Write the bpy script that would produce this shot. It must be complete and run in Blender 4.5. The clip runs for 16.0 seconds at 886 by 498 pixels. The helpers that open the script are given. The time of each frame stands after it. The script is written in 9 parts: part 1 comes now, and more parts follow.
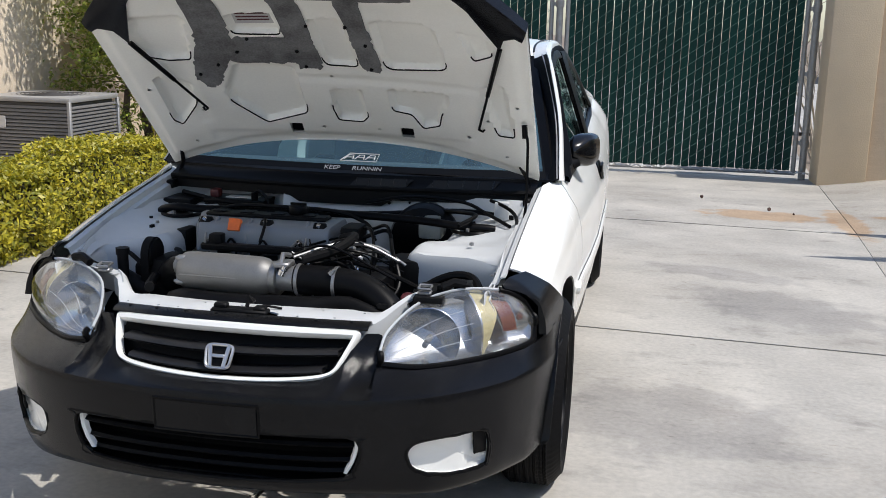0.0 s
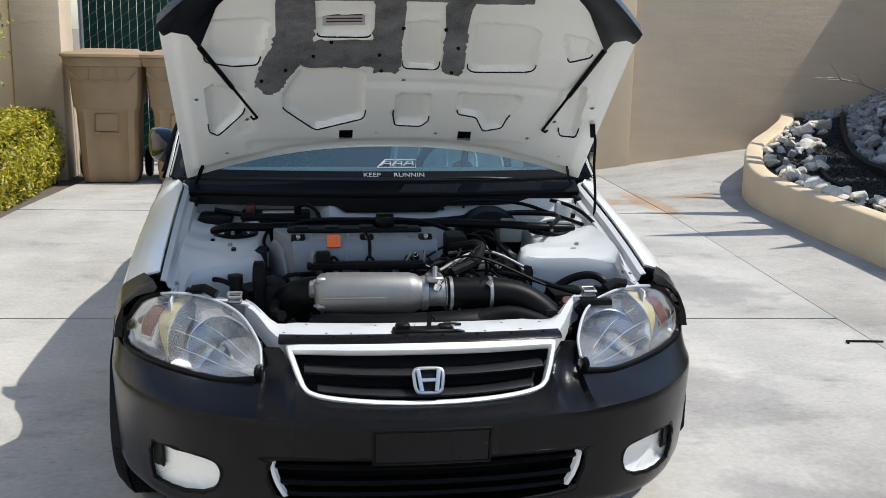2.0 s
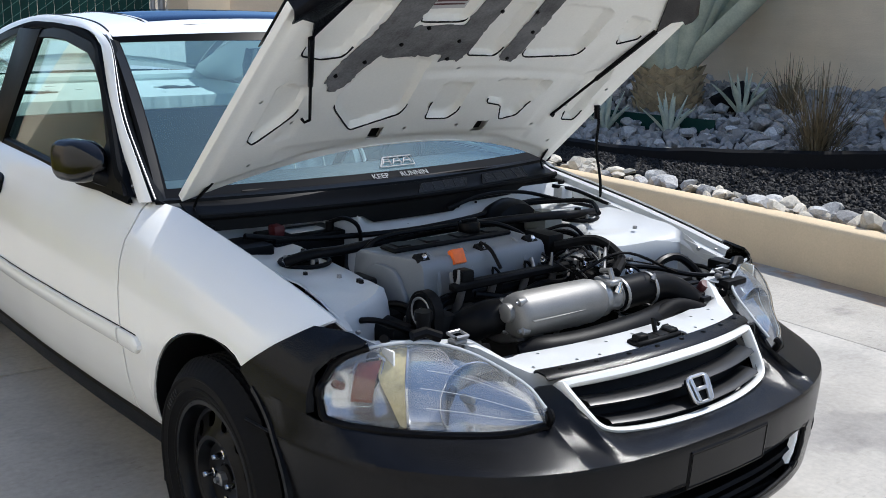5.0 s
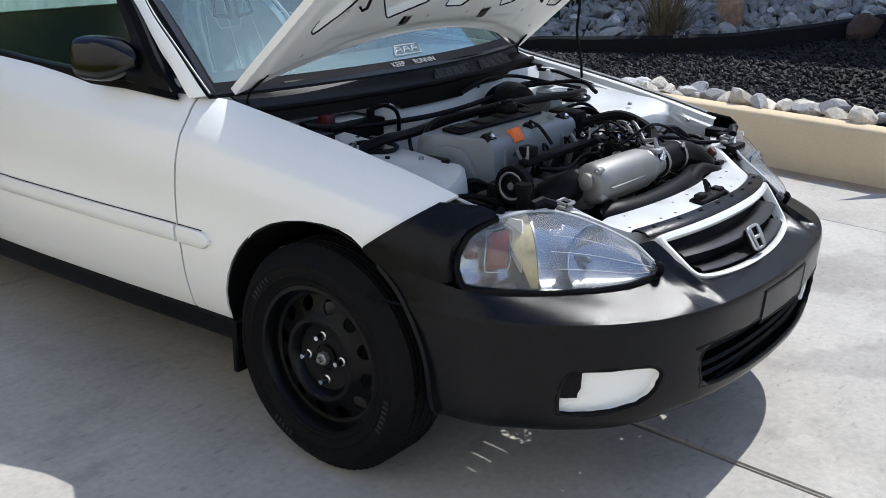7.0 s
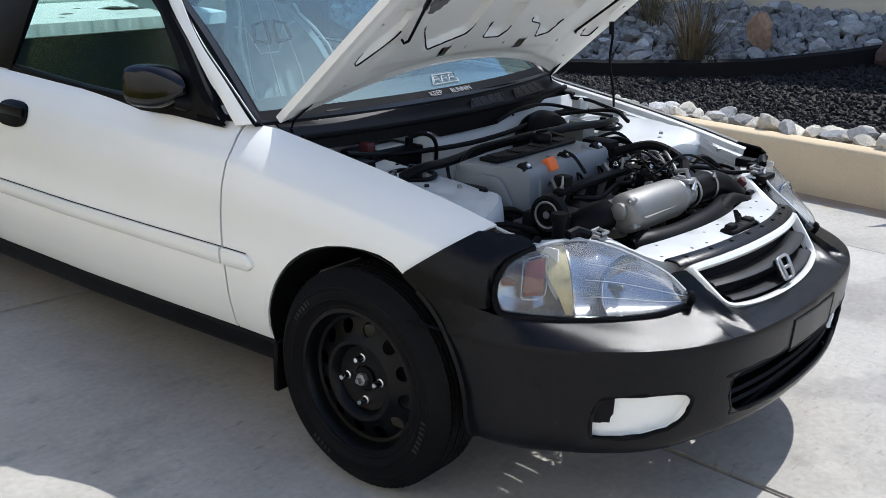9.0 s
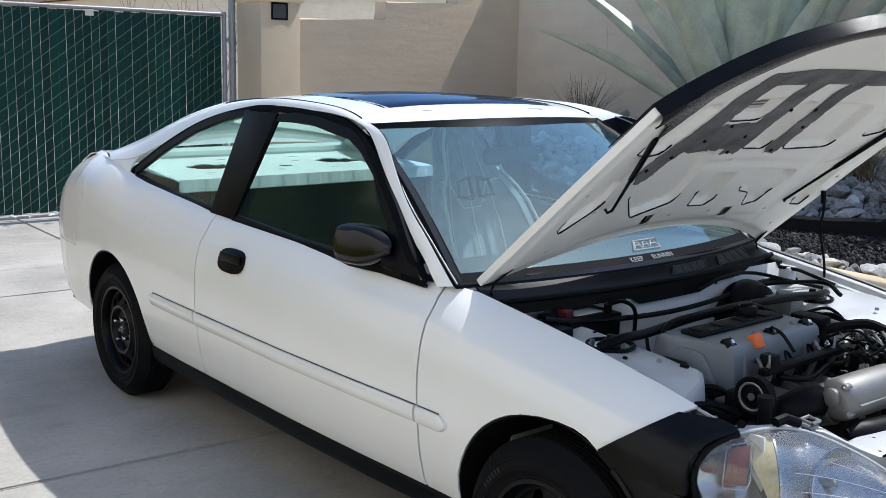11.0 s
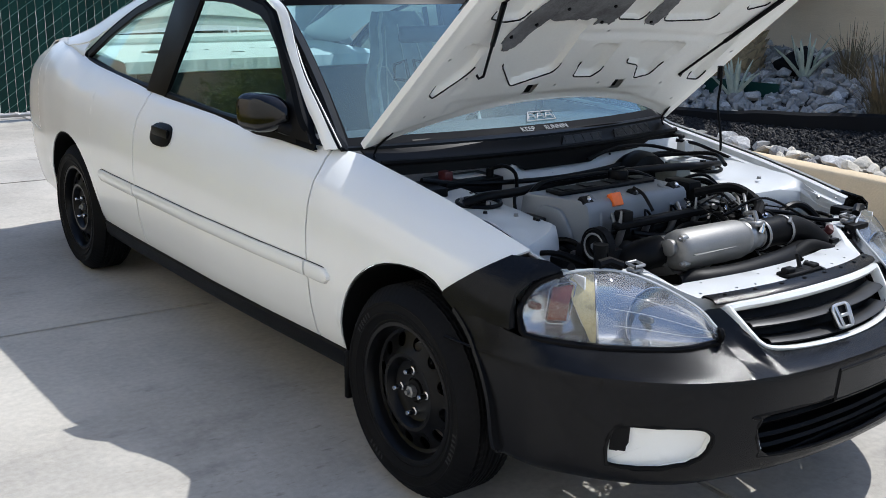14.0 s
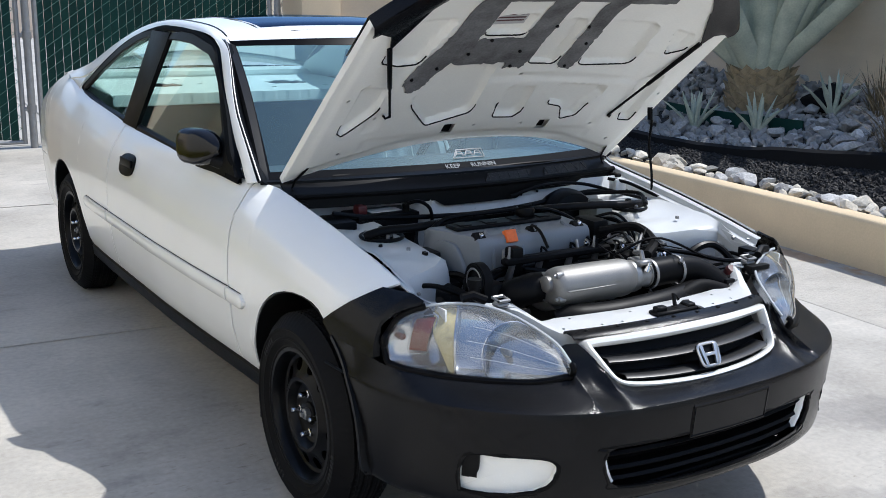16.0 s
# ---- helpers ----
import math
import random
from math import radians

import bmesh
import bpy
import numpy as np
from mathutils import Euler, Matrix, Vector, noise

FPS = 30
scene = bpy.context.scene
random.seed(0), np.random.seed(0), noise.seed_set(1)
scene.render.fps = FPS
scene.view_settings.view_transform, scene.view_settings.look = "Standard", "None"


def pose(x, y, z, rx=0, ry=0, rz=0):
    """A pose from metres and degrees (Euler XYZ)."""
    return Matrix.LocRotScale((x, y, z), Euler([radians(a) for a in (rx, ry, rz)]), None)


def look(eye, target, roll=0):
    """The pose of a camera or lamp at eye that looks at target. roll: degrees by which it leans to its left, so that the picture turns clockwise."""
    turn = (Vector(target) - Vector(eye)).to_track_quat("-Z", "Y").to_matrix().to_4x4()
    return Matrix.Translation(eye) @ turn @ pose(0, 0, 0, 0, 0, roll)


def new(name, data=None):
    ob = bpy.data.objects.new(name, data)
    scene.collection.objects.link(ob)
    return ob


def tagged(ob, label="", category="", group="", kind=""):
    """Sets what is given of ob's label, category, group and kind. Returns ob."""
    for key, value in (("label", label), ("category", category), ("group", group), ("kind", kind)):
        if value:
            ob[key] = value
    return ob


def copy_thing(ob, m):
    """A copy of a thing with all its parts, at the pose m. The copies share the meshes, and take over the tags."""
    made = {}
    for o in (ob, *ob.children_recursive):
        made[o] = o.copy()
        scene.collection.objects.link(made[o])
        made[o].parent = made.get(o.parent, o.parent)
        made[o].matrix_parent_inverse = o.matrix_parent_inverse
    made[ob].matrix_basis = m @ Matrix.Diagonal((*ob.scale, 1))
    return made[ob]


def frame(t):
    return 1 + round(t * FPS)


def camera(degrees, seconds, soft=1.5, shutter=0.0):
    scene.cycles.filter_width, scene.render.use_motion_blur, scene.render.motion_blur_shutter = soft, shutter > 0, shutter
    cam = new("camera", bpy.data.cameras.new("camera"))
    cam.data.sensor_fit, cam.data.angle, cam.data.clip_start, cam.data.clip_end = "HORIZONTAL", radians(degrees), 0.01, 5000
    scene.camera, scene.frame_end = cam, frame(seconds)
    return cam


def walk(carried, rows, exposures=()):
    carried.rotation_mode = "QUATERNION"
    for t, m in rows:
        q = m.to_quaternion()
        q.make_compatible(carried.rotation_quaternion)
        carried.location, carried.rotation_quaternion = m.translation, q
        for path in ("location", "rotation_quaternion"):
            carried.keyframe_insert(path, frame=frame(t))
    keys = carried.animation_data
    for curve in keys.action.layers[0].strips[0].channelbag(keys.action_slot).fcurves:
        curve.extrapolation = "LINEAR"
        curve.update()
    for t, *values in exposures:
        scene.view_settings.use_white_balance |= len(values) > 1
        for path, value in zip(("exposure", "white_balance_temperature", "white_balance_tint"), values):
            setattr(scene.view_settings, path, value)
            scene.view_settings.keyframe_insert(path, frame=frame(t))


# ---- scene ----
cam = camera(47.0, 16.0, 0.7)
PATH = [
    (0, (0.977, -3.003, 1.373), (0.615, -1.082, 0.95), 1.4),
    (0.5, (0.667, -3.097, 1.364), (0.47, -1.152, 0.946), 1.3),
    (1, (0.345, -3.075, 1.351), (0.304, -1.121, 0.929), 1.3),
    (1.5, (0.041, -3.03, 1.349), (0.154, -1.077, 0.932), 1.1),
    (2, (-0.286, -2.982, 1.363), (-0.013, -1.045, 0.946), 1.1),
    (2.5, (-0.556, -2.836, 1.335), (-0.109, -0.932, 0.916), 0.9),
    (3, (-0.812, -2.718, 1.334), (-0.196, -0.861, 0.92), 0.8),
    (3.2, (-0.895, -2.677, 1.335), (-0.23, -0.834, 0.929), 0.6),
    (5.3, (-1.856, -1.905, 1.379), (-0.564, -0.457, 0.897), 0.8),
    (5.5, (-1.9, -1.82, 1.369), (-0.571, -0.41, 0.872), 0.7),
    (6, (-2.043, -1.662, 1.362), (-0.636, -0.347, 0.821), 0.7),
    (6.5, (-2.277, -1.608, 1.357), (-0.816, -0.378, 0.764), 0.7),
    (7, (-2.402, -1.629, 1.354), (-0.905, -0.468, 0.712), 0.8),
    (7.5, (-2.46, -1.655, 1.349), (-0.943, -0.535, 0.681), 1.0),
    (8, (-2.474, -1.647, 1.346), (-0.95, -0.539, 0.676), 1.3),
    (8.5, (-2.467, -1.652, 1.376), (-0.965, -0.51, 0.711), 1.2),
    (9, (-2.477, -1.643, 1.401), (-1.001, -0.44, 0.789), 1.1),
    (9.5, (-2.474, -1.631, 1.439), (-1.043, -0.341, 0.905), 1.2),
    (10, (-2.481, -1.61, 1.469), (-1.104, -0.231, 1.019), 1.2),
    (10.2, (-2.484, -1.604, 1.483), (-1.134, -0.191, 1.06), 1.2),
    (12.3, (-2.321, -1.683, 1.427), (-1.136, -0.11, 1.08), 0.9),
    (12.5, (-2.275, -1.726, 1.416), (-1.093, -0.155, 1.047), 0.9),
    (13, (-2.227, -1.828, 1.385), (-1.051, -0.268, 0.956), 0.9),
    (13.5, (-2.244, -1.926, 1.376), (-1.069, -0.382, 0.89), 0.9),
    (14, (-2.262, -2.057, 1.384), (-1.085, -0.529, 0.856), 1.1),
    (14.5, (-2.236, -2.167, 1.407), (-1.063, -0.643, 0.859), 1.2),
    (15, (-2.092, -2.279, 1.429), (-0.935, -0.741, 0.884), 1.3),
    (15.5, (-1.975, -2.371, 1.433), (-0.856, -0.796, 0.914), 1.4),
    (16, (-1.917, -2.46, 1.445), (-0.863, -0.829, 0.965), 1.3),
]
walk(cam, [(t, look(eye, target, roll)) for t, eye, target, roll in PATH], [(0.0, 0.28, 6350, 11), (2.0, 0.46, 6230, 9), (5.5, 0.52, 6060, 10), (7.0, 0.49, 6010, 10), (9.5, 0.50, 5980, 10), (12.5, 0.40, 6050, 10), (14.5, 0.48, 5990, 10), (16.0, 0.52, 6010, 10)])

# ---------- light ----------
world = bpy.data.worlds.new("world")
scene.world = world
world.use_nodes = True
wn = world.node_tree
sky = wn.nodes.new("ShaderNodeTexSky")
sky.sky_type = "NISHITA"
sky.sun_disc = False
SUN_EL, SUN_AZ = 58.8, -6.0  # degrees above the ground; from +x towards +y
sky.sun_elevation = radians(SUN_EL)
sky.sun_rotation = radians(90 - SUN_AZ)
sky.air_density, sky.dust_density, sky.ozone_density = 1.0, 0.8, 1.0
wn.links.new(sky.outputs[0], wn.nodes["Background"].inputs[0])
wn.nodes["Background"].inputs[1].default_value = 0.132
sun = new("sun", bpy.data.lights.new("sun", "SUN"))
sun.data.energy, sun.data.angle, sun.data.color = 3.28, radians(0.53), (1.0, 0.955, 0.88)
sun_way = Vector((math.cos(radians(SUN_EL)) * math.cos(radians(SUN_AZ)), math.cos(radians(SUN_EL)) * math.sin(radians(SUN_AZ)), math.sin(radians(SUN_EL))))
sun.matrix_world = look(sun_way * 30, (0, 0, 0))


# ---------- small tools ----------


def lerp(a, b, t):
    return a + (b - a) * t


def smooth(a, b, v):
    t = min(1.0, max(0.0, (v - a) / (b - a)))
    return t * t * (3 - 2 * t)


def table(v, xs, ys):
    return float(np.interp(v, xs, ys))


def spline(points, n):
    """n points along a smooth curve through the given ones."""
    p = np.array(points, float)
    if len(p) == 2:
        return p[0] + (p[1] - p[0]) * np.linspace(0, 1, n)[:, None]
    e = np.vstack([2 * p[0] - p[1], p, 2 * p[-1] - p[-2]])
    out = []
    for s in np.linspace(0, len(p) - 1, n):
        k = min(int(s), len(p) - 2)
        t = s - k
        a, b, c, d = e[k], e[k + 1], e[k + 2], e[k + 3]
        out.append(0.5 * (2 * b + (c - a) * t + (2 * a - 5 * b + 4 * c - d) * t * t + (3 * b - a - 3 * c + d) * t ** 3))
    return np.array(out)



def add_grid(bm, rows, closed=False):
    """A sheet of quads from rows of points."""
    vs = [[bm.verts.new(Vector([float(c) for c in p])) for p in row] for row in rows]
    n = len(vs[0])
    for a, b in zip(vs, vs[1:]):
        for k in range(n if closed else n - 1):
            q = [a[k], a[(k + 1) % n], b[(k + 1) % n], b[k]]
            bm.faces.new(q)
    return vs


def sheet(rows, closed=False):
    bm = bmesh.new()
    add_grid(bm, rows, closed)
    return bm


def add_box(bm, lo, hi, bevel=0.0, seg=1, m=None):
    """A box between two corners, with rounded edges."""
    lo, hi = Vector(lo), Vector(hi)
    made = bmesh.ops.create_cube(bm, size=1.0, matrix=Matrix.Translation((lo + hi) / 2) @ Matrix.Diagonal((*(hi - lo), 1)))
    vs = made["verts"]
    if bevel:
        es = list({e for v in vs for e in v.link_edges})
        out = bmesh.ops.bevel(bm, geom=es, offset=bevel, segments=seg, affect="EDGES", profile=0.6)
        vs = list({v for f in out["faces"] for v in f.verts} | {v for v in vs if v.is_valid})
    if m is not None:
        bmesh.ops.transform(bm, matrix=m, verts=vs)
    return vs


def add_tube(bm, points, radius, sides=8, caps=True, squash=None):
    """A tube along points; radius is one number or one for each point."""
    pts = [Vector([float(c) for c in p]) for p in points]
    rad = [radius] * len(pts) if isinstance(radius, (int, float)) else list(radius)
    rings, side = [], None
    for k, p in enumerate(pts):
        way = (pts[min(k + 1, len(pts) - 1)] - pts[max(k - 1, 0)]).normalized()
        if side is None:
            side = way.orthogonal().normalized()
        side = (side - way * side.dot(way)).normalized()
        up = way.cross(side)
        rings.append([bm.verts.new(p + (side * math.cos(2 * math.pi * j / sides) + up * math.sin(2 * math.pi * j / sides) * (squash or 1.0)) * rad[k]) for j in range(sides)])
    for a, b in zip(rings, rings[1:]):
        for j in range(sides):
            bm.faces.new((a[j], a[(j + 1) % sides], b[(j + 1) % sides], b[j]))
    if caps:
        bm.faces.new(rings[0][::-1])
        bm.faces.new(rings[-1])
    return [v for r in rings for v in r]


def add_lathe(bm, profile, sides=32, m=None, closed=False):
    """A body turned about z from (radius, height) pairs."""
    rows = []
    for r, h in profile:
        rows.append([bm.verts.new(Vector((r * math.cos(2 * math.pi * j / sides), r * math.sin(2 * math.pi * j / sides), h))) for j in range(sides)])
    pairs = list(zip(rows, rows[1:])) + ([(rows[-1], rows[0])] if closed else [])
    for a, b in pairs:
        for j in range(sides):
            bm.faces.new((a[j], a[(j + 1) % sides], b[(j + 1) % sides], b[j]))
    vs = [v for r in rows for v in r]
    if m is not None:
        bmesh.ops.transform(bm, matrix=m, verts=vs)
    return vs


def add_prism(bm, outline, depth, bevel=0.0):
    """A flat outline given as 3D points, thickened along depth (a vector)."""
    a = [bm.verts.new(Vector([float(c) for c in p])) for p in outline]
    b = [bm.verts.new(v.co + Vector(depth)) for v in a]
    bm.faces.new(a[::-1])
    bm.faces.new(b)
    n = len(a)
    sides = [bm.faces.new((a[k], a[(k + 1) % n], b[(k + 1) % n], b[k])) for k in range(n)]
    if bevel:
        es = [e for e in {e for v in a + b for e in v.link_edges} if not (e.verts[0] in a) == (e.verts[1] in b) or True]
        bmesh.ops.bevel(bm, geom=[e for e in es if (e.verts[0] in a) == (e.verts[1] in a)], offset=bevel, segments=2, affect="EDGES", profile=0.6)
    return a + b


def finish(bm, angle=40.0):
    bmesh.ops.remove_doubles(bm, verts=bm.verts, dist=1e-5)
    bmesh.ops.recalc_face_normals(bm, faces=bm.faces)
    for f in bm.faces:
        f.smooth = True
    lim = radians(angle)
    for e in bm.edges:
        e.smooth = len(e.link_faces) == 2 and e.calc_face_angle(0.0) < lim


def part(name, bm, material, parent=None, label="", thick=0.0, angle=40.0, off=0.0):
    """Links a bmesh as one mesh object under a thing or a part."""
    finish(bm, angle)
    me = bpy.data.meshes.new(name)
    bm.to_mesh(me)
    bm.free()
    me.materials.append(material)
    ob = new(name, me)
    if parent is not None:
        ob.parent = parent
    if label:
        ob["label"] = label
    if thick:
        mod = ob.modifiers.new("thickness", "SOLIDIFY")
        mod.thickness, mod.offset = thick, off
    return ob


def thing(name, label, category, at=(0, 0, 0), group="", kind=""):
    ob = new(name)
    ob.matrix_world = Matrix.Translation(at)
    return tagged(ob, label, category, group, kind)


def carve(ob, cutters):
    """Cuts closed bodies out of an object for good."""
    tmp = []
    for bm in cutters:
        bmesh.ops.recalc_face_normals(bm, faces=bm.faces)
        me = bpy.data.meshes.new("cutter")
        bm.to_mesh(me)
        bm.free()
        c = new("cutter", me)
        tmp.append(c)
        mod = ob.modifiers.new("cut", "BOOLEAN")
        mod.operation, mod.object, mod.solver = "DIFFERENCE", c, "EXACT"
    deps = bpy.context.evaluated_depsgraph_get()
    done = bpy.data.meshes.new_from_object(ob.evaluated_get(deps))
    ob.modifiers.clear()
    ob.data = done
    for c in tmp:
        bpy.data.objects.remove(c)
    bm = bmesh.new()
    bm.from_mesh(done)
    finish(bm, 35)
    bm.to_mesh(done)
    bm.free()
    return ob


# ---------- materials ----------


def material(name, colour, rough=0.5, metal=0.0, var=0.15, scale=8.0, fine=120.0, bump=0.0, bump_scale=None, coat=0.0, rough_var=0.1, tint=None, spec=None, rnd=0.0):
    """Principled surface whose colour, gloss and relief vary at a coarse and a fine scale."""
    m = bpy.data.materials.new(name)
    m.use_nodes = True
    nt = m.node_tree
    b = nt.nodes["Principled BSDF"]
    co = nt.nodes.new("ShaderNodeTexCoord")
    n1 = nt.nodes.new("ShaderNodeTexNoise")
    n1.inputs["Scale"].default_value, n1.inputs["Detail"].default_value = scale, 6
    n2 = nt.nodes.new("ShaderNodeTexNoise")
    n2.inputs["Scale"].default_value, n2.inputs["Detail"].default_value = fine, 4
    for n in (n1, n2):
        nt.links.new(co.outputs["Object"], n.inputs["Vector"])
    add = nt.nodes.new("ShaderNodeMath")
    add.operation = "MULTIPLY_ADD"
    add.inputs[1].default_value = 0.35
    nt.links.new(n2.outputs["Fac"], add.inputs[0])
    mul = nt.nodes.new("ShaderNodeMath")
    mul.operation = "MULTIPLY"
    mul.inputs[1].default_value = 0.65
    nt.links.new(n1.outputs["Fac"], mul.inputs[0])
    nt.links.new(mul.outputs[0], add.inputs[2])
    ramp = nt.nodes.new("ShaderNodeValToRGB")
    c = Vector(colour[:3])
    d = Vector(tint) if tint else c
    ramp.color_ramp.elements[0].position, ramp.color_ramp.elements[1].position = 0.32, 0.68
    ramp.color_ramp.elements[0].color = (*(c * (1 - var)), 1)
    ramp.color_ramp.elements[1].color = (*(d * (1 + var)), 1)
    nt.links.new(add.outputs[0], ramp.inputs[0])
    last = ramp.outputs[0]
    if rnd:
        info = nt.nodes.new("ShaderNodeObjectInfo")
        hsv = nt.nodes.new("ShaderNodeHueSaturation")
        mr = nt.nodes.new("ShaderNodeMapRange")
        mr.inputs[3].default_value, mr.inputs[4].default_value = 1 - rnd, 1 + rnd
        nt.links.new(info.outputs["Random"], mr.inputs[0])
        nt.links.new(mr.outputs[0], hsv.inputs["Value"])
        nt.links.new(last, hsv.inputs["Color"])
        last = hsv.outputs[0]
    nt.links.new(last, b.inputs["Base Color"])
    r = nt.nodes.new("ShaderNodeMapRange")
    r.inputs[3].default_value, r.inputs[4].default_value = max(0.02, rough - rough_var), min(1, rough + rough_var)
    nt.links.new(add.outputs[0], r.inputs[0])
    nt.links.new(r.outputs[0], b.inputs["Roughness"])
    b.inputs["Metallic"].default_value = metal
    b.inputs["Coat Weight"].default_value = coat
    b.inputs["Coat Roughness"].default_value = 0.05
    if spec is not None:
        b.inputs["Specular IOR Level"].default_value = spec
    if bump:
        bp = nt.nodes.new("ShaderNodeBump")
        bp.inputs["Strength"].default_value = bump
        bp.inputs["Distance"].default_value = 0.01
        src = add.outputs[0]
        if bump_scale:
            n3 = nt.nodes.new("ShaderNodeTexNoise")
            n3.inputs["Scale"].default_value, n3.inputs["Detail"].default_value = bump_scale, 5
            nt.links.new(co.outputs["Object"], n3.inputs["Vector"])
            src = n3.outputs["Fac"]
        nt.links.new(src, bp.inputs["Height"])
        nt.links.new(bp.outputs[0], b.inputs["Normal"])
    return m


def glass(name, tint, gloss=0.02, ior=1.5, haze=0.0, haze_tint=(0.38, 0.62, 0.78), power=4.0, sheen=(1.0, 1.0, 1.0)):
    """A thin clear pane: what lies behind shows through its tint, with a mirror gloss on top."""
    m = bpy.data.materials.new(name)
    m.use_nodes = True
    nt = m.node_tree
    nt.nodes.remove(nt.nodes["Principled BSDF"])
    t = nt.nodes.new("ShaderNodeBsdfTransparent")
    t.inputs[0].default_value = (*tint, 1)
    g = nt.nodes.new("ShaderNodeBsdfGlossy")
    g.inputs["Roughness"].default_value = gloss
    f = nt.nodes.new("ShaderNodeLayerWeight")
    f.inputs[0].default_value = 0.5
    p = nt.nodes.new("ShaderNodeMath")
    p.operation, p.inputs[1].default_value = "POWER", power
    g.inputs[0].default_value = (*sheen, 1)
    r0 = ((ior - 1) / (ior + 1)) ** 2 * 1.8
    q = nt.nodes.new("ShaderNodeMapRange")
    q.inputs[3].default_value, q.inputs[4].default_value = r0, 1.0
    nt.links.new(f.outputs["Facing"], p.inputs[0])
    nt.links.new(p.outputs[0], q.inputs[0])
    mx = nt.nodes.new("ShaderNodeMixShader")
    nt.links.new(q.outputs[0], mx.inputs[0])
    last = t.outputs[0]
    if haze:
        d = nt.nodes.new("ShaderNodeBsdfDiffuse")
        d.inputs[0].default_value = (*haze_tint, 1)
        hz = nt.nodes.new("ShaderNodeMixShader")
        hz.inputs[0].default_value = haze
        nt.links.new(t.outputs[0], hz.inputs[1])
        nt.links.new(d.outputs[0], hz.inputs[2])
        last = hz.outputs[0]
    nt.links.new(last, mx.inputs[1])
    nt.links.new(g.outputs[0], mx.inputs[2])
    nt.links.new(mx.outputs[0], nt.nodes["Material Output"].inputs[0])
    return m


M_PAINT = material("white_paint", (0.875, 0.875, 0.84), 0.25, var=0.02, scale=2.5, fine=300, coat=0.6, rough_var=0.06)
# Bay white is greyed below the body's to carry shade under the bonnet.
M_BAY = material("shaded_bay_paint", (0.57, 0.58, 0.58), 0.42, var=0.05, scale=6, fine=200, coat=0.2)
M_HOODIN = material("hood_inner_paint", (0.85, 0.84, 0.785), 0.45, var=0.05, scale=5, fine=150)
M_VINYL = material("black_vinyl", (0.0050, 0.0052, 0.0062), 0.20, var=0.3, scale=9, fine=400, bump=0.11, bump_scale=330, rough_var=0.12, spec=0.19)
M_PLASTIC = material("black_plastic", (0.0045, 0.0045, 0.005), 0.42, var=0.25, scale=12, fine=300, bump=0.04, bump_scale=500, spec=0.1)
M_TRIM = material("black_trim", (0.0035, 0.0035, 0.004), 0.36, var=0.2, scale=12, spec=0.10)
M_GLOSS = material("gloss_black_plastic", (0.004, 0.004, 0.0045), 0.16, var=0.2, scale=14, spec=0.45, rough_var=0.12)
M_RUBBER = material("tyre_rubber", (0.0055, 0.0055, 0.006), 0.62, spec=0.10, var=0.35, scale=7, fine=90, bump=0.05, bump_scale=150)
M_STEEL = material("black_steel", (0.0030, 0.0030, 0.0034), 0.30, spec=0.17, metal=0.0, var=0.25, scale=14, fine=180)
M_CHROME = material("chrome", (0.62, 0.63, 0.64), 0.14, 1.0, var=0.05, rough_var=0.05)
M_ALU = material("cast_aluminium", (0.23, 0.227, 0.22), 0.52, 0.7, var=0.12, scale=14, fine=220, bump=0.06, bump_scale=300)
M_VALVE = material("grey_cover_paint", (0.195, 0.21, 0.23), 0.42, 0.15, var=0.06, scale=10, fine=250, bump=0.03, bump_scale=300)
M_DARK = material("engine_dark", (0.0055, 0.0055, 0.006), 0.5, 0.0, spec=0.12, var=0.4, scale=18, fine=120)
M_GREYMETAL = material("grey_metal", (0.30, 0.30, 0.30), 0.45, 0.8, var=0.2, scale=20, fine=150)
M_ORANGE = material("orange_plastic", (0.85, 0.16, 0.02), 0.4, var=0.1, scale=30)
M_AMBER = material("amber_reflector", (0.11, 0.024, 0.013), 0.25, var=0.15, scale=60)
M_REFLECT = material("lamp_reflector", (0.50, 0.515, 0.54), 0.20, 0.85, var=0.04, scale=20, rough_var=0.04)
M_FILM = material("yellowed_lens_film", (0.46, 0.40, 0.22), 0.3, var=0.2, scale=30)
M_RED = material("red_plastic", (0.06, 0.006, 0.008), 0.5, var=0.15, scale=20)
M_WHITE = material("white_decal", (0.45, 0.45, 0.45), 0.5, var=0.04)
M_SMUDGE = material("grey_insulation", (0.125, 0.125, 0.128), 0.9, var=0.55, scale=14, fine=160, bump=0.15, bump_scale=120)
M_INTERIOR = material("pale_interior_paint", (0.74, 0.80, 0.78), 0.4, var=0.06, scale=6, fine=100)
M_SEAT = material("grey_seat_fabric", (0.30, 0.33, 0.35), 0.8, var=0.2, scale=20, fine=300)
M_RESERVOIR = material("cloudy_plastic", (0.17, 0.18, 0.165), 0.4, var=0.1, scale=20)
M_DASH = material("dark_cabin_plastic", (0.035, 0.037, 0.040), 0.6, var=0.2, scale=10, fine=200)
# Cyan haze and gloss tint stand in for sky mirrored in the screen.
G_WIND = glass("windscreen_glass", (0.56, 0.82, 0.90), 0.012, 1.66, 0.05, (0.34, 0.60, 0.68), sheen=(0.80, 1.0, 1.0))
G_SIDE = glass("side_glass", (0.80, 0.94, 0.93), 0.01, 1.15, power=4.8)
G_LENS = glass("lamp_lens", (0.95, 0.955, 0.95), 0.01, 1.42, 0.05, (0.80, 0.81, 0.80))
G_REAR = glass("rear_glass", (0.16, 0.22, 0.215), 0.012, 2.0, power=2.0)
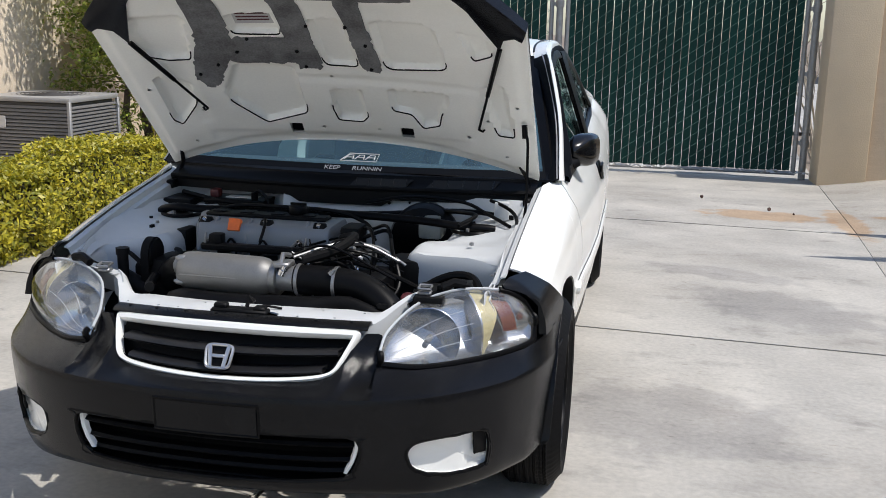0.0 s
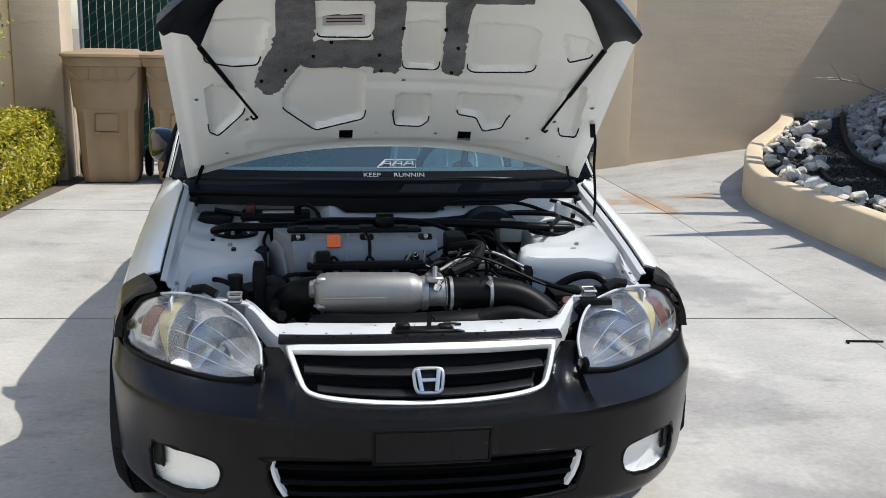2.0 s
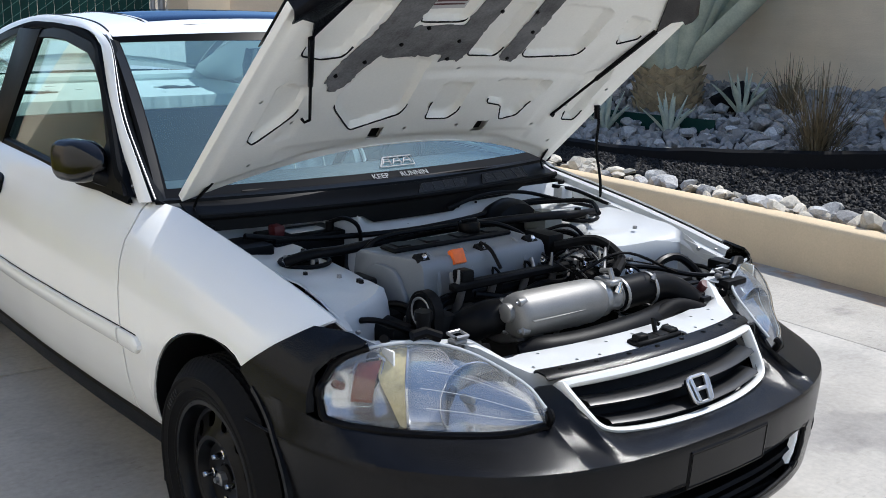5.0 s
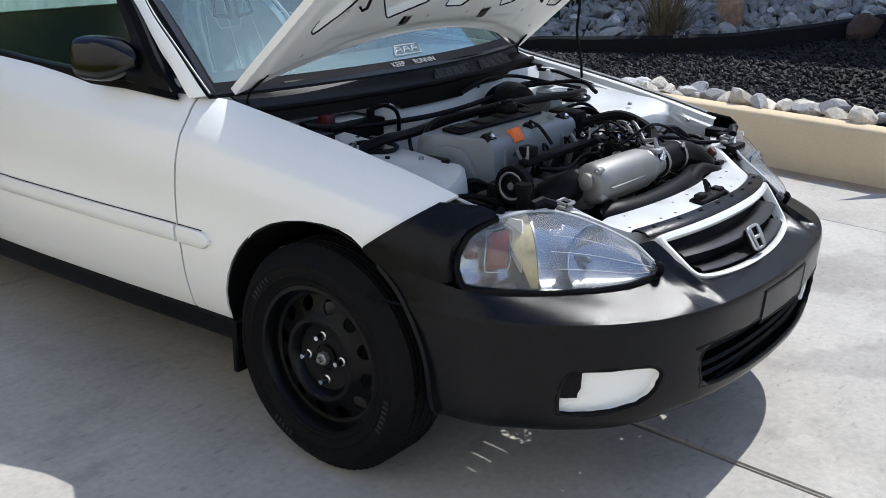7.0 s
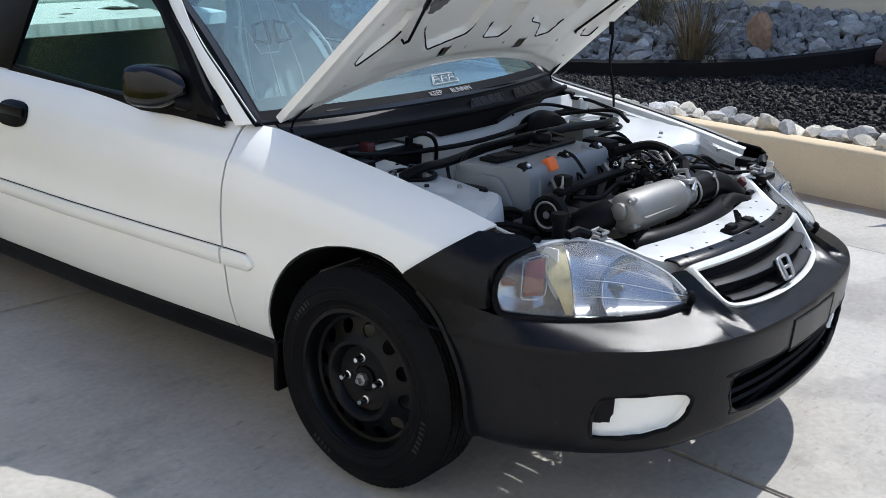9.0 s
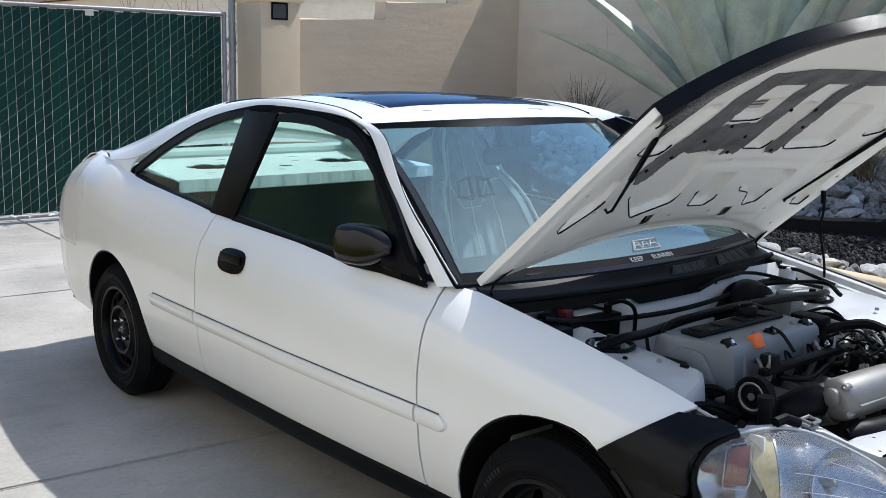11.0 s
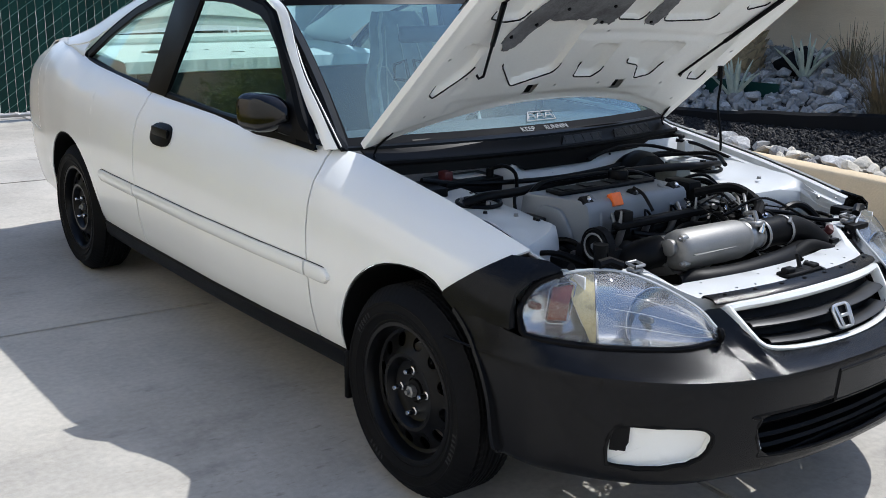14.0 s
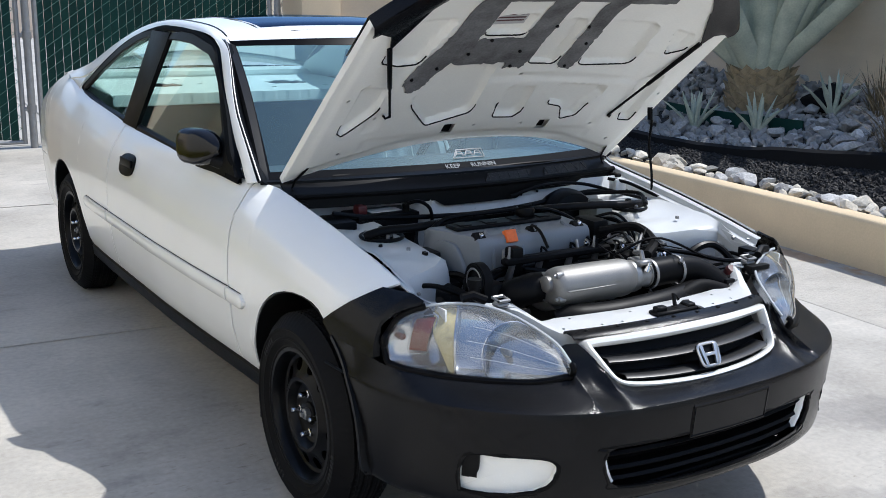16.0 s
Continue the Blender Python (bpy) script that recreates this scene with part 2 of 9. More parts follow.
M_BOWL = material("bright_reflector", (0.50, 0.53, 0.57), 0.20, 1.0, var=0.05, rough_var=0.03)
# Blue gloss tint stands in for clear sky mirrored in the sunroof.
G_SUNROOF = glass("dark_glass", (0.03, 0.05, 0.08), 0.02, 1.5, power=9.0, sheen=(0.42, 0.58, 0.85))
M_CONCRETE = material("concrete", (0.43, 0.408, 0.368), 0.85, var=0.19, scale=1.6, fine=45, bump=0.12, bump_scale=160, tint=(0.465, 0.437, 0.388))
M_CONCRETE_R = material("pitted_concrete", (0.42, 0.392, 0.345), 0.9, var=0.16, scale=2.2, fine=30, bump=0.5, bump_scale=60)
M_JOINT = material("joint_dirt", (0.13, 0.10, 0.072), 0.95, var=0.3, scale=12)
M_EARTH = material("dry_earth", (0.24, 0.19, 0.14), 0.95, var=0.3, scale=3, bump=0.3)
M_STUCCO = material("tan_stucco", (0.70, 0.565, 0.41), 0.92, var=0.09, scale=1.2, fine=60, bump=0.14, bump_scale=70)
M_STUCCO_F = material("smooth_tan_stucco", (0.82, 0.69, 0.525), 0.9, var=0.08, scale=2.5, fine=90, bump=0.22, bump_scale=90)
M_BOUNCE_WALL = material("bounce_cream_stucco", (0.80, 0.75, 0.66), 0.9, var=0.05, scale=2.0, bump=0.2, bump_scale=60)
M_GALV = material("galvanised_steel", (0.30, 0.305, 0.31), 0.5, 0.6, var=0.15, scale=20, fine=140)
M_SLAT = material("green_slat", (0.0045, 0.035, 0.028), 0.55, spec=0.2, var=0.2, scale=9, fine=80, rnd=0.25)
M_BIN = material("tan_bin_plastic", (0.33, 0.228, 0.13), 0.6, var=0.12, scale=6, fine=120, bump=0.04)
M_ROCK = material("pale_rock", (0.44, 0.43, 0.415), 0.9, var=0.30, scale=9, fine=60, bump=0.5, bump_scale=35, rnd=0.40)
M_ROCKW = material("cream_rock", (0.60, 0.55, 0.46), 0.9, var=0.22, scale=9, fine=60, bump=0.5, bump_scale=35, rnd=0.25)
M_BOULDER = material("rust_boulder", (0.40, 0.25, 0.16), 0.95, var=0.35, scale=9, fine=50, bump=0.7, bump_scale=30)
M_BOULDER_D = material("brown_boulder", (0.09, 0.055, 0.045), 0.9, var=0.3, scale=9, fine=50, bump=0.5, bump_scale=30)
M_GRAVEL = material("black_gravel", (0.013, 0.0125, 0.013), 0.62, spec=0.25, var=0.4, scale=30, fine=150)
M_BAND = material("dark_glass_band", (0.004, 0.005, 0.007), 0.6, var=0.1, spec=0.04)
M_EDGING = material("black_edging", (0.006, 0.006, 0.007), 0.6, spec=0.15, var=0.3, scale=12)
M_AGAVE = material("agave_leaf", (0.40, 0.46, 0.385), 0.5, var=0.18, scale=6, fine=60, tint=(0.49, 0.53, 0.43))
M_AGAVE_B = material("agave_butt", (0.32, 0.25, 0.15), 0.85, var=0.35, scale=14, fine=80, bump=0.3)
M_STRAW = material("dry_grass", (0.07, 0.062, 0.030), 0.8, var=0.4, scale=9, fine=50, tint=(0.17, 0.13, 0.075))
M_PALEWOOD = material("bleached_wood", (0.42, 0.36, 0.28), 0.85, var=0.2, scale=20)
M_BARK = material("bark", (0.13, 0.095, 0.068), 0.95, var=0.3, scale=12, fine=90, bump=0.5, bump_scale=60)
M_HEDGE_CORE = material("shaded_hedge_core", (0.035, 0.03, 0.015), 0.95, var=0.3)
M_PALEMETAL = material("grey_coated_steel", (0.36, 0.35, 0.34), 0.5, 0.2, var=0.08, scale=10)
M_ACGREY = material("weathered_grey_coating", (0.17, 0.16, 0.15), 0.6, 0.1, var=0.12, scale=10)
M_ACDARK = material("dark_louvre", (0.07, 0.065, 0.06), 0.6, var=0.2)
M_WIRE = material("green_coated_wire", (0.075, 0.17, 0.145), 0.5, var=0.2)


def trowel_bands(m):
    """Broad, mostly level float marks over the wall's fine grain."""
    nt = m.node_tree
    b = nt.nodes["Principled BSDF"]
    co = nt.nodes.new("ShaderNodeTexCoord")
    mp = nt.nodes.new("ShaderNodeMapping")
    mp.inputs["Scale"].default_value = (0.6, 0.6, 3.2)
    nt.links.new(co.outputs["Object"], mp.inputs[0])
    n = nt.nodes.new("ShaderNodeTexNoise")
    n.inputs["Scale"].default_value, n.inputs["Detail"].default_value, n.inputs["Roughness"].default_value = 2.2, 7, 0.6
    nt.links.new(mp.outputs[0], n.inputs["Vector"])
    bp = nt.nodes.new("ShaderNodeBump")
    bp.inputs["Strength"].default_value, bp.inputs["Distance"].default_value = 0.13, 0.05
    nt.links.new(n.outputs["Fac"], bp.inputs["Height"])
    old = b.inputs["Normal"].links[0].from_node
    nt.links.new(bp.outputs[0], old.inputs["Normal"])
    base = b.inputs["Base Color"].links[0].from_socket
    r = nt.nodes.new("ShaderNodeMapRange")
    r.inputs[1].default_value, r.inputs[2].default_value, r.inputs[3].default_value, r.inputs[4].default_value = 0.35, 0.68, 0.0, 0.34
    nt.links.new(n.outputs["Fac"], r.inputs[0])
    mx = nt.nodes.new("ShaderNodeMix")
    mx.data_type, mx.blend_type = "RGBA", "MULTIPLY"
    nt.links.new(r.outputs[0], mx.inputs[0])
    nt.links.new(base, mx.inputs[6])
    mx.inputs[7].default_value = (0.80, 0.76, 0.70, 1)
    nt.links.new(mx.outputs[2], b.inputs["Base Color"])


trowel_bands(M_STUCCO)
trowel_bands(M_STUCCO_F)


def soil_stains(m):
    """Adds dark smudges, streaks and two rust marks to the drive's concrete."""
    nt = m.node_tree
    b = nt.nodes["Principled BSDF"]
    base = b.inputs["Base Color"].links[0].from_socket
    co = nt.nodes.new("ShaderNodeTexCoord")

    def mixed(src, fac, colour, mode="MULTIPLY"):
        mx = nt.nodes.new("ShaderNodeMix")
        mx.data_type, mx.blend_type = "RGBA", mode
        nt.links.new(fac, mx.inputs[0])
        nt.links.new(src, mx.inputs[6])
        mx.inputs[7].default_value = (*colour, 1)
        return mx.outputs[2]

    def mask(scale, lo, hi, stretch=(1, 1, 1), detail=8, shift=(0, 0, 0), turn=0.0):
        mp = nt.nodes.new("ShaderNodeMapping")
        mp.inputs["Scale"].default_value = stretch
        mp.inputs["Location"].default_value = shift
        mp.inputs["Rotation"].default_value = (0, 0, turn)
        nt.links.new(co.outputs["Object"], mp.inputs[0])
        n = nt.nodes.new("ShaderNodeTexNoise")
        n.inputs["Scale"].default_value, n.inputs["Detail"].default_value = scale, detail
        n.inputs["Roughness"].default_value = 0.62
        nt.links.new(mp.outputs[0], n.inputs["Vector"])
        r = nt.nodes.new("ShaderNodeMapRange")
        r.inputs[1].default_value, r.inputs[2].default_value = lo, hi
        nt.links.new(n.outputs["Fac"], r.inputs[0])
        return r.outputs[0]

    def product(a, b_, k=1.0):
        m1 = nt.nodes.new("ShaderNodeMath")
        m1.operation = "MULTIPLY"
        nt.links.new(a, m1.inputs[0])
        nt.links.new(b_, m1.inputs[1])
        m2 = nt.nodes.new("ShaderNodeMath")
        m2.operation, m2.inputs[1].default_value = "MULTIPLY", k
        nt.links.new(m1.outputs[0], m2.inputs[0])
        return m2.outputs[0]

    out = mixed(base, mask(0.9, 0.44, 0.66), (0.80, 0.79, 0.78))
    out = mixed(out, product(mask(2.3, 0.54, 0.70, (1, 2.2, 1), 8, (3, 1, 0), 0.4), mask(9, 0.35, 0.65), 0.9), (0.58, 0.58, 0.59))
    out = mixed(out, product(mask(16, 0.58, 0.70, (1, 2.5, 1), 6), mask(1.4, 0.45, 0.62, (1, 1, 1), 3, (7, 2, 0)), 0.8), (0.62, 0.60, 0.58))
    out = mixed(out, mask(3.1, 0.58, 0.75, (1, 1, 1), 4, (11, 5, 0)), (1.12, 1.11, 1.10))
    rust, grey = (0.97, 0.70, 0.47), (0.74, 0.74, 0.76)
    for cx, cy, hx, hy, turn, colour in ((1.98, 5.28, 0.52, 0.27, 0.12, rust), (2.58, 5.10, 0.14, 0.75, 0.0, rust), (3.05, 5.30, 0.22, 0.14, 0.3, rust), (3.05, -0.05, 0.20, 1.1, 0.05, rust), (3.02, 1.6, 0.10, 0.6, -0.1, rust),
                                         (1.80, 2.30, 0.55, 0.34, 0.5, grey), (1.50, 3.05, 0.50, 0.16, 0.3, grey), (1.15, 0.60, 0.50, 0.40, 0.2, grey), (1.55, -0.55, 0.75, 0.22, 0.6, grey), (0.9, -1.0, 0.5, 0.14, 0.7, grey)):
        mp = nt.nodes.new("ShaderNodeMapping")
        mp.vector_type = "TEXTURE"
        mp.inputs["Location"].default_value, mp.inputs["Rotation"].default_value, mp.inputs["Scale"].default_value = (cx, cy, 0), (0, 0, -turn), (hx, hy, 1)
        nt.links.new(co.outputs["Object"], mp.inputs[0])
        ln = nt.nodes.new("ShaderNodeVectorMath")
        ln.operation = "LENGTH"
        nt.links.new(mp.outputs[0], ln.inputs[0])
        n = nt.nodes.new("ShaderNodeTexNoise")
        n.inputs["Scale"].default_value, n.inputs["Detail"].default_value = 7, 6
        nt.links.new(co.outputs["Object"], n.inputs["Vector"])
        ad = nt.nodes.new("ShaderNodeMath")
        ad.operation, ad.inputs[1].default_value = "MULTIPLY_ADD", 1.4
        nt.links.new(n.outputs["Fac"], ad.inputs[0])
        nt.links.new(ln.outputs["Value"], ad.inputs[2])
        r = nt.nodes.new("ShaderNodeMapRange")
        r.inputs[1].default_value, r.inputs[2].default_value, r.inputs[3].default_value, r.inputs[4].default_value = 1.45, 1.75, 0.8, 0.0
        nt.links.new(ad.outputs[0], r.inputs[0])
        out = mixed(out, r.outputs[0], colour)
    nt.links.new(out, b.inputs["Base Color"])


for stained in (M_CONCRETE, M_CONCRETE_R):
    soil_stains(stained)
M_DECAL = material("faded_decal", (0.24, 0.25, 0.27), 0.6, var=0.1)
M_BADGE = material("satin_chrome", (0.60, 0.60, 0.60), 0.30, 0.85, var=0.05)
M_GSLAT = material("grille_plastic", (0.014, 0.014, 0.015), 0.36, var=0.2, spec=0.35)
M_LABEL = material("pale_label", (0.6, 0.58, 0.55), 0.6, var=0.05)


def leaf_material(name, a, b):
    """Leaves whose colour changes from leaf to leaf and lets some light through."""
    m = bpy.data.materials.new(name)
    m.use_nodes = True
    nt = m.node_tree
    p = nt.nodes["Principled BSDF"]
    g = nt.nodes.new("ShaderNodeNewGeometry")
    r = nt.nodes.new("ShaderNodeValToRGB")
    r.color_ramp.elements[0].color, r.color_ramp.elements[1].color = (*a, 1), (*b, 1)
    nt.links.new(g.outputs["Random Per Island"], r.inputs[0])
    nt.links.new(r.outputs[0], p.inputs["Base Color"])
    p.inputs["Roughness"].default_value = 0.45
    t = nt.nodes.new("ShaderNodeBsdfTranslucent")
    nt.links.new(r.outputs[0], t.inputs[0])
    mx = nt.nodes.new("ShaderNodeMixShader")
    mx.inputs[0].default_value = 0.3
    nt.links.new(p.outputs[0], mx.inputs[1])
    nt.links.new(t.outputs[0], mx.inputs[2])
    nt.links.new(mx.outputs[0], nt.nodes["Material Output"].inputs[0])
    return m


M_HEDGE = leaf_material("hedge_leaf", (0.15, 0.17, 0.014), (0.62, 0.52, 0.04))
M_LEAF = leaf_material("tree_leaf", (0.10, 0.15, 0.02), (0.40, 0.44, 0.075))

# ---------- ground, drive and walls ----------
SKEW = 0.07  # the drive and walls stand a little askew to the car


def ramp_line(y):
    return 2.24 + SKEW * y


def fall(y):
    """The drive falls a little towards the gate."""
    return -0.024 * min(max(y - 4.74, 0.0), 3.4)


def ground_z(x, y):
    return 0.13 * max(0.0, x - ramp_line(y)) * smooth(3.0, 7.2, y) + fall(y)


ground = part("ground", sheet([[(x, y, fall(y) - 0.06) for x in (-400, -60, 0, 60, 400)] for y in (-400, -60, 0, 4.74, 8.14, 60, 400)]), M_EARTH)
tagged(ground, "dry bare earth round the drive", "ground", kind="structure")

drive = part("driveway", sheet([[(x, y, fall(y) - 0.018) for x in np.linspace(-2.9, 2.6, 8)] for y in (-9, -4, 0, 4.74, 8.14, 13.6)]), M_JOINT)
tagged(drive, "pale concrete driveway slabs with dark dirty joints", "driveway", kind="structure")


def slab(u0, u1, v0, v1):
    g = 0.007
    corner = []
    for u, v in ((u0 + g, v0 + g), (u1 - g, v0 + g), (u1 - g, v1 - g), (u0 + g, v1 - g)):
        x, y = u + SKEW * v, v - SKEW * u
        corner.append((x, y, fall(y) - 0.05))
    bm = bmesh.new()
    a = [bm.verts.new(p) for p in corner]
    b = [bm.verts.new((p[0], p[1], p[2] + 0.05)) for p in corner]
    bm.faces.new(b)
    for k in range(4):
        bm.faces.new((a[k], a[(k + 1) % 4], b[(k + 1) % 4], b[k]))
    bmesh.ops.bevel(bm, geom=[e for e in bm.edges if e.verts[0] in b and e.verts[1] in b], offset=0.006, segments=2, affect="EDGES")
    return part("slab", bm, M_CONCRETE, drive)


for u0, u1 in ((-2.75, -0.05), (-0.05, 2.24)):
    for v0, v1 in ((-10.2, -7.2), (-7.2, -4.2), (-4.2, -1.55), (-1.55, 1.76), (1.76, 4.74), (4.74, 8.25), (8.25, 10.9), (10.9, 13.8)):
        slab(u0, u1, v0, v1)

rows = []
for y in np.linspace(-9, 8.4, 90):
    x0 = ramp_line(y) - 0.004
    rows.append([(x, y, ground_z(x, y) - (0.012 if k == 0 else 0.0)) for k, x in enumerate([x0, x0 + 0.008] + list(np.linspace(x0 + 0.1, 6.9, 24)))])
apron = part("pavement", sheet(rows), M_CONCRETE_R)
tagged(apron, "pitted pale concrete apron rising to the wall", "pavement", kind="structure")


def wall(name, lo, hi, mat, label, bevel=0.012):
    bm = bmesh.new()
    add_box(bm, lo, hi, bevel, 2)
    return tagged(part(name, bm, mat), label, "wall", kind="structure")


M_PILLAR = material("ochre_stucco", (0.66, 0.53, 0.365), 0.92, var=0.08, scale=2.0, fine=70, bump=0.2, bump_scale=70)
pillar = wall("wall_pillar", (2.75, 7.60, -0.2), (3.21, 8.10, 2.05), M_PILLAR, "tan stucco gate pillar with a moulded cap", 0.016)
bm = bmesh.new()
rows = []
for o, z in ((0.0, 2.035), (0.028, 2.045), (0.040, 2.062), (0.040, 2.10), (0.032, 2.118), (0.0, 2.125), (-0.2, 2.13)):
    rows.append([(lerp(2.75 - o, 3.21 + o, a), lerp(7.60 - o, 8.10 + o, b), z) for a, b in ((0, 0), (1, 0), (1, 1), (0, 1))])
add_grid(bm, rows, True)
part("pillar_cap", bm, M_STUCCO_F, pillar, "smooth stucco cap")
light = thing("wall_light", "small square dark recessed light on the gate pillar", "wall light", (2.965, 7.60, 1.95))
bm = bmesh.new()
for lo, hi in (((-0.095, -0.014, -0.085), (0.095, 0.0, -0.070)), ((-0.095, -0.014, 0.070), (0.095, 0.0, 0.085)), ((-0.095, -0.014, -0.070), (-0.080, 0.0, 0.070)), ((0.080, -0.014, -0.070), (0.095, 0.0, 0.070))):
    add_box(bm, lo, hi, 0.003)
part("light_frame", bm, M_BAND, light)
bm = bmesh.new()
add_box(bm, (-0.080, -0.006, -0.070), (0.080, 0.0, 0.070), 0.001)
part("light_glass", bm, M_ACDARK, light, "dusty dark glass")


def long_wall(name, a, b, width, top, mat, label):
    """A straight wall between two points of the plan, its face on the line."""
    d = (Vector(b) - Vector(a)).normalized()
    n = Vector((-d.y, d.x)) * width
    bm = bmesh.new()
    add_prism(bm, [(*a, -0.1), (*b, -0.1), (b[0] + n.x, b[1] + n.y, -0.1), (a[0] + n.x, a[1] + n.y, -0.1)], (0, 0, top + 0.1), 0.012)
    return tagged(part(name, bm, mat), label, "wall", kind="structure")


# the back wall steps up towards the corner
bm = bmesh.new()
add_prism(bm, [(x, 7.645 + (x - 3.215) * 0.025, z) for x, z in ((3.215, -0.2), (7.0, -0.2), (7.0, 2.42), (5.42, 2.42), (5.42, 2.145), (4.36, 2.125), (4.36, 1.915), (3.215, 1.895))], (-0.011, 0.20, 0), 0.014)
tagged(part("wall_back", bm, M_STUCCO), "stepped tan stucco wall with trowel marks", "wall", kind="structure")
long_wall("wall_corner", (6.415, 8.3), (6.455, 6.30), 0.25, 3.25, M_STUCCO_F, "smooth tan garden wall at the corner")
long_wall("wall_right", (6.455, 6.297), (6.95, -9.0), 0.25, 3.9, M_STUCCO_F, "smooth tan garden wall in shade")
wall("wall_house", (-4.35, 3.0, -0.1), (-4.05, 6.995, 3.0), M_STUCCO_F, "pale stucco house wall in sun")
# Out of view: added as a sunlit reflector for the car's shaded flank.
wall("bounce_wall", (-4.35, -8.0, -0.1), (-4.05, 2.995, 4.4), M_BOUNCE_WALL, "unseen cream wall added to bounce sunlight onto the car's side")
wall("wall_house_end", (-4.35, 7.0, -0.2), (-2.915, 7.25, 3.2), M_PILLAR, "pale tan stucco house wall behind the tree")
wall("wall_house_pillar", (-2.90, 6.93, -0.2), (-2.46, 7.45, 3.2), M_STUCCO, "rough tan stucco pillar beside the gate", 0.02)
yard = part("yard", sheet([[(x, y, -0.085) for x in np.linspace(-16, 34, 12)] for y in np.linspace(13.8, 31.9, 8)]), M_CONCRETE)
tagged(yard, "pale concrete yard beyond the gate", "pavement", kind="structure")


def neighbour_house():
    h = thing("house", "low tan stucco house with a shallow brown roof", "house", (19.0, 32.0, -0.15))
    top = [(-10.4, 3.20), (-1.0, 4.40), (11.0, 4.80)]
    bm = bmesh.new()
    add_prism(bm, [(-10.4, 0, 0)] + [(11.0, 0, 0)] + [(x, 0, z) for x, z in top[::-1]], (0, 7.0, 0), 0.03)
    part("wall", bm, M_STUCCO_F, h)
    bm = bmesh.new()
    line = [(-10.9, 3.14)] + top[1:] + [(11.5, 4.82)]
    add_prism(bm, [(x, -0.4, z + 0.02) for x, z in line] + [(x, -0.4, z + 0.17) for x, z in line[::-1]], (0, 7.8, 0), 0.02)
    part("roof", bm, M_BOULDER, h, "brown roof")
    return h


neighbour_house()

# ---------- raised bed ----------
EDGE = spline([(2.72, -6.0), (2.80, -3.0), (2.98, -0.3), (3.13, 1.2), (3.24, 2.8), (3.27, 4.0), (3.30, 4.7), (3.48, 5.3), (3.79, 5.9), (4.24, 6.5), (4.66, 7.15), (5.08, 8.0)], 90)


def rim_z(y):
    return 0.29 + 0.27 * smooth(4.0, 7.6, y)


nrm = []
for k in range(len(EDGE)):
    d = EDGE[min(k + 1, len(EDGE) - 1)] - EDGE[max(k - 1, 0)]
    d = d / np.linalg.norm(d)
    nrm.append((d[1], -d[0]))
WALLW = 0.15
rows = []
for (x, y), (nx, ny) in zip(EDGE, nrm):
    top = rim_z(y)
    wob = 0.006 * noise.noise((x * 2, y * 2, 0))
    prof = [(0, -0.08), (0.0, top - 0.03), (0.006, top - 0.01), (0.02, top), (WALLW - 0.02, top), (WALLW, top - 0.02), (WALLW, top - 0.3)]
    rows.append([(x + nx * (o + wob), y + ny * (o + wob), z + (0.0 if z > 0 else ground_z(x, y))) for o, z in prof])
M_PLANTER = material("yellow_tan_stucco", (0.68, 0.535, 0.345), 0.9, var=0.10, scale=2.5, fine=90, bump=0.22, bump_scale=90)
planter = part("planter_wall", sheet(rows), M_PLANTER)
bm = bmesh.new()
add_tube(bm, [(3.285, 1.41, 0.02), (3.285, 1.41, rim_z(1.41) - 0.01)], 0.005, 6)
part("joint", bm, M_JOINT, planter)
tagged(planter, "low curved tan stucco planter wall", "wall", kind="structure")


def bed_z(x, y):
    """Height of the soil in the raised bed."""
    e = float(np.interp(y, EDGE[:, 1], EDGE[:, 0])) + WALLW
    return rim_z(y) - 0.05 + 0.46 * smooth(0.1, 3.7, x - e) + 0.26 * smooth(5.0, 7.0, y) * smooth(0.25, 1.6, x - e)


rows = []
for y in np.linspace(-6, 8.4, 70):
    e = float(np.interp(y, EDGE[:, 1], EDGE[:, 0])) + WALLW - 0.05
    rows.append([(x, y, bed_z(x, y)) for x in np.linspace(min(e, 6.8), 7.0, 22)])
M_SOIL = material("dark_soil", (0.030, 0.026, 0.022), 0.95, var=0.35, scale=6, bump=0.4)
bed = part("bed_soil", sheet(rows), M_SOIL)
tagged(bed, "soil of the raised rock bed", "soil", kind="structure")
EDGING = spline([(5.4, 7.2), (4.86, 6.2), (4.46, 5.3), (4.27, 4.5), (4.21, 3.6), (4.24, 2.8), (4.40, 2.0), (4.68, 1.3), (5.15, 0.65), (5.7, 0.1), (6.25, -0.5), (6.62, -1.0)], 66)


def edging_x(y):
    return float(np.interp(y, EDGING[::-1, 1], EDGING[::-1, 0]))


# black strip that parts gravel from rocks
rows = []
for x, y in EDGING:
    z = bed_z(x, y)
    h = 0.13 - 0.05 * smooth(2.0, 3.4, y) + 0.02 * noise.noise((x * 3, y * 3, 1))
    rows.append([(x - 0.045, y, z - 0.06), (x - 0.03, y, z + h - 0.02), (x, y + 0.01, z + h), (x + 0.03, y + 0.01, z + h - 0.02), (x + 0.04, y, z - 0.06)])
edging = thing("edging_strip", "black plastic landscape edging", "edging")
for k in range(0, 65, 9):
    part("edging_section", sheet(rows[k:k + 10]), M_EDGING, edging)


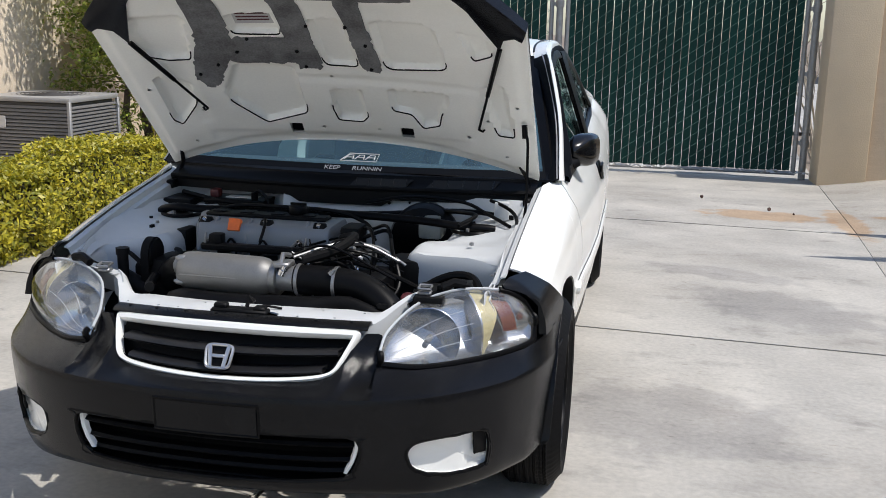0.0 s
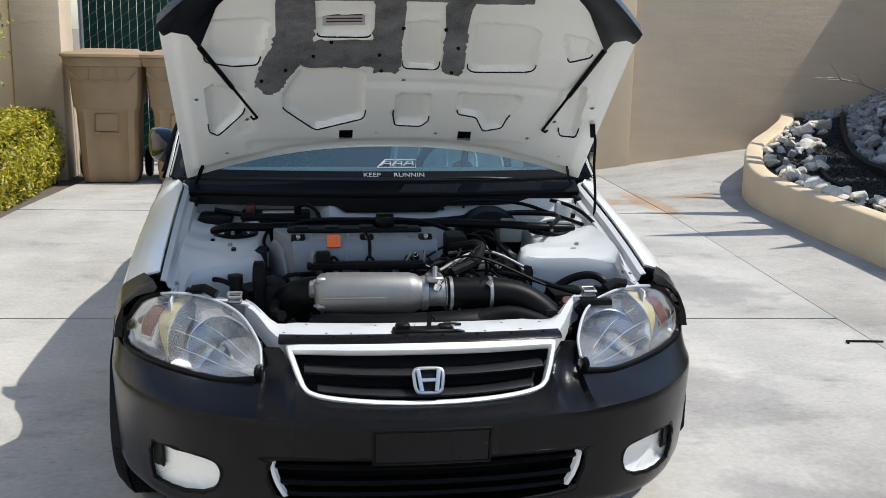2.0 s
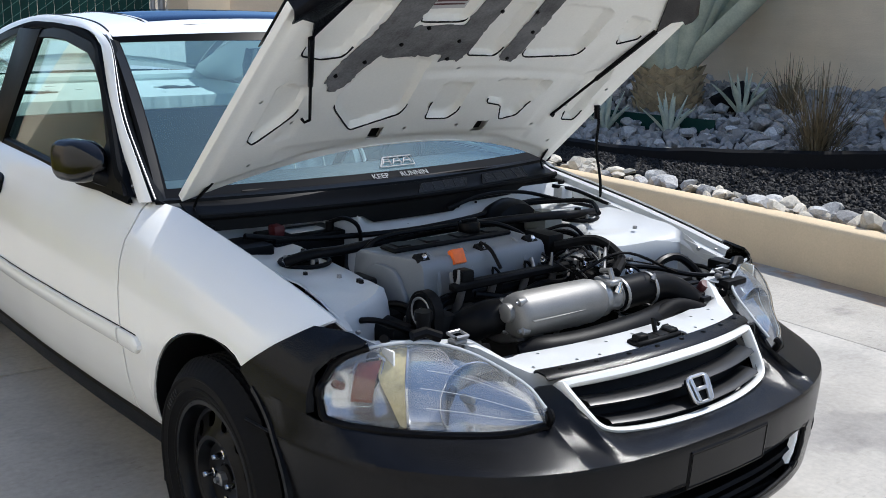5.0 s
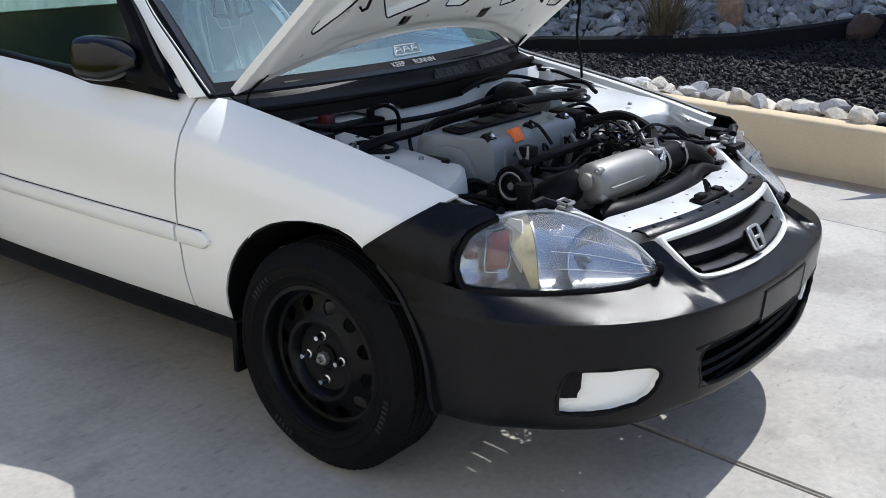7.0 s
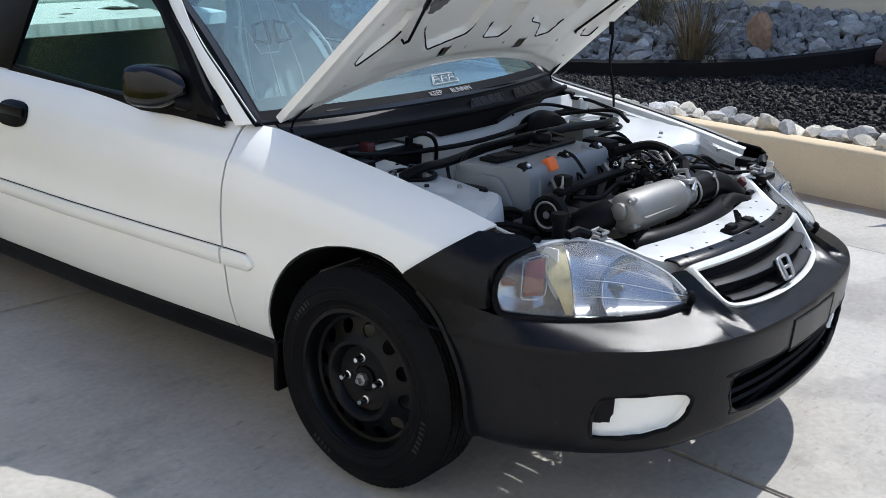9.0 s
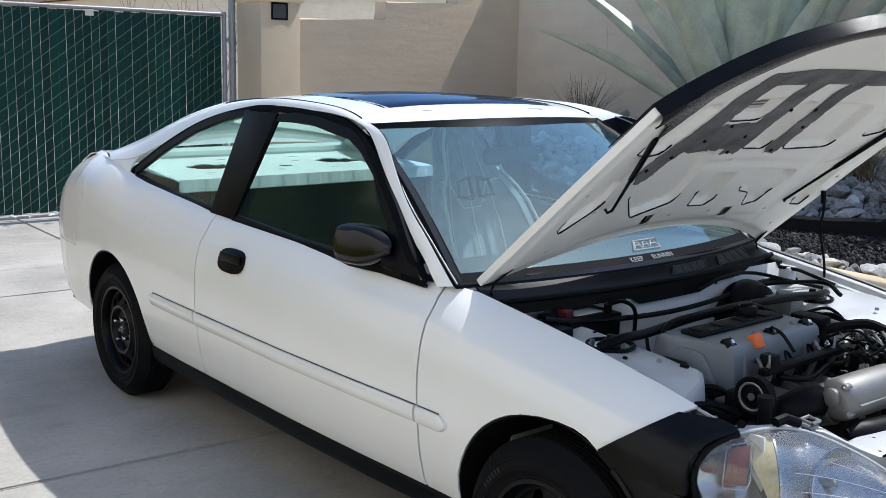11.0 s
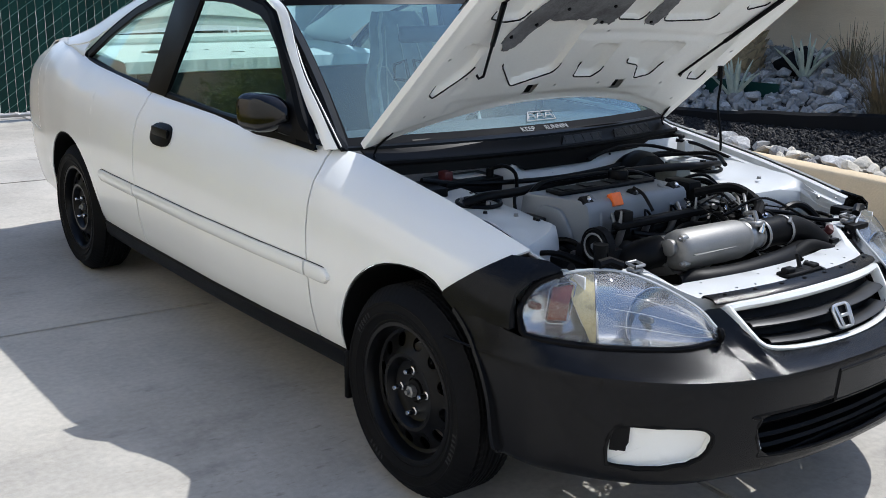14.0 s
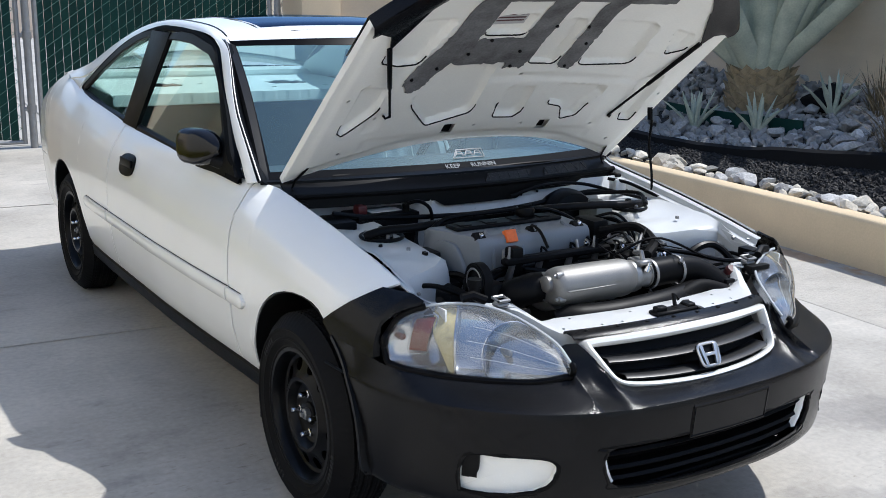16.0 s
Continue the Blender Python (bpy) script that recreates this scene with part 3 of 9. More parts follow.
rows = []
for (x, y), (nx, ny) in zip(EDGE[:74], nrm[:74]):
    o = WALLW + 0.27 + 0.03 * noise.noise((x, y * 1.3, 5)) + 0.15 * smooth(3.5, 5.0, y)
    px, py = x + nx * o, y + ny * o
    z = bed_z(px, py)
    h = 0.050 + 0.02 * noise.noise((px * 2, py * 2, 8))
    rows.append([(px - 0.03, py, z - 0.05), (px - 0.018, py, z + h - 0.012), (px, py + 0.005, z + h), (px + 0.02, py + 0.005, z + h - 0.012), (px + 0.028, py, z - 0.05)])
rim_edging = thing("edging_strip", "low black plastic edging behind the rim stones", "edging")
for k in range(0, 73, 12):
    part("edging_section", sheet(rows[k:k + 13]), M_EDGING, rim_edging)


def rock_mesh(seed, sub=2, flat=0.75):
    rnd = random.Random(seed)
    bm = bmesh.new()
    bmesh.ops.create_icosphere(bm, subdivisions=sub, radius=0.5)
    o = Vector((rnd.random() * 50, rnd.random() * 50, rnd.random() * 50))
    planes = [(Vector((rnd.gauss(0, 1), rnd.gauss(0, 1), rnd.gauss(0, 1))).normalized(), rnd.uniform(0.20, 0.40)) for _ in range(11)]
    for v in bm.verts:
        v.co *= 1 + 0.35 * noise.noise(v.co * 2.2 + o)
        for n, d in planes:
            s = v.co.dot(n) - d
            if s > 0:
                v.co -= n * s * 0.97
        v.co += 0.02 * Vector(noise.noise_vector(v.co * 7 + o))
        v.co.z *= flat
    me = bpy.data.meshes.new("rock")
    finish(bm, 14)
    bm.to_mesh(me)
    bm.free()
    return me


ROCKS = [rock_mesh(k, 2, random.Random(k).uniform(0.55, 0.85)) for k in range(10)]
ROCKS_W = [me.copy() for me in ROCKS]
for me in ROCKS:
    me.materials.append(M_ROCK)
for me in ROCKS_W:
    me.materials.append(M_ROCKW)
rr = random.Random(5)


def lay_rock(meshes, x, y, size, lift=0.3, parent=bed):
    ob = new("rock", rr.choice(meshes))
    ob.parent = parent
    s = size * rr.uniform(0.75, 1.25)
    ob.location = (x, y, bed_z(x, y) + s * lift)
    ob.rotation_euler = (rr.uniform(-0.5, 0.5), rr.uniform(-0.5, 0.5), rr.uniform(0, 6.28))
    ob.scale = (s, s * rr.uniform(0.7, 1.1), s * rr.uniform(0.8, 1.1))
    return ob


def mound(name, label, x, y, size, mat, seed, squash=(1, 1, 1)):
    me = rock_mesh(seed, 3, 1.0)
    for v in me.vertices:
        n = noise.noise(v.co * 2.6 + Vector((seed, 0, 0))) + 0.5 * noise.noise(v.co * 6.0 + Vector((0, seed, 0)))
        v.co *= 1.0 + 0.30 * n
        v.co.x = max(-0.36, min(0.38, v.co.x))
    me.materials.append(mat)
    ob = new(name, me)
    ob.location = (x, y, bed_z(x, y) + size * 0.28 * squash[2])
    ob.scale = (size * squash[0], size * squash[1], size * squash[2])
    ob.rotation_euler = (0.1, -0.1, seed)
    return tagged(ob, label, "boulder")

# ---------- gate and fence ----------
GATE_Y = 8.05


def slat_panel(name, x0, x1, label):
    """A chain-link gate leaf with upright plastic slats woven in."""
    g = thing(name, label, "gate", ((x0 + x1) / 2, GATE_Y, fall(GATE_Y) + 0.015), group="gate leaves")
    inv = Matrix.Translation((-(x0 + x1) / 2, -GATE_Y, 0.0))

    def put(nm, bm, mat, lab=""):
        bmesh.ops.transform(bm, matrix=inv, verts=bm.verts)
        return part(nm, bm, mat, g, lab)

    z0, z1 = 0.07, 1.975
    for x in (x0, x1):
        bm = bmesh.new()
        add_tube(bm, [(x, GATE_Y, 0.03), (x, GATE_Y, 2.0)], 0.024, 12)
        put("post", bm, M_GALV)
    for z in (z0 - 0.02, z1):
        bm = bmesh.new()
        add_tube(bm, [(x0, GATE_Y, z), (x1, GATE_Y, z)], 0.02, 10)
        put("rail", bm, M_GALV)
    bm = bmesh.new()
    for way, depth in ((1, -0.0090), (-1, 0.0090)):
        x = x0 - 4.0
        while x < x1 + 4.0:
            ax, az, bx, bz = x, z0, x + way * (z1 - z0) * 1.4, z1
            ts = sorted(((x0 - ax) / (bx - ax), (x1 - ax) / (bx - ax)))
            t0, t1 = max(0.0, ts[0]), min(1.0, ts[1])
            if t1 - t0 > 0.02:
                add_tube(bm, [(lerp(ax, bx, t0), GATE_Y + depth, lerp(az, bz, t0)), (lerp(ax, bx, t1), GATE_Y + depth, lerp(az, bz, t1))], 0.0030, 4, False)
            x += 0.158
    put("wire_mesh", bm, M_WIRE)
    bm = bmesh.new()
    add_box(bm, (lerp(x0, x1, 0.42) - 0.04, GATE_Y - 0.022, z1 - 0.075), (lerp(x0, x1, 0.42) + 0.04, GATE_Y - 0.018, z1 - 0.015), 0.001)
    put("name_plate", bm, M_LABEL, "small pale maker's plate")
    pitch = 0.079
    x = x0 + 0.043
    src = None
    while x < x1 - 0.03:
        if src is None:
            bm = bmesh.new()
            add_box(bm, (-0.0374, -0.0052, 0.0), (0.0374, 0.0052, z1 - z0 - 0.03), 0.002)
            finish(bm)
            src = bpy.data.meshes.new("slat")
            bm.to_mesh(src)
            bm.free()
            src.materials.append(M_SLAT)
        ob = new("slat", src)
        ob.parent = g
        ob.location = (x - (x0 + x1) / 2 + rr.uniform(-0.0009, 0.0009), rr.uniform(-0.002, 0.002), z0 + 0.005 + rr.uniform(-0.006, 0.006))
        ob.rotation_euler = (0, rr.uniform(-0.0006, 0.0006), rr.uniform(-0.05, 0.05))
        x += pitch
    return g


slat_panel("slatted_gate", 0.17, 2.58, "closed chain-link gate with dark green slats")
slat_panel("slatted_gate", -2.50, 0.00, "closed chain-link gate leaf with green slats behind the bins")
for gx in (0.085, 2.67):
    post = thing("gate_post", "galvanised steel gate post with hinges", "post", (gx, GATE_Y, fall(GATE_Y)), group="gate posts")
    bm = bmesh.new()
    add_tube(bm, [(0, 0, -0.05), (0, 0, 2.15)], 0.036, 14)
    add_lathe(bm, [(0.0, 2.19), (0.03, 2.18), (0.04, 2.15), (0.04, 2.13)], 14)
    part("pole", bm, M_GALV, post)
    for z in (0.35, 1.05, 1.7):
        bm = bmesh.new()
        add_tube(bm, [(0, 0, z), (0, 0, z + 0.07)], 0.045, 12)
        add_box(bm, (-0.07, -0.012, z + 0.015), (0.0, 0.012, z + 0.055), 0.004)
        part("hinge", bm, M_GALV, post)

# ---------- wheeled bins ----------


def bin_cart(x, y, turn):
    b = thing("wheeled_bin", "tan plastic wheeled bin with closed lid", "bin", (x, y, fall(y)), group="bins by the gate")
    b.rotation_euler = (0, 0, turn)
    b.scale = (1.20, 1.15, 1.08)
    rows = []
    for z, w, d in ((0.02, 0.188, 0.24), (0.05, 0.202, 0.255), (0.45, 0.214, 0.29), (0.60, 0.219, 0.305), (0.635, 0.226, 0.305), (0.65, 0.240, 0.300), (0.80, 0.252, 0.305), (0.975, 0.264, 0.315), (0.985, 0.290, 0.332), (1.04, 0.300, 0.337), (1.05, 0.302, 0.337)):
        ring = []
        for k in range(40):
            a = 2 * math.pi * k / 40
            c, s = math.cos(a), math.sin(a)
            q = (abs(c) ** 7 + abs(s) ** 7) ** (-1 / 7)
            yy = s * q * d
            if z < 0.61 and yy < 0 and abs(c * q) < 0.62:
                yy += 0.035
            ring.append((c * q * w, yy, z))
        rows.append(ring)
    bm = sheet(rows, True)
    bm.faces.new([v for v in bm.verts[:40]])
    part("body", bm, M_BIN, b, thick=0.006)
    bm = bmesh.new()
    rows = []
    for z, w, d in ((1.052, 0.312, 0.350), (1.058, 0.320, 0.356), (1.078, 0.318, 0.352), (1.090, 0.295, 0.330), (1.092, 0.262, 0.295), (1.082, 0.254, 0.287), (1.084, 0.240, 0.275), (1.112, 0.200, 0.235), (1.118, 0.02, 0.02)):
        ring = []
        for k in range(40):
            a = 2 * math.pi * k / 40
            c, s = math.cos(a), math.sin(a)
            q = (abs(c) ** 7 + abs(s) ** 7) ** (-1 / 7)
            ring.append((c * q * w, s * q * d, z))
        rows.append(ring)
    add_grid(bm, rows, True)
    part("lid", bm, M_BIN, b)
    bm = bmesh.new()
    add_tube(bm, [(-0.27, 0.37, 1.0), (-0.27, 0.42, 1.03), (0.27, 0.42, 1.03), (0.27, 0.37, 1.0)], 0.015, 8)
    part("handle", bm, M_BIN, b)
    for sx in (-1, 1):
        bm = bmesh.new()
        add_lathe(bm, [(0.0, -0.025), (0.11, -0.025), (0.125, -0.015), (0.125, 0.015), (0.11, 0.025), (0.0, 0.025)], 20, Matrix.Translation((sx * 0.245, 0.25, 0.125)) @ Euler((0, math.pi / 2, 0)).to_matrix().to_4x4())
        part("wheel", bm, M_RUBBER, b)
    bm = bmesh.new()
    pts = [(-0.24, -0.318, 0.93), (-0.17, -0.315, 0.86), (0.17, -0.315, 0.86), (0.24, -0.318, 0.93)]
    add_tube(bm, pts, 0.009, 6)
    for xx in (-0.1, 0.0, 0.1):
        add_tube(bm, [(xx, -0.314, 0.86), (xx, -0.322, 0.96)], 0.006, 6)
    part("moulded_rib", bm, M_BIN, b)
    bm = bmesh.new()
    for zz in (0.735, 0.712):
        add_box(bm, (-0.055, -0.3045, zz), (0.055 if zz > 0.72 else 0.03, -0.298, zz + 0.014), 0.001)
    part("marking", bm, M_DECAL, b, "faded pale stamped plate")
    bm = bmesh.new()
    add_box(bm, (-0.085, -0.285, 0.44), (0.085, -0.24, 0.60), 0.012)
    add_box(bm, (-0.085, -0.300, 0.425), (0.085, -0.24, 0.442), 0.005)
    part("grip_recess", bm, M_BIN, b)
    return b


bin_cart(-2.02, 6.78, 0.04)
bin_cart(-1.33, 6.76, -0.06)

# ---------- hedge, tree and cooling unit ----------


def leaf_cloud(bm, points, size, rnd):
    for p, up in points:
        s = size * rnd.uniform(0.6, 1.3)
        d = Vector((rnd.gauss(0, 1), rnd.gauss(0, 1), rnd.gauss(0, 1))).normalized()
        n = (up + d * 0.9).normalized()
        a = n.orthogonal().normalized()
        a.rotate(Matrix.Rotation(rnd.uniform(0, 6.28), 3, n))
        b = n.cross(a) * 0.45
        v = [bm.verts.new(p + q * s) for q in (a * -0.5, b * 0.55 + a * -0.05, a * 0.6, b * -0.55 + a * -0.05)]
        bm.faces.new(v)


def hedge_top(y):
    return 0.50 - 0.07 * smooth(3.4, 4.6, y) + 0.14 * smooth(4.75, 5.05, y) + 0.03 * math.sin(y * 2.1) + 0.04 * noise.noise((y * 1.7, 0, 3))


hedge = thing("hedge", "clipped yellow-green box hedge along the drive", "hedge", (-3.05, 4.0, 0))
rh = random.Random(11)
bm = bmesh.new()
pts = []
Y0, Y1 = 0.2, 6.75
while len(pts) < 46000:
    y = rh.uniform(Y0, Y1)
    h = hedge_top(y)
    r = rh.random()
    lump = 0.05 * noise.noise((y * 5, rh.random() * 0.3, 2)) + 0.03
    if r < 0.46:
        z = rh.uniform(fall(y), h)
        bulge = 0.06 * math.sin(math.pi * z / h) + 0.05 * noise.noise((y * 4, z * 5, 7))
        p = Vector((-2.52 + bulge + rh.gauss(0, 0.022) - 0.10 * smooth(h - 0.14, h, z), y, z))
        up = Vector((0.8, 0, 0.5))
    elif r < 0.90:
        x = rh.uniform(-3.00, -2.50)
        p = Vector((x, y, h + 0.05 * noise.noise((x * 5, y * 5, 4)) + rh.gauss(0, 0.02)))
        up = Vector((0.1, 0, 1))
    else:
        end = rh.random() < 0.6
        p = Vector((rh.uniform(-3.0, -2.55), (Y1 if end else Y0) + rh.gauss(0, 0.03), rh.uniform(0, h)))
        up = Vector((0, 1 if end else -1, 0.4))
    pts.append((p - Vector((-3.05, 4.0, 0)), up))
leaf_cloud(bm, pts, 0.036, rh)
ob = part("leaves", bm, M_HEDGE, hedge, angle=180)
ob["kind"] = "stuff"
# solid dark shell stands in for the shaded twigs behind the leaves
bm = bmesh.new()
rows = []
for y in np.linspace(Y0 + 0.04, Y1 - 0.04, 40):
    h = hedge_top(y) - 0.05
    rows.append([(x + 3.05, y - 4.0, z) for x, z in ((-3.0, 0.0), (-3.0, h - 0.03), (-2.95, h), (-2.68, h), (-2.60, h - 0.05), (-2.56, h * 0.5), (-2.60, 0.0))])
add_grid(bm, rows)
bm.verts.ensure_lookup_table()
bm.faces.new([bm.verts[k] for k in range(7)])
part("shaded_core", bm, M_HEDGE_CORE, hedge)


def small_tree(x, y, seed, height=3.4):
    rnd = random.Random(seed)
    t = thing("tree", "small multi-stemmed tree with fine yellow-green leaves", "tree", (x, y, 0))
    trunk = bmesh.new()
    tips = []
    for k in range(5):
        a = k * 1.26 + rnd.uniform(-0.4, 0.4)
        lean = rnd.uniform(0.10, 0.34)
        pts = [Vector((0.08 * math.cos(a), 0.08 * math.sin(a), 0))]
        for j in range(1, 9):
            f = j / 8
            pts.append(Vector((math.cos(a) * (0.08 + lean * f * 1.6), math.sin(a) * (0.08 + lean * f * 1.6), f * height * 0.8)) + Vector((rnd.gauss(0, 0.045), rnd.gauss(0, 0.045), 0)))
        add_tube(trunk, pts, [lerp(0.038, 0.009, j / 8) for j in range(9)], 7)
        for j in range(3, 9):
            for _ in range(2 if j < 5 else 4):
                d = Vector((rnd.gauss(0, 1), rnd.gauss(0, 1), rnd.uniform(-0.35, 0.7))).normalized()
                q = pts[j]
                e = q + d * rnd.uniform(0.25, 0.75)
                e.x = max(e.x, -0.62)
                add_tube(trunk, [q, (q + e) / 2 + Vector((0, 0, 0.04)), e], [0.008, 0.005, 0.002], 5)
                tips += [(q + e) / 2, e, q.lerp(e, 0.75)]
    part("trunk", trunk, M_BARK, t)
    crown = bmesh.new()
    pts = []
    for c in tips:
        for _ in range(120):
            p = c + Vector((rnd.gauss(0, 0.09), rnd.gauss(0, 0.09), rnd.gauss(0, 0.085)))
            if p.x < -0.72:
                continue
            pts.append((p, Vector((0.2, 0, 0.8))))
    leaf_cloud(crown, pts, 0.043, rnd)
    ob = part("crown", crown, M_LEAF, t, angle=180)
    ob["kind"] = "stuff"
    return t


small_tree(-3.27, 5.45, 3, 2.8)


def bare_shrub(x, y, seed):
    rnd = random.Random(seed)
    t = thing("shrub", "leafless shrub with thin pale twigs", "shrub", (x, y, -0.12))
    bm = bmesh.new()
    for k in range(9):
        a = rnd.uniform(0, 6.28)
        p = Vector((0.05 * math.cos(a), 0.05 * math.sin(a), 0))
        d = Vector((math.cos(a) * rnd.uniform(0.1, 0.5), math.sin(a) * rnd.uniform(0.1, 0.4), 1)).normalized()
        pts = [p]
        for j in range(8):
            d = (d + Vector((rnd.gauss(0, 0.12), rnd.gauss(0, 0.12), 0.02))).normalized()
            p = p + d * rnd.uniform(0.26, 0.33)
            pts.append(p)
        add_tube(bm, pts, [lerp(0.016, 0.003, j / 8) for j in range(9)], 6)
        for j in range(3, 8):
            for _ in range(3):
                e = (d + Vector((rnd.gauss(0, 0.6), rnd.gauss(0, 0.6), 0.2))).normalized()
                q = pts[j]
                m = q + e * 0.22 + Vector((rnd.gauss(0, 0.03), 0, 0.02))
                add_tube(bm, [q, m, m + e * 0.22 + Vector((rnd.gauss(0, 0.05), 0, 0.06))], [0.005, 0.004, 0.0018], 5)
    part("twigs", bm, M_PALEWOOD, t)
    return t


bare_shrub(3.15, 10.2, 5)


def cooling_unit(x, y):
    u = thing("air_conditioner", "grey outdoor air conditioner unit with louvred sides", "air conditioner", (x, y, 0))
    w, h = 0.36, 0.80
    bm = bmesh.new()
    add_box(bm, (-w + 0.02, -w + 0.02, 0.06), (w - 0.02, w - 0.02, h - 0.03), 0.02)
    part("core", bm, M_ACDARK, u)
    for k in range(24):
        z = 0.09 + k * (h - 0.15) / 24
        bm = bmesh.new()
        ring = [(-w, -w), (w, -w), (w, w), (-w, w)]
        rows = [[(a * (1.0 + o), b * (1.0 + o), z + dz) for a, b in ring] for o, dz in ((-0.03, 0.020), (0.0, 0.006), (0.0, 0.0), (-0.03, 0.004))]
        add_grid(bm, rows, True)
        part("louvre", bm, M_ACGREY, u)
    bm = bmesh.new()
    add_box(bm, (-w - 0.01, -w - 0.01, h - 0.04), (w + 0.01, w + 0.01, h), 0.015, 2)
    top = part("top_cover", bm, M_PALEMETAL, u, "pale grey top cover")
    cut = bmesh.new()
    add_lathe(cut, [(0.0, h - 0.2), (0.32, h - 0.2), (0.32, h + 0.1), (0.0, h + 0.1)], 40)
    carve(top, [cut])
    bm = bmesh.new()
    for r in np.linspace(0.04, 0.32, 10):
        add_tube(bm, [(r * math.cos(a), r * math.sin(a), h - 0.004 + 0.02 * (1 - r / 0.32)) for a in np.linspace(0, 2 * math.pi, 37)], 0.003, 4, False)
    part("fan_guard", bm, M_ACDARK, u)
    bm = bmesh.new()
    add_box(bm, (-w - 0.01, -w - 0.01, 0.0), (w + 0.01, w + 0.01, 0.06), 0.01)
    part("base_pan", bm, M_PALEMETAL, u)
    bm = bmesh.new()
    add_box(bm, (-0.30, -w - 0.008, 0.56), (-0.17, -w, 0.65), 0.002)
    part("label_plate", bm, M_LABEL, u)
    for a, b in ((-1, -1), (1, -1), (1, 1), (-1, 1)):
        bm = bmesh.new()
        add_box(bm, (a * w - 0.015, b * w - 0.015, 0.05), (a * w + 0.015, b * w + 0.015, h - 0.03), 0.006)
        part("corner_post", bm, M_PALEMETAL, u)
    return u


cooling_unit(-3.55, 4.32)

# ---------- plants and stones in the raised bed ----------


def agave(x, y, size, count, seed, butt=True):
    rnd = random.Random(seed)
    g = thing("agave", "large grey-green agave with thick pointed leaves" if butt else "young grey-green agave offset among rocks", "agave", (x, y, bed_z(x, y)))
    base = 0.19 * size if butt else 0.03
    if butt:
        bm = bmesh.new()
        prof = [(0.0, -0.05), (0.12 * size, -0.03), (0.145 * size, 0.04 * size), (0.145 * size, 0.17 * size), (0.09 * size, 0.25 * size)]
        add_lathe(bm, prof, 24)
        trunk = part("butt", bm, M_AGAVE_B, g, "scaly brown trunk of old leaf bases")
        sc = bmesh.new()
        v = [sc.verts.new(q) for q in ((0, -0.044 * size, 0), (0, 0.044 * size, 0), (0.034 * size, 0, 0.036 * size), (0.012, 0, -0.024 * size), (-0.03, 0, 0.03))]
        for tri in ((0, 3, 2), (3, 1, 2), (0, 2, 4), (2, 1, 4), (0, 4, 3), (4, 1, 3)):
            sc.faces.new([v[i] for i in tri])
        finish(sc, 10)
        me = bpy.data.meshes.new("leaf_scale")
        sc.to_mesh(me)
        sc.free()
        me.materials.append(M_AGAVE_B)
        for ring in range(5):
            for k in range(11):
                a = 2 * math.pi * (k + 0.5 * (ring % 2)) / 11
                ob = new("leaf_scale", me)
                ob.parent = trunk
                ob.location = (math.cos(a) * 0.142 * size, math.sin(a) * 0.142 * size, (0.02 + ring * 0.040) * size)
                ob.rotation_euler = (0, rnd.uniform(-0.15, 0.15), a)
    for k in range(count):
        a = k * 2.39996 + rnd.uniform(-0.15, 0.15)
        f = k / max(1, count - 1)
        elev = radians(lerp(38, 88, f ** 0.7) + rnd.uniform(-6, 6))
        length = size * (1.2 if butt else 1.0) * lerp(1.0, 0.95, f) * rnd.uniform(0.9, 1.12)
        wid = 0.082 * size * rnd.uniform(0.85, 1.1)
        out = Vector((math.cos(a), math.sin(a), 0))
        side = Vector((-math.sin(a), math.cos(a), 0))
        rows = []
        p = Vector((0, 0, base)) + out * 0.08 * size
        e = elev
        n = 12
        for j in range(n + 1):
            s = j / n
            w = wid * (0.65 + 0.9 * s - 1.55 * s ** 2.4) * (1 if s < 0.999 else 0.02)
            w = max(w, 0.003)
            way = out * math.cos(e) + Vector((0, 0, 1)) * math.sin(e)
            up = way.cross(side) * -1
            if up.dot(Vector((0, 0, 1)) * math.cos(e) - out * math.sin(e)) < 0:
                up = -up
            th = 0.026 * size * (1 - s) + 0.003
            ring = []
            for q, hgt in ((-1, 0.35), (-0.6, 0.12), (0, 0.0), (0.6, 0.12), (1, 0.35)):
                ring.append(p + side * q * w + up * hgt * w)
            for q, hgt in ((0.6, -0.05), (0, -0.25), (-0.6, -0.05)):
                ring.append(p + side * q * w + up * (hgt * w - th))
            rows.append([tuple(v) for v in ring])
            p = p + way * length / n
            e -= radians(rnd.uniform(-0.5, 3.2)) * (1.2 if f < 0.5 else 0.3)
        bm = sheet(rows, True)
        part("leaf", bm, M_AGAVE, g, angle=60)
    return g


def grass_clump(x, y, height, blades, seed):
    rnd = random.Random(seed)
    g = thing("grass_clump", "dry tufted ornamental grass", "grass", (x, y, bed_z(x, y)))
    bm = bmesh.new()
    for k in range(blades):
        a = rnd.uniform(0, 6.28)
        lean = abs(rnd.gauss(0.15, 0.62))
        h = height * rnd.uniform(0.35, 1.05)
        o = Vector((math.cos(a), math.sin(a), 0))
        s = Vector((-o.y, o.x, 0))
        b0 = o * rnd.uniform(0, 0.13)
        w = rnd.uniform(0.003, 0.0085)
        prev = None
        for j in range(6):
            f = j / 5
            p = b0 + o * (lean * h * f ** 1.6) + Vector((0, 0, h * (f - 0.28 * lean * f * f)))
            ww = w * (1 - 0.85 * f)
            pair = (bm.verts.new(p - s * ww), bm.verts.new(p + s * ww))
            if prev:
                bm.faces.new((prev[0], prev[1], pair[1], pair[0]))
            prev = pair
    ob = part("tuft", bm, M_STRAW, g, angle=180)
    ob["kind"] = "stuff"
    return g


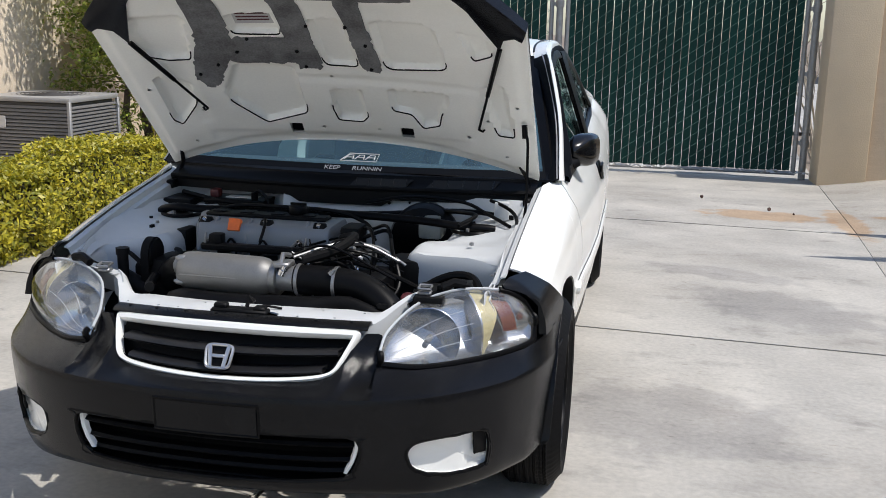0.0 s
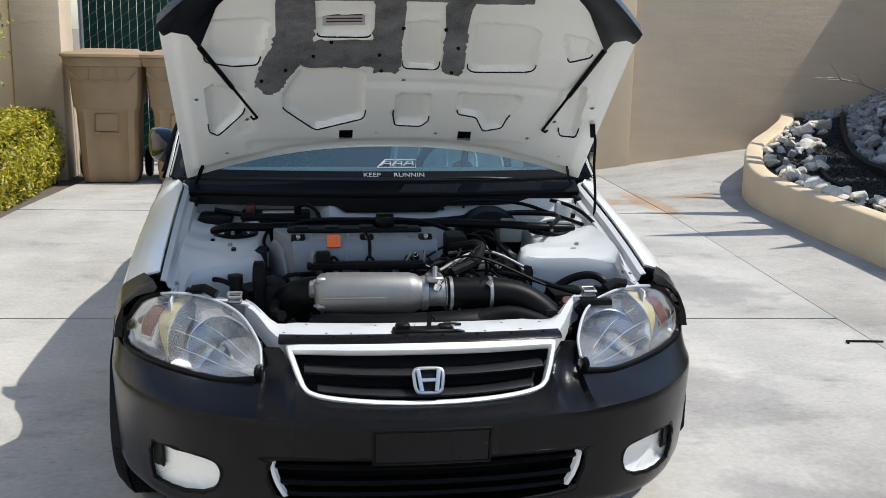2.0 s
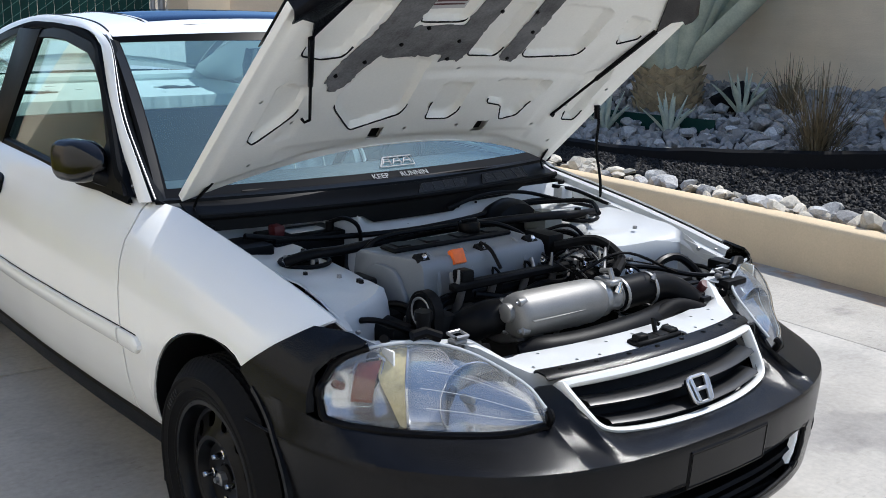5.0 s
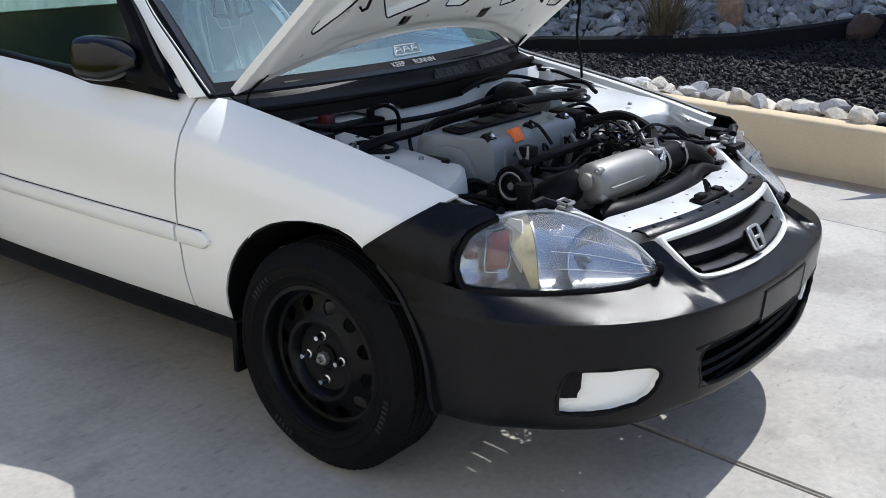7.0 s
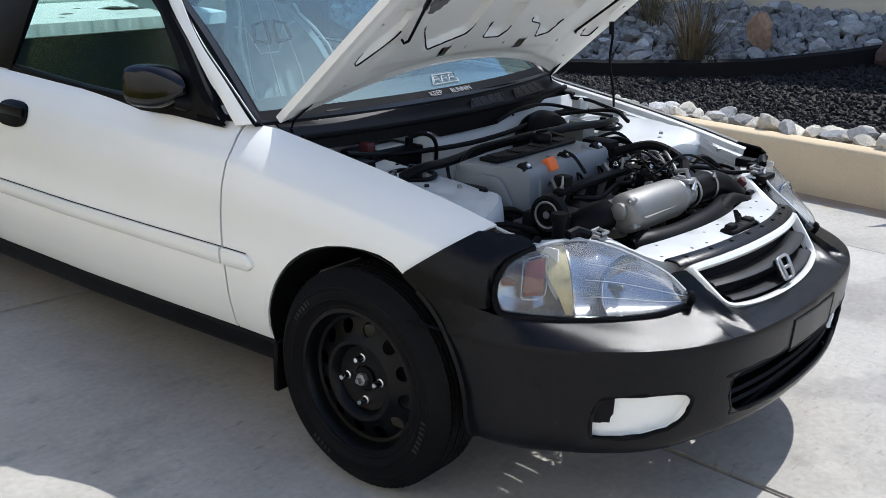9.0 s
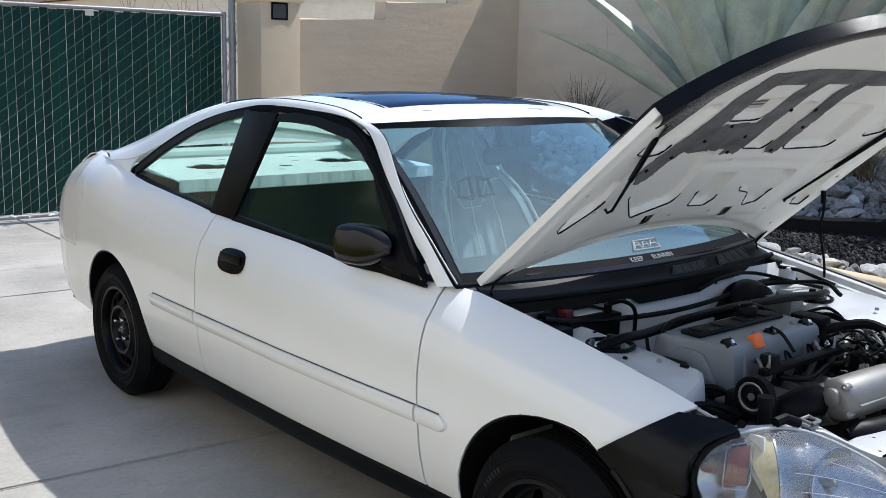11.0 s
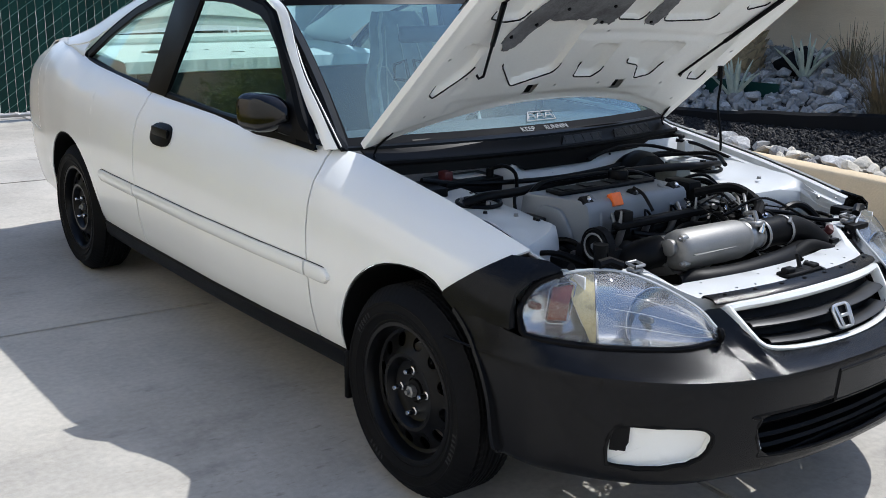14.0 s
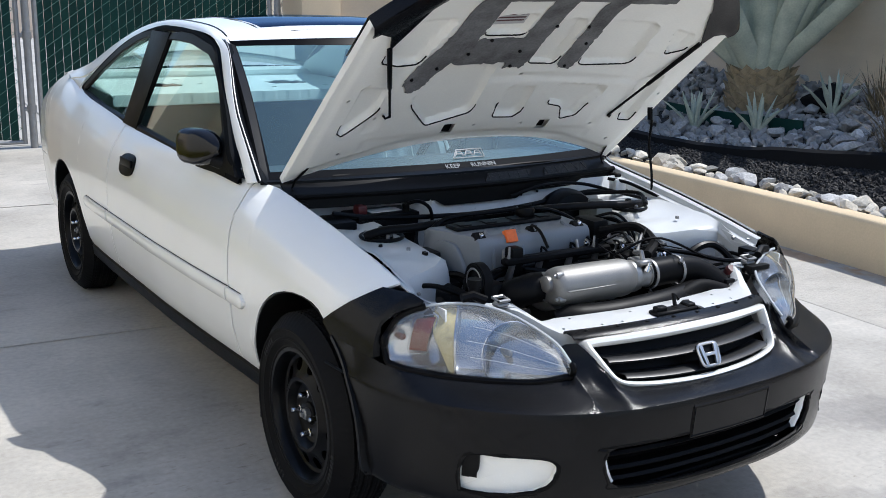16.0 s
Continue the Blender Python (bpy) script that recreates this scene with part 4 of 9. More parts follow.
agave(5.55, 3.85, 1.9, 36, 4)
agave(4.75, 3.85, 0.32, 11, 5, False)
agave(4.85, 3.25, 0.32, 10, 6, False)
agave(5.6, 3.1, 0.36, 11, 7, False)
agave(3.95, -0.88, 1.05, 24, 12, False)
grass_clump(4.66, 1.80, 0.72, 260, 8)
grass_clump(5.65, 5.9, 0.75, 220, 9)
grass_clump(5.75, 2.75, 0.5, 120, 10)
mound("boulder", "upright rust-coloured boulder on grey rocks", 5.25, 1.55, 0.36, M_BOULDER, 31, (0.62, 0.58, 1.2))
mound("boulder", "black rounded boulder beside the agave trunk", 5.62, 3.22, 0.42, M_EDGING, 35, (0.9, 1.0, 0.95))
mound("boulder", "rounded dark brown boulder beside the edging", 5.2, 0.55, 0.36, M_BOULDER_D, 32, (1.1, 0.9, 0.9))

# stones: pale ones along the rim, grey ones behind the edging
for k in range(240):
    y = rr.uniform(-1.2, 6.9)
    e = float(np.interp(y, EDGE[:, 1], EDGE[:, 0])) + WALLW
    x = e + rr.uniform(0.03, 0.24 if y < 4.8 else 0.55)
    if x < 5.9:
        lay_rock(ROCKS if k % 4 == 0 else ROCKS_W, x, y, rr.choice((0.085, 0.115, 0.14, 0.18)))
for k in range(300):
    y = rr.uniform(-0.8, 7.6)
    x0 = edging_x(y) + 0.08 if y < 7.1 else float(np.interp(y, EDGE[:, 1], EDGE[:, 0])) + 0.5
    x = rr.uniform(x0, 6.8)
    if x0 < 6.7:
        lay_rock(ROCKS, x, y, rr.choice((0.11, 0.14, 0.19)))


def scatter(name, n, pick, size, meshes, mat, label, category):
    """Many small stones joined into one mesh."""
    verts, faces = [], []
    src = [([v.co.copy() for v in me.vertices], [tuple(p.vertices) for p in me.polygons]) for me in meshes]
    for _ in range(n):
        x, y = pick()
        if x is None:
            continue
        vs, fs = rr.choice(src)
        s = size * rr.uniform(0.6, 1.4)
        m = Matrix.LocRotScale((x, y, bed_z(x, y) + s * 0.2), Euler((rr.uniform(0, 6), rr.uniform(0, 6), rr.uniform(0, 6))), (s, s, s))
        o = len(verts)
        verts += [tuple(m @ v) for v in vs]
        faces += [tuple(i + o for i in f) for f in fs]
    me = bpy.data.meshes.new(name)
    me.from_pydata(verts, [], faces)
    me.materials.append(mat)
    return tagged(new(name, me), label, category, kind="stuff")


CHIPS = []
for k in range(6):
    bm = bmesh.new()
    bmesh.ops.create_icosphere(bm, subdivisions=1, radius=0.5)
    for v in bm.verts:
        v.co *= rr.uniform(0.6, 1.15)
        v.co.z *= 0.6
    me = bpy.data.meshes.new("chip")
    bm.to_mesh(me)
    bm.free()
    CHIPS.append(me)


def pick_gravel():
    y = rr.uniform(-1.0, 7.2)
    e = float(np.interp(y, EDGE[:, 1], EDGE[:, 0])) + WALLW + 0.1
    return rr.uniform(e, max(e + 0.1, edging_x(y))), y


scatter("gravel", 21000, pick_gravel, 0.036, CHIPS, M_GRAVEL, "black lava gravel in the raised bed", "gravel")


def pick_small():
    y = rr.uniform(-1.0, 7.8)
    x0 = edging_x(y) + 0.05 if y < 7.1 else float(np.interp(y, EDGE[:, 1], EDGE[:, 0])) + 0.3
    return (rr.uniform(x0, 6.85), y) if x0 < 6.7 else (None, None)


scatter("rubble", 5200, pick_small, 0.105, [rock_mesh(60 + k, 1, 0.7) for k in range(5)], M_ROCK, "grey broken rubble between the larger stones", "rubble")

# dark green board half sunk behind the rocks
rows = [[(5.02 + 0.04 * math.sin(y * 3), y, bed_z(5.02, y) + h) for h in (-0.02, 0.10, 0.115)] for y in np.linspace(2.95, 4.5, 14)]
board = part("garden_edging", sheet(rows), M_SLAT, thick=0.02)
tagged(board, "dark green plastic garden edging among the rocks", "edging")

# litter and dry leaves along the foot of the gate
rl = random.Random(5)
M_PAPER = material("pale_litter", (0.62, 0.62, 0.60), 0.8, var=0.2, scale=30)
verts, faces = [], []
for k in range(90):
    x, y = rl.uniform(0.35, 2.75), GATE_Y - abs(rl.gauss(0.06, 0.10)) - 0.03
    s = rl.uniform(0.012, 0.045)
    a = rl.uniform(0, 6.28)
    o = len(verts)
    for q, h in ((0, 0.0), (1.57, 0.4), (3.14, 0.1), (4.71, 0.5)):
        verts.append((x + s * math.cos(a + q), y + 0.6 * s * math.sin(a + q), 0.003 + h * s))
    faces.append((o, o + 1, o + 2, o + 3))
me = bpy.data.meshes.new("litter")
me.from_pydata(verts, [], faces)
me.materials.append(M_PAPER)
tagged(new("litter", me), "pale scraps of litter along the gate foot", "litter", kind="stuff")
# dark stones lying on the drive
for x, y, s in ((1.55, 5.95, 0.018), (2.05, 5.45, 0.018), (0.60, 6.4, 0.014), (2.22, 5.30, 0.012)):
    bm = bmesh.new()
    bmesh.ops.create_icosphere(bm, subdivisions=1, radius=s)
    for v in bm.verts:
        v.co *= rl.uniform(0.7, 1.2)
    ob = part("pebble", bm, M_BOULDER_D)
    ob.location = (x, y, s * 0.6)
    tagged(ob, "small dark pebble lying on the concrete", "pebble", group="pebbles on the drive")
# thin dark rod lying on the apron
bm = bmesh.new()
add_tube(bm, [(2.185, 1.19, 0.006), (2.19, 1.22, 0.006), (2.26, 1.215, 0.006), (2.36, 1.20, 0.006)], 0.005, 6)
tagged(part("metal_rod", bm, M_EDGING), "thin dark metal rod lying on the apron", "rod")

# fallen dry branch on the rocks
rb = random.Random(12)
br = thing("dry_branch", "bare pale fallen branch lying on the rocks", "branch", (5.3, 5.9, bed_z(5.3, 5.9) + 0.14))
bm = bmesh.new()
stem = [Vector((-0.75, -0.05, 0.26)), Vector((-0.45, 0.0, 0.20)), Vector((-0.15, 0.02, 0.10)), Vector((0.15, 0.0, 0.02))]
add_tube(bm, spline([tuple(p) for p in stem], 12), [lerp(0.006, 0.013, k / 11) for k in range(12)], 6)
for k in range(9):
    p = stem[k % 3].lerp(stem[k % 3 + 1], rb.random())
    e = p + Vector((-rb.uniform(0.1, 0.3), rb.uniform(-0.2, 0.2), rb.uniform(-0.02, 0.16)))
    add_tube(bm, [p, p.lerp(e, 0.5) + Vector((0, 0, 0.01)), e], [0.006, 0.004, 0.002], 5)
part("stem", bm, M_PALEWOOD, br)

# ---------- the car ----------
car = thing("car", "white two-door coupe with open bonnet and black vinyl front cover", "car")

HUB_Z, ARCH_R = 0.30, 0.347
FRONT_Y, REAR_Y = 0.0, 2.62


def plan(y):
    """Greatest half-width of the body along its length."""
    return table(y, (-0.45, -0.3, -0.15, 0.1, 0.3, 0.5, 0.8, 1.2, 2.0, 2.6, 3.0, 3.3, 3.5, 3.62), (0.757, 0.776, 0.794, 0.804, 0.807, 0.813, 0.828, 0.840, 0.842, 0.832, 0.815, 0.785, 0.735, 0.64))


def top_z(y):
    """Upper edge of the body side."""
    return table(y, (-0.45, -0.32, -0.2, 0.0, 0.16, 0.45, 0.56, 1.0, 1.72, 2.54, 2.82, 3.1, 3.3, 3.45, 3.56), (0.715, 0.740, 0.767, 0.805, 0.83, 0.872, 0.874, 0.888, 0.905, 0.968, 1.02, 1.02, 0.985, 0.93, 0.80))


def top_x(y):
    return table(y, (-0.45, 0.4, 0.52, 1.2, 2.4, 2.8, 3.2, 3.5), (0.655, 0.672, 0.725, 0.745, 0.735, 0.70, 0.655, 0.60))


ROCKER = 0.290


def side_x(y, z):
    """Half-width of the body side at a height."""
    t = top_z(y)
    v = (z - ROCKER) / (t - ROCKER)
    p = plan(y)
    k = top_x(y) / p
    f = table(v, (-0.1, 0.0, 0.06, 0.2, 0.38, 0.5, 0.62, 0.74, 0.84, 0.91, 0.955, 0.98, 1.0), (0.915, 0.935, 0.958, 0.982, 0.995, 1.0, 0.998, 0.988, 0.965, lerp(0.938, k, 0.12), lerp(0.938, k, 0.45), lerp(0.938, k, 0.72), k))
    return p * f


def arch_z(y):
    z = ROCKER
    for c in (FRONT_Y, REAR_Y):
        d = abs(y - c)
        if d < ARCH_R:
            z = max(z, HUB_Z + math.sqrt(ARCH_R ** 2 - d * d))
    return z


def arch_ys(c, n=22):
    return [c + ARCH_R * math.sin(math.pi * (k / n - 0.5)) for k in range(n + 1)]


def side_panel(name, ys, side, slant=None, lo=None, hi=None, nz=22, label="", mat=None, thick=0.006, z_top=None):
    rows = []
    for y in ys:
        z0 = max(arch_z(y), lo(y) if lo else 0)
        z1 = z_top(y) if z_top else top_z(y)
        if slant:
            for k in range(30):
                z1 = lerp(z1, top_z(y + slant(y, z1)), 0.5)
        row = []
        for j in range(nz + 1):
            f = j / nz
            z = lerp(z0, z1, 1 - (1 - f) ** 1.25)
            yy = y + (slant(y, z) if slant else 0.0)
            row.append((side * side_x(yy, z), yy, z))
        if arch_z(y) > ROCKER + 0.01:
            x, yy, z = row[0]
            row.insert(0, (x - side * 0.010, yy, z + 0.002))
        else:
            x, yy, z = row[0]
            row.insert(0, (x - side * 0.022, yy, z + 0.001))
        rows.append(row)
    return part(name, sheet(rows), mat or M_PAINT, car, label, thick=thick, off=-1 if side > 0 else -1)


def fender_slant(y, z):
    k = 1.0 - smooth(-0.16, 0.25, y)
    return -1.32 * (z - 0.62) * k if z > 0.62 else 0.0


for side in (-1, 1):
    ys = sorted([-0.158] + [y for y in arch_ys(0.0) if y > -0.15] + [0.36, 0.40, 0.44, 0.4865])
    side_panel("front_fender", ys, side, fender_slant)
    ys = list(np.linspace(0.4935, 1.7755, 24))
    door = side_panel("door", ys, side)
    ys = sorted(list(np.linspace(1.7810, 2.25, 8)) + arch_ys(2.62) + [3.0, 3.08])
    side_panel("rear_quarter", ys, side)
    ys = list(np.linspace(3.085, 3.56, 12))
    side_panel("rear_corner", ys, side, lo=lambda y: 0.605)
    side_panel("rear_bumper_side", list(np.linspace(2.975, 3.56, 12)), side, lo=lambda y: 0.26, z_top=lambda y: 0.598)
    # dark sill under the doors
    rows = []
    for y in np.linspace(0.345, 2.275, 24):
        x = side_x(y, ROCKER + 0.01)
        rows.append([(side * (x - 0.006), y, 0.301), (side * (x + 0.001), y, 0.291), (side * (x - 0.004), y, 0.252), (side * (x - 0.02), y, 0.232), (side * (x - 0.10), y, 0.222)])
    part("sill", sheet(rows), M_PLASTIC, car, thick=0.01)
    # rub strip along fender, door and quarter
    for y0, y1 in ((0.365, 0.485), (0.495, 1.772), (1.785, 2.185)):
        rows = []
        n = max(6, int((y1 - y0) / 0.03))
        for k in range(n + 1):
            y = lerp(y0, y1, k / n)
            taper = 1.0
            if y0 < 0.4:
                taper = min(1.0, math.sqrt(max(0.02, 1 - ((0.40 - y) / 0.036) ** 2))) if y < 0.40 else 1.0
            if y1 > 2.1:
                taper = min(1.0, math.sqrt(max(0.02, 1 - ((y - 2.150) / 0.036) ** 2))) if y > 2.150 else 1.0
            zc = 0.523 + 0.003 * (y - 0.4)
            ring = []
            for dz, o in ((-0.029, -0.003), (-0.0285, 0.009), (-0.022, 0.0125), (0.0, 0.0135), (0.020, 0.0125), (0.0275, 0.009), (0.028, -0.003)):
                z = zc + dz * taper * 0.84
                ring.append((side * (side_x(y, z) + o), y, z))
            rows.append(ring)
        bm = sheet(rows)
        bm.verts.ensure_lookup_table()
        m = len(rows[0])
        bm.faces.new([bm.verts[k] for k in range(m)])
        bm.faces.new([bm.verts[len(bm.verts) - 1 - k] for k in range(m)])
        strip = part("rub_strip", bm, M_PAINT, door if y0 < 1 and y0 > 0.45 else car)
        # black tubes draw the shadow line along the strip's upper and lower edges
        bm = bmesh.new()
        for dz in (0.0245, -0.0250):
            add_tube(bm, [(side * (side_x(y, 0.523 + 0.003 * (y - 0.4) + dz) + 0.0008), y, 0.523 + 0.003 * (y - 0.4) + dz) for y in np.linspace(y0 + (0.03 if y0 < 0.4 else 0.0), y1 - (0.03 if y1 > 2.1 else 0.0), n)], 0.0016 if dz > 0 else 0.0009, 5)
        part("strip_shade_line", bm, M_TRIM, strip if strip.parent == car else door)
    # wheel well liners
    for c in (FRONT_Y, REAR_Y):
        rows = []
        for k in range(25):
            a = math.pi * (k / 24)
            y, z = c + (ARCH_R - 0.004) * math.cos(a), HUB_Z + (ARCH_R - 0.004) * math.sin(a)
            if k in (0, 24):
                z = 0.22
            rows.append([(side * (side_x(y, max(z, 0.26)) - 0.004), y, z), (side * 0.62, y, z), (side * 0.48, y, z)])
        part("wheel_well", sheet(rows), M_DARK, car, "dark dusty wheel well", thick=0.004)
        bm = sheet([[(side * 0.48, c + (ARCH_R - 0.004) * math.cos(math.pi * k / 24), z) for z in (0.2, HUB_Z + (ARCH_R - 0.004) * math.sin(math.pi * k / 24) + 0.001)] for k in range(25)])
        part("inner_well", bm, M_DARK, car, thick=0.004)
    # dark structure behind the shut lines
    rows = [[(side * (side_x(y, z) - 0.030), y, z) for z in np.linspace(0.27, top_z(y) - 0.03, 8)] for y in (0.40, 0.45, 0.49, 0.54)]
    part("shut_line_pillar", sheet(rows), M_TRIM, car, thick=0.004)
    rows = [[(side * (side_x(y, z) - 0.030), y, z) for z in np.linspace(0.27, top_z(y) - 0.03, 8)] for y in (1.72, 1.78, 1.84)]
    part("shut_line_pillar", sheet(rows), M_TRIM, car, thick=0.004)
    # mud flap
    bm = bmesh.new()
    add_box(bm, (side * 0.62, 0.325, 0.15), (side * 0.775, 0.345, 0.30), 0.006)
    part("mud_flap", bm, M_PLASTIC, car)

# underbody
for lo, hi in (((-0.60, -0.66, 0.262), (0.60, -0.58, 0.285)), ((-0.47, -0.26, 0.20), (0.47, 0.40, 0.23)), ((-0.68, 0.36, 0.215), (0.68, 2.26, 0.25)), ((-0.47, 2.2, 0.22), (0.47, 3.0, 0.28)), ((-0.68, 2.98, 0.25), (0.68, 3.5, 0.29))):
    bm = bmesh.new()
    add_box(bm, lo, hi, 0.008)
    part("undertray", bm, M_DARK, car)
# rear bumper and tail
rows = []
for x in np.linspace(-0.64, 0.64, 24):
    b = 3.60 - 0.10 * (abs(x) / 0.64) ** 3
    rows.append([(x, b - 0.06, 0.24), (x, b - 0.01, 0.30), (x, b, 0.45), (x, b - 0.01, 0.58), (x, b - 0.06, 0.602)])
part("rear_bumper", sheet(rows), M_PAINT, car, thick=0.006)
rows = []
for x in np.linspace(-0.64, 0.64, 24):
    b = 3.50 - 0.06 * (abs(x) / 0.64) ** 3
    rows.append([(x, b + 0.02, 0.597), (x, b + 0.02, 0.72), (x, b, 0.86), (x, b - 0.05, 0.96), (x, b - 0.16, 1.005), (x, 3.1, 1.03), (x, 2.92, 1.045 - 0.03 * (x / 0.64) ** 2)])
part("boot_lid", sheet(rows), M_PAINT, car, thick=0.006)

# ---------- roof, pillars and glass ----------
OUT = spline([(-0.735, 0.50, 0.868), (-0.705, 0.74, 1.035), (-0.655, 0.915, 1.20), (-0.625, 1.02, 1.272), (-0.612, 1.18, 1.300), (-0.605, 1.42, 1.306), (-0.607, 1.68, 1.298), (-0.622, 2.02, 1.238), (-0.650, 2.36, 1.138), (-0.690, 2.62, 1.045), (-0.712, 2.84, 1.014)], 90)
INN = spline([(-0.708, 0.44, 0.878), (-0.671, 0.70, 1.04), (-0.605, 0.95, 1.195), (-0.556, 1.09, 1.268), (-0.540, 1.24, 1.308), (-0.540, 1.46, 1.325), (-0.542, 1.72, 1.326), (-0.540, 2.05, 1.298), (-0.552, 2.42, 1.222), (-0.575, 2.80, 1.110), (-0.62, 3.02, 1.035)], 90)
for side in (-1, 1):
    rows = []
    for i, (a, b) in enumerate(zip(OUT, INN)):
        row = []
        ridge = 1 - smooth(18, 30, i)
        for k in range(7):
            f = k / 6
            p = a + (b - a) * f + np.array((-0.75, 0, 0.65)) * 0.020 * math.sin(math.pi * f)
            # the screen pillar: a narrow painted side, then dark trim down to the screen
            e = a + np.array((0.014, -0.048, lerp(0.010, 0.030, smooth(0, 6, i))))
            a_ = a + np.array((0.002, -0.014, 0.008)) * smooth(0, 4, i)
            q = a_ + (e - a_) * (f / 0.5) + np.array((-0.004, 0, 0)) * math.sin(math.pi * min(1, f / 0.5)) if f <= 0.5 else e + (b - e) * ((f - 0.5) / 0.5)
            p = p * (1 - ridge) + q * ridge
            row.append((p[0] * (1 if side < 0 else -1), p[1], p[2]))
        row.append((row[-1][0] - side * 0.020 * ridge, row[-1][1] + 0.004 * ridge, row[-1][2] - 0.012 * ridge))
        rows.append(row)
    part("roof_rail", sheet([r[:4] for r in rows]), M_PAINT, car, thick=0.006)
    part("upper_rail", sheet([r[3:7] for r in rows[26:]]), M_PAINT, car, thick=0.006)
    # the rail runs out into the flank beside the boot lid
    fillet = []
    for y in np.linspace(2.62, 3.16, 16):
        g = smooth(2.84, 3.16, y)
        o = np.array([np.interp(y, OUT[50:, 1], OUT[50:, k]) for k in range(3)]) if y < 2.84 else np.array((lerp(OUT[-1][0], -0.640, g), y, lerp(OUT[-1][2], 1.026, g)))
        e = np.array((-top_x(y) - 0.008, y, top_z(y) - 0.016))
        o = o + np.array((0.010, 0, 0.002))
        fillet.append([((o + (e - o) * f + np.array((-0.6, 0, 0.4)) * 0.010 * math.sin(math.pi * f))[0] * -side, y, (o + (e - o) * f + np.array((-0.6, 0, 0.4)) * 0.010 * math.sin(math.pi * f))[2]) for f in np.linspace(0, 1, 6)])
    part("quarter_fillet", sheet(fillet), M_PAINT, car, thick=0.004)
    trim = part("pillar_trim", sheet([r[3:] for r in rows[:27]]), M_BAND, car, "black trim beside the windscreen", thick=0.006)
    bm = bmesh.new()
    add_tube(bm, [lerp(Vector(r[4]), Vector(r[5]), 0.3) + Vector((0, -0.003, 0.006)) for r in rows[:27]], 0.0028, 6)
    part("trim_strip", bm, M_GREYMETAL, trim, "thin bright strip in the pillar trim")


def rail(y):
    j = int(np.argmin(np.abs(INN[30:] - np.array([0, y, 0]))[:, 1])) + 30
    return INN[j]


rows = []
for k in range(30):
    f = k / 29
    row = []
    for j in range(25):
        u = -1 + 2 * j / 24
        y = lerp(1.10 - 0.10 * (1 - u * u), 2.06 + 0.05 * (1 - u * u), f)
        i = int(np.interp(y, INN[30:, 1], np.arange(30, 90)))
        r = INN[i] + (INN[min(i + 1, 89)] - INN[i]) * (np.interp(y, INN[30:, 1], np.arange(30, 90)) - i)
        if y < INN[30, 1]:
            r = np.array([-0.545, y, table(y, (1.0, 1.09, 1.24), (1.250, 1.268, 1.308))])
        z = r[2] + 0.024 * (1 - abs(u) ** 2.2)
        row.append((u * abs(r[0]), y, z))
    rows.append(row)
roof = part("roof_panel", sheet(rows), M_PAINT, car, thick=0.008)


def roof_z(x, y):
    u = x / 0.54
    return table(y, (1.0, 1.09, 1.24, 1.46, 1.72, 2.05), (1.250, 1.268, 1.308, 1.325, 1.326, 1.298)) + 0.024 * (1 - abs(u) ** 2.2)


rows = []
for y in np.linspace(1.17, 1.72, 12):
    rows.append([(x, y, roof_z(x, y) + 0.005) for x in np.linspace(-0.385, 0.385, 14)])
part("sunroof_pane", sheet(rows), G_SUNROOF, car, "dark tinted sunroof glass", thick=0.004)
bm = bmesh.new()
loop = [(-0.40, 1.155), (0.40, 1.155), (0.40, 1.735), (-0.40, 1.735)]
ring = []
for k in range(4):
    a, b = loop[k], loop[(k + 1) % 4]
    for f in np.linspace(0, 1, 8)[:-1]:
        x, y = lerp(a[0], b[0], f), lerp(a[1], b[1], f)
        ring.append((x, y, roof_z(x, y) + 0.003))
ring.append(ring[0])
add_tube(bm, ring, 0.005, 6, False)
part("sunroof_seal", bm, M_TRIM, car)
# dark channels between roof and rails
for side in (-1, 1):
    bm = bmesh.new()
    add_tube(bm, [(-p[0] * side if side > 0 else p[0], p[1], p[2] + 0.003) for p in INN[30:64]], 0.005, 6)
    part("roof_channel", bm, M_TRIM, car)

WS_TOP = [(u * 0.552, 1.105 - 0.10 * (1 - u * u), 1.262 + 0.014 * (1 - u * u)) for u in np.linspace(-1, 1, 25)]
WS_LOW = [(u * 0.698, 0.46 - 0.115 * (1 - u * u), 0.868 + 0.005 * (1 - u * u)) for u in np.linspace(-1, 1, 25)]


def screen(f, k):
    a, b = np.array(WS_LOW[k]), np.array(WS_TOP[k])
    p = a + (b - a) * f
    p = p + np.array((0, -0.5, 0.8)) * 0.022 * math.sin(math.pi * f)
    return p


def screen_at(x, f):
    """A place on the windscreen, x across and f of the way up."""
    best = None
    for k in range(24):
        p, q = screen(f, k), screen(f, k + 1)
        if p[0] <= x <= q[0]:
            best = p + (q - p) * (x - p[0]) / (q[0] - p[0])
    return Vector(best)


rows = [[screen(f, k) for k in range(25)] for f in np.linspace(0, 1, 14)]
ws = part("windscreen", sheet(rows), G_WIND, car, "tinted windscreen with white stickers")
ws.visible_shadow = False
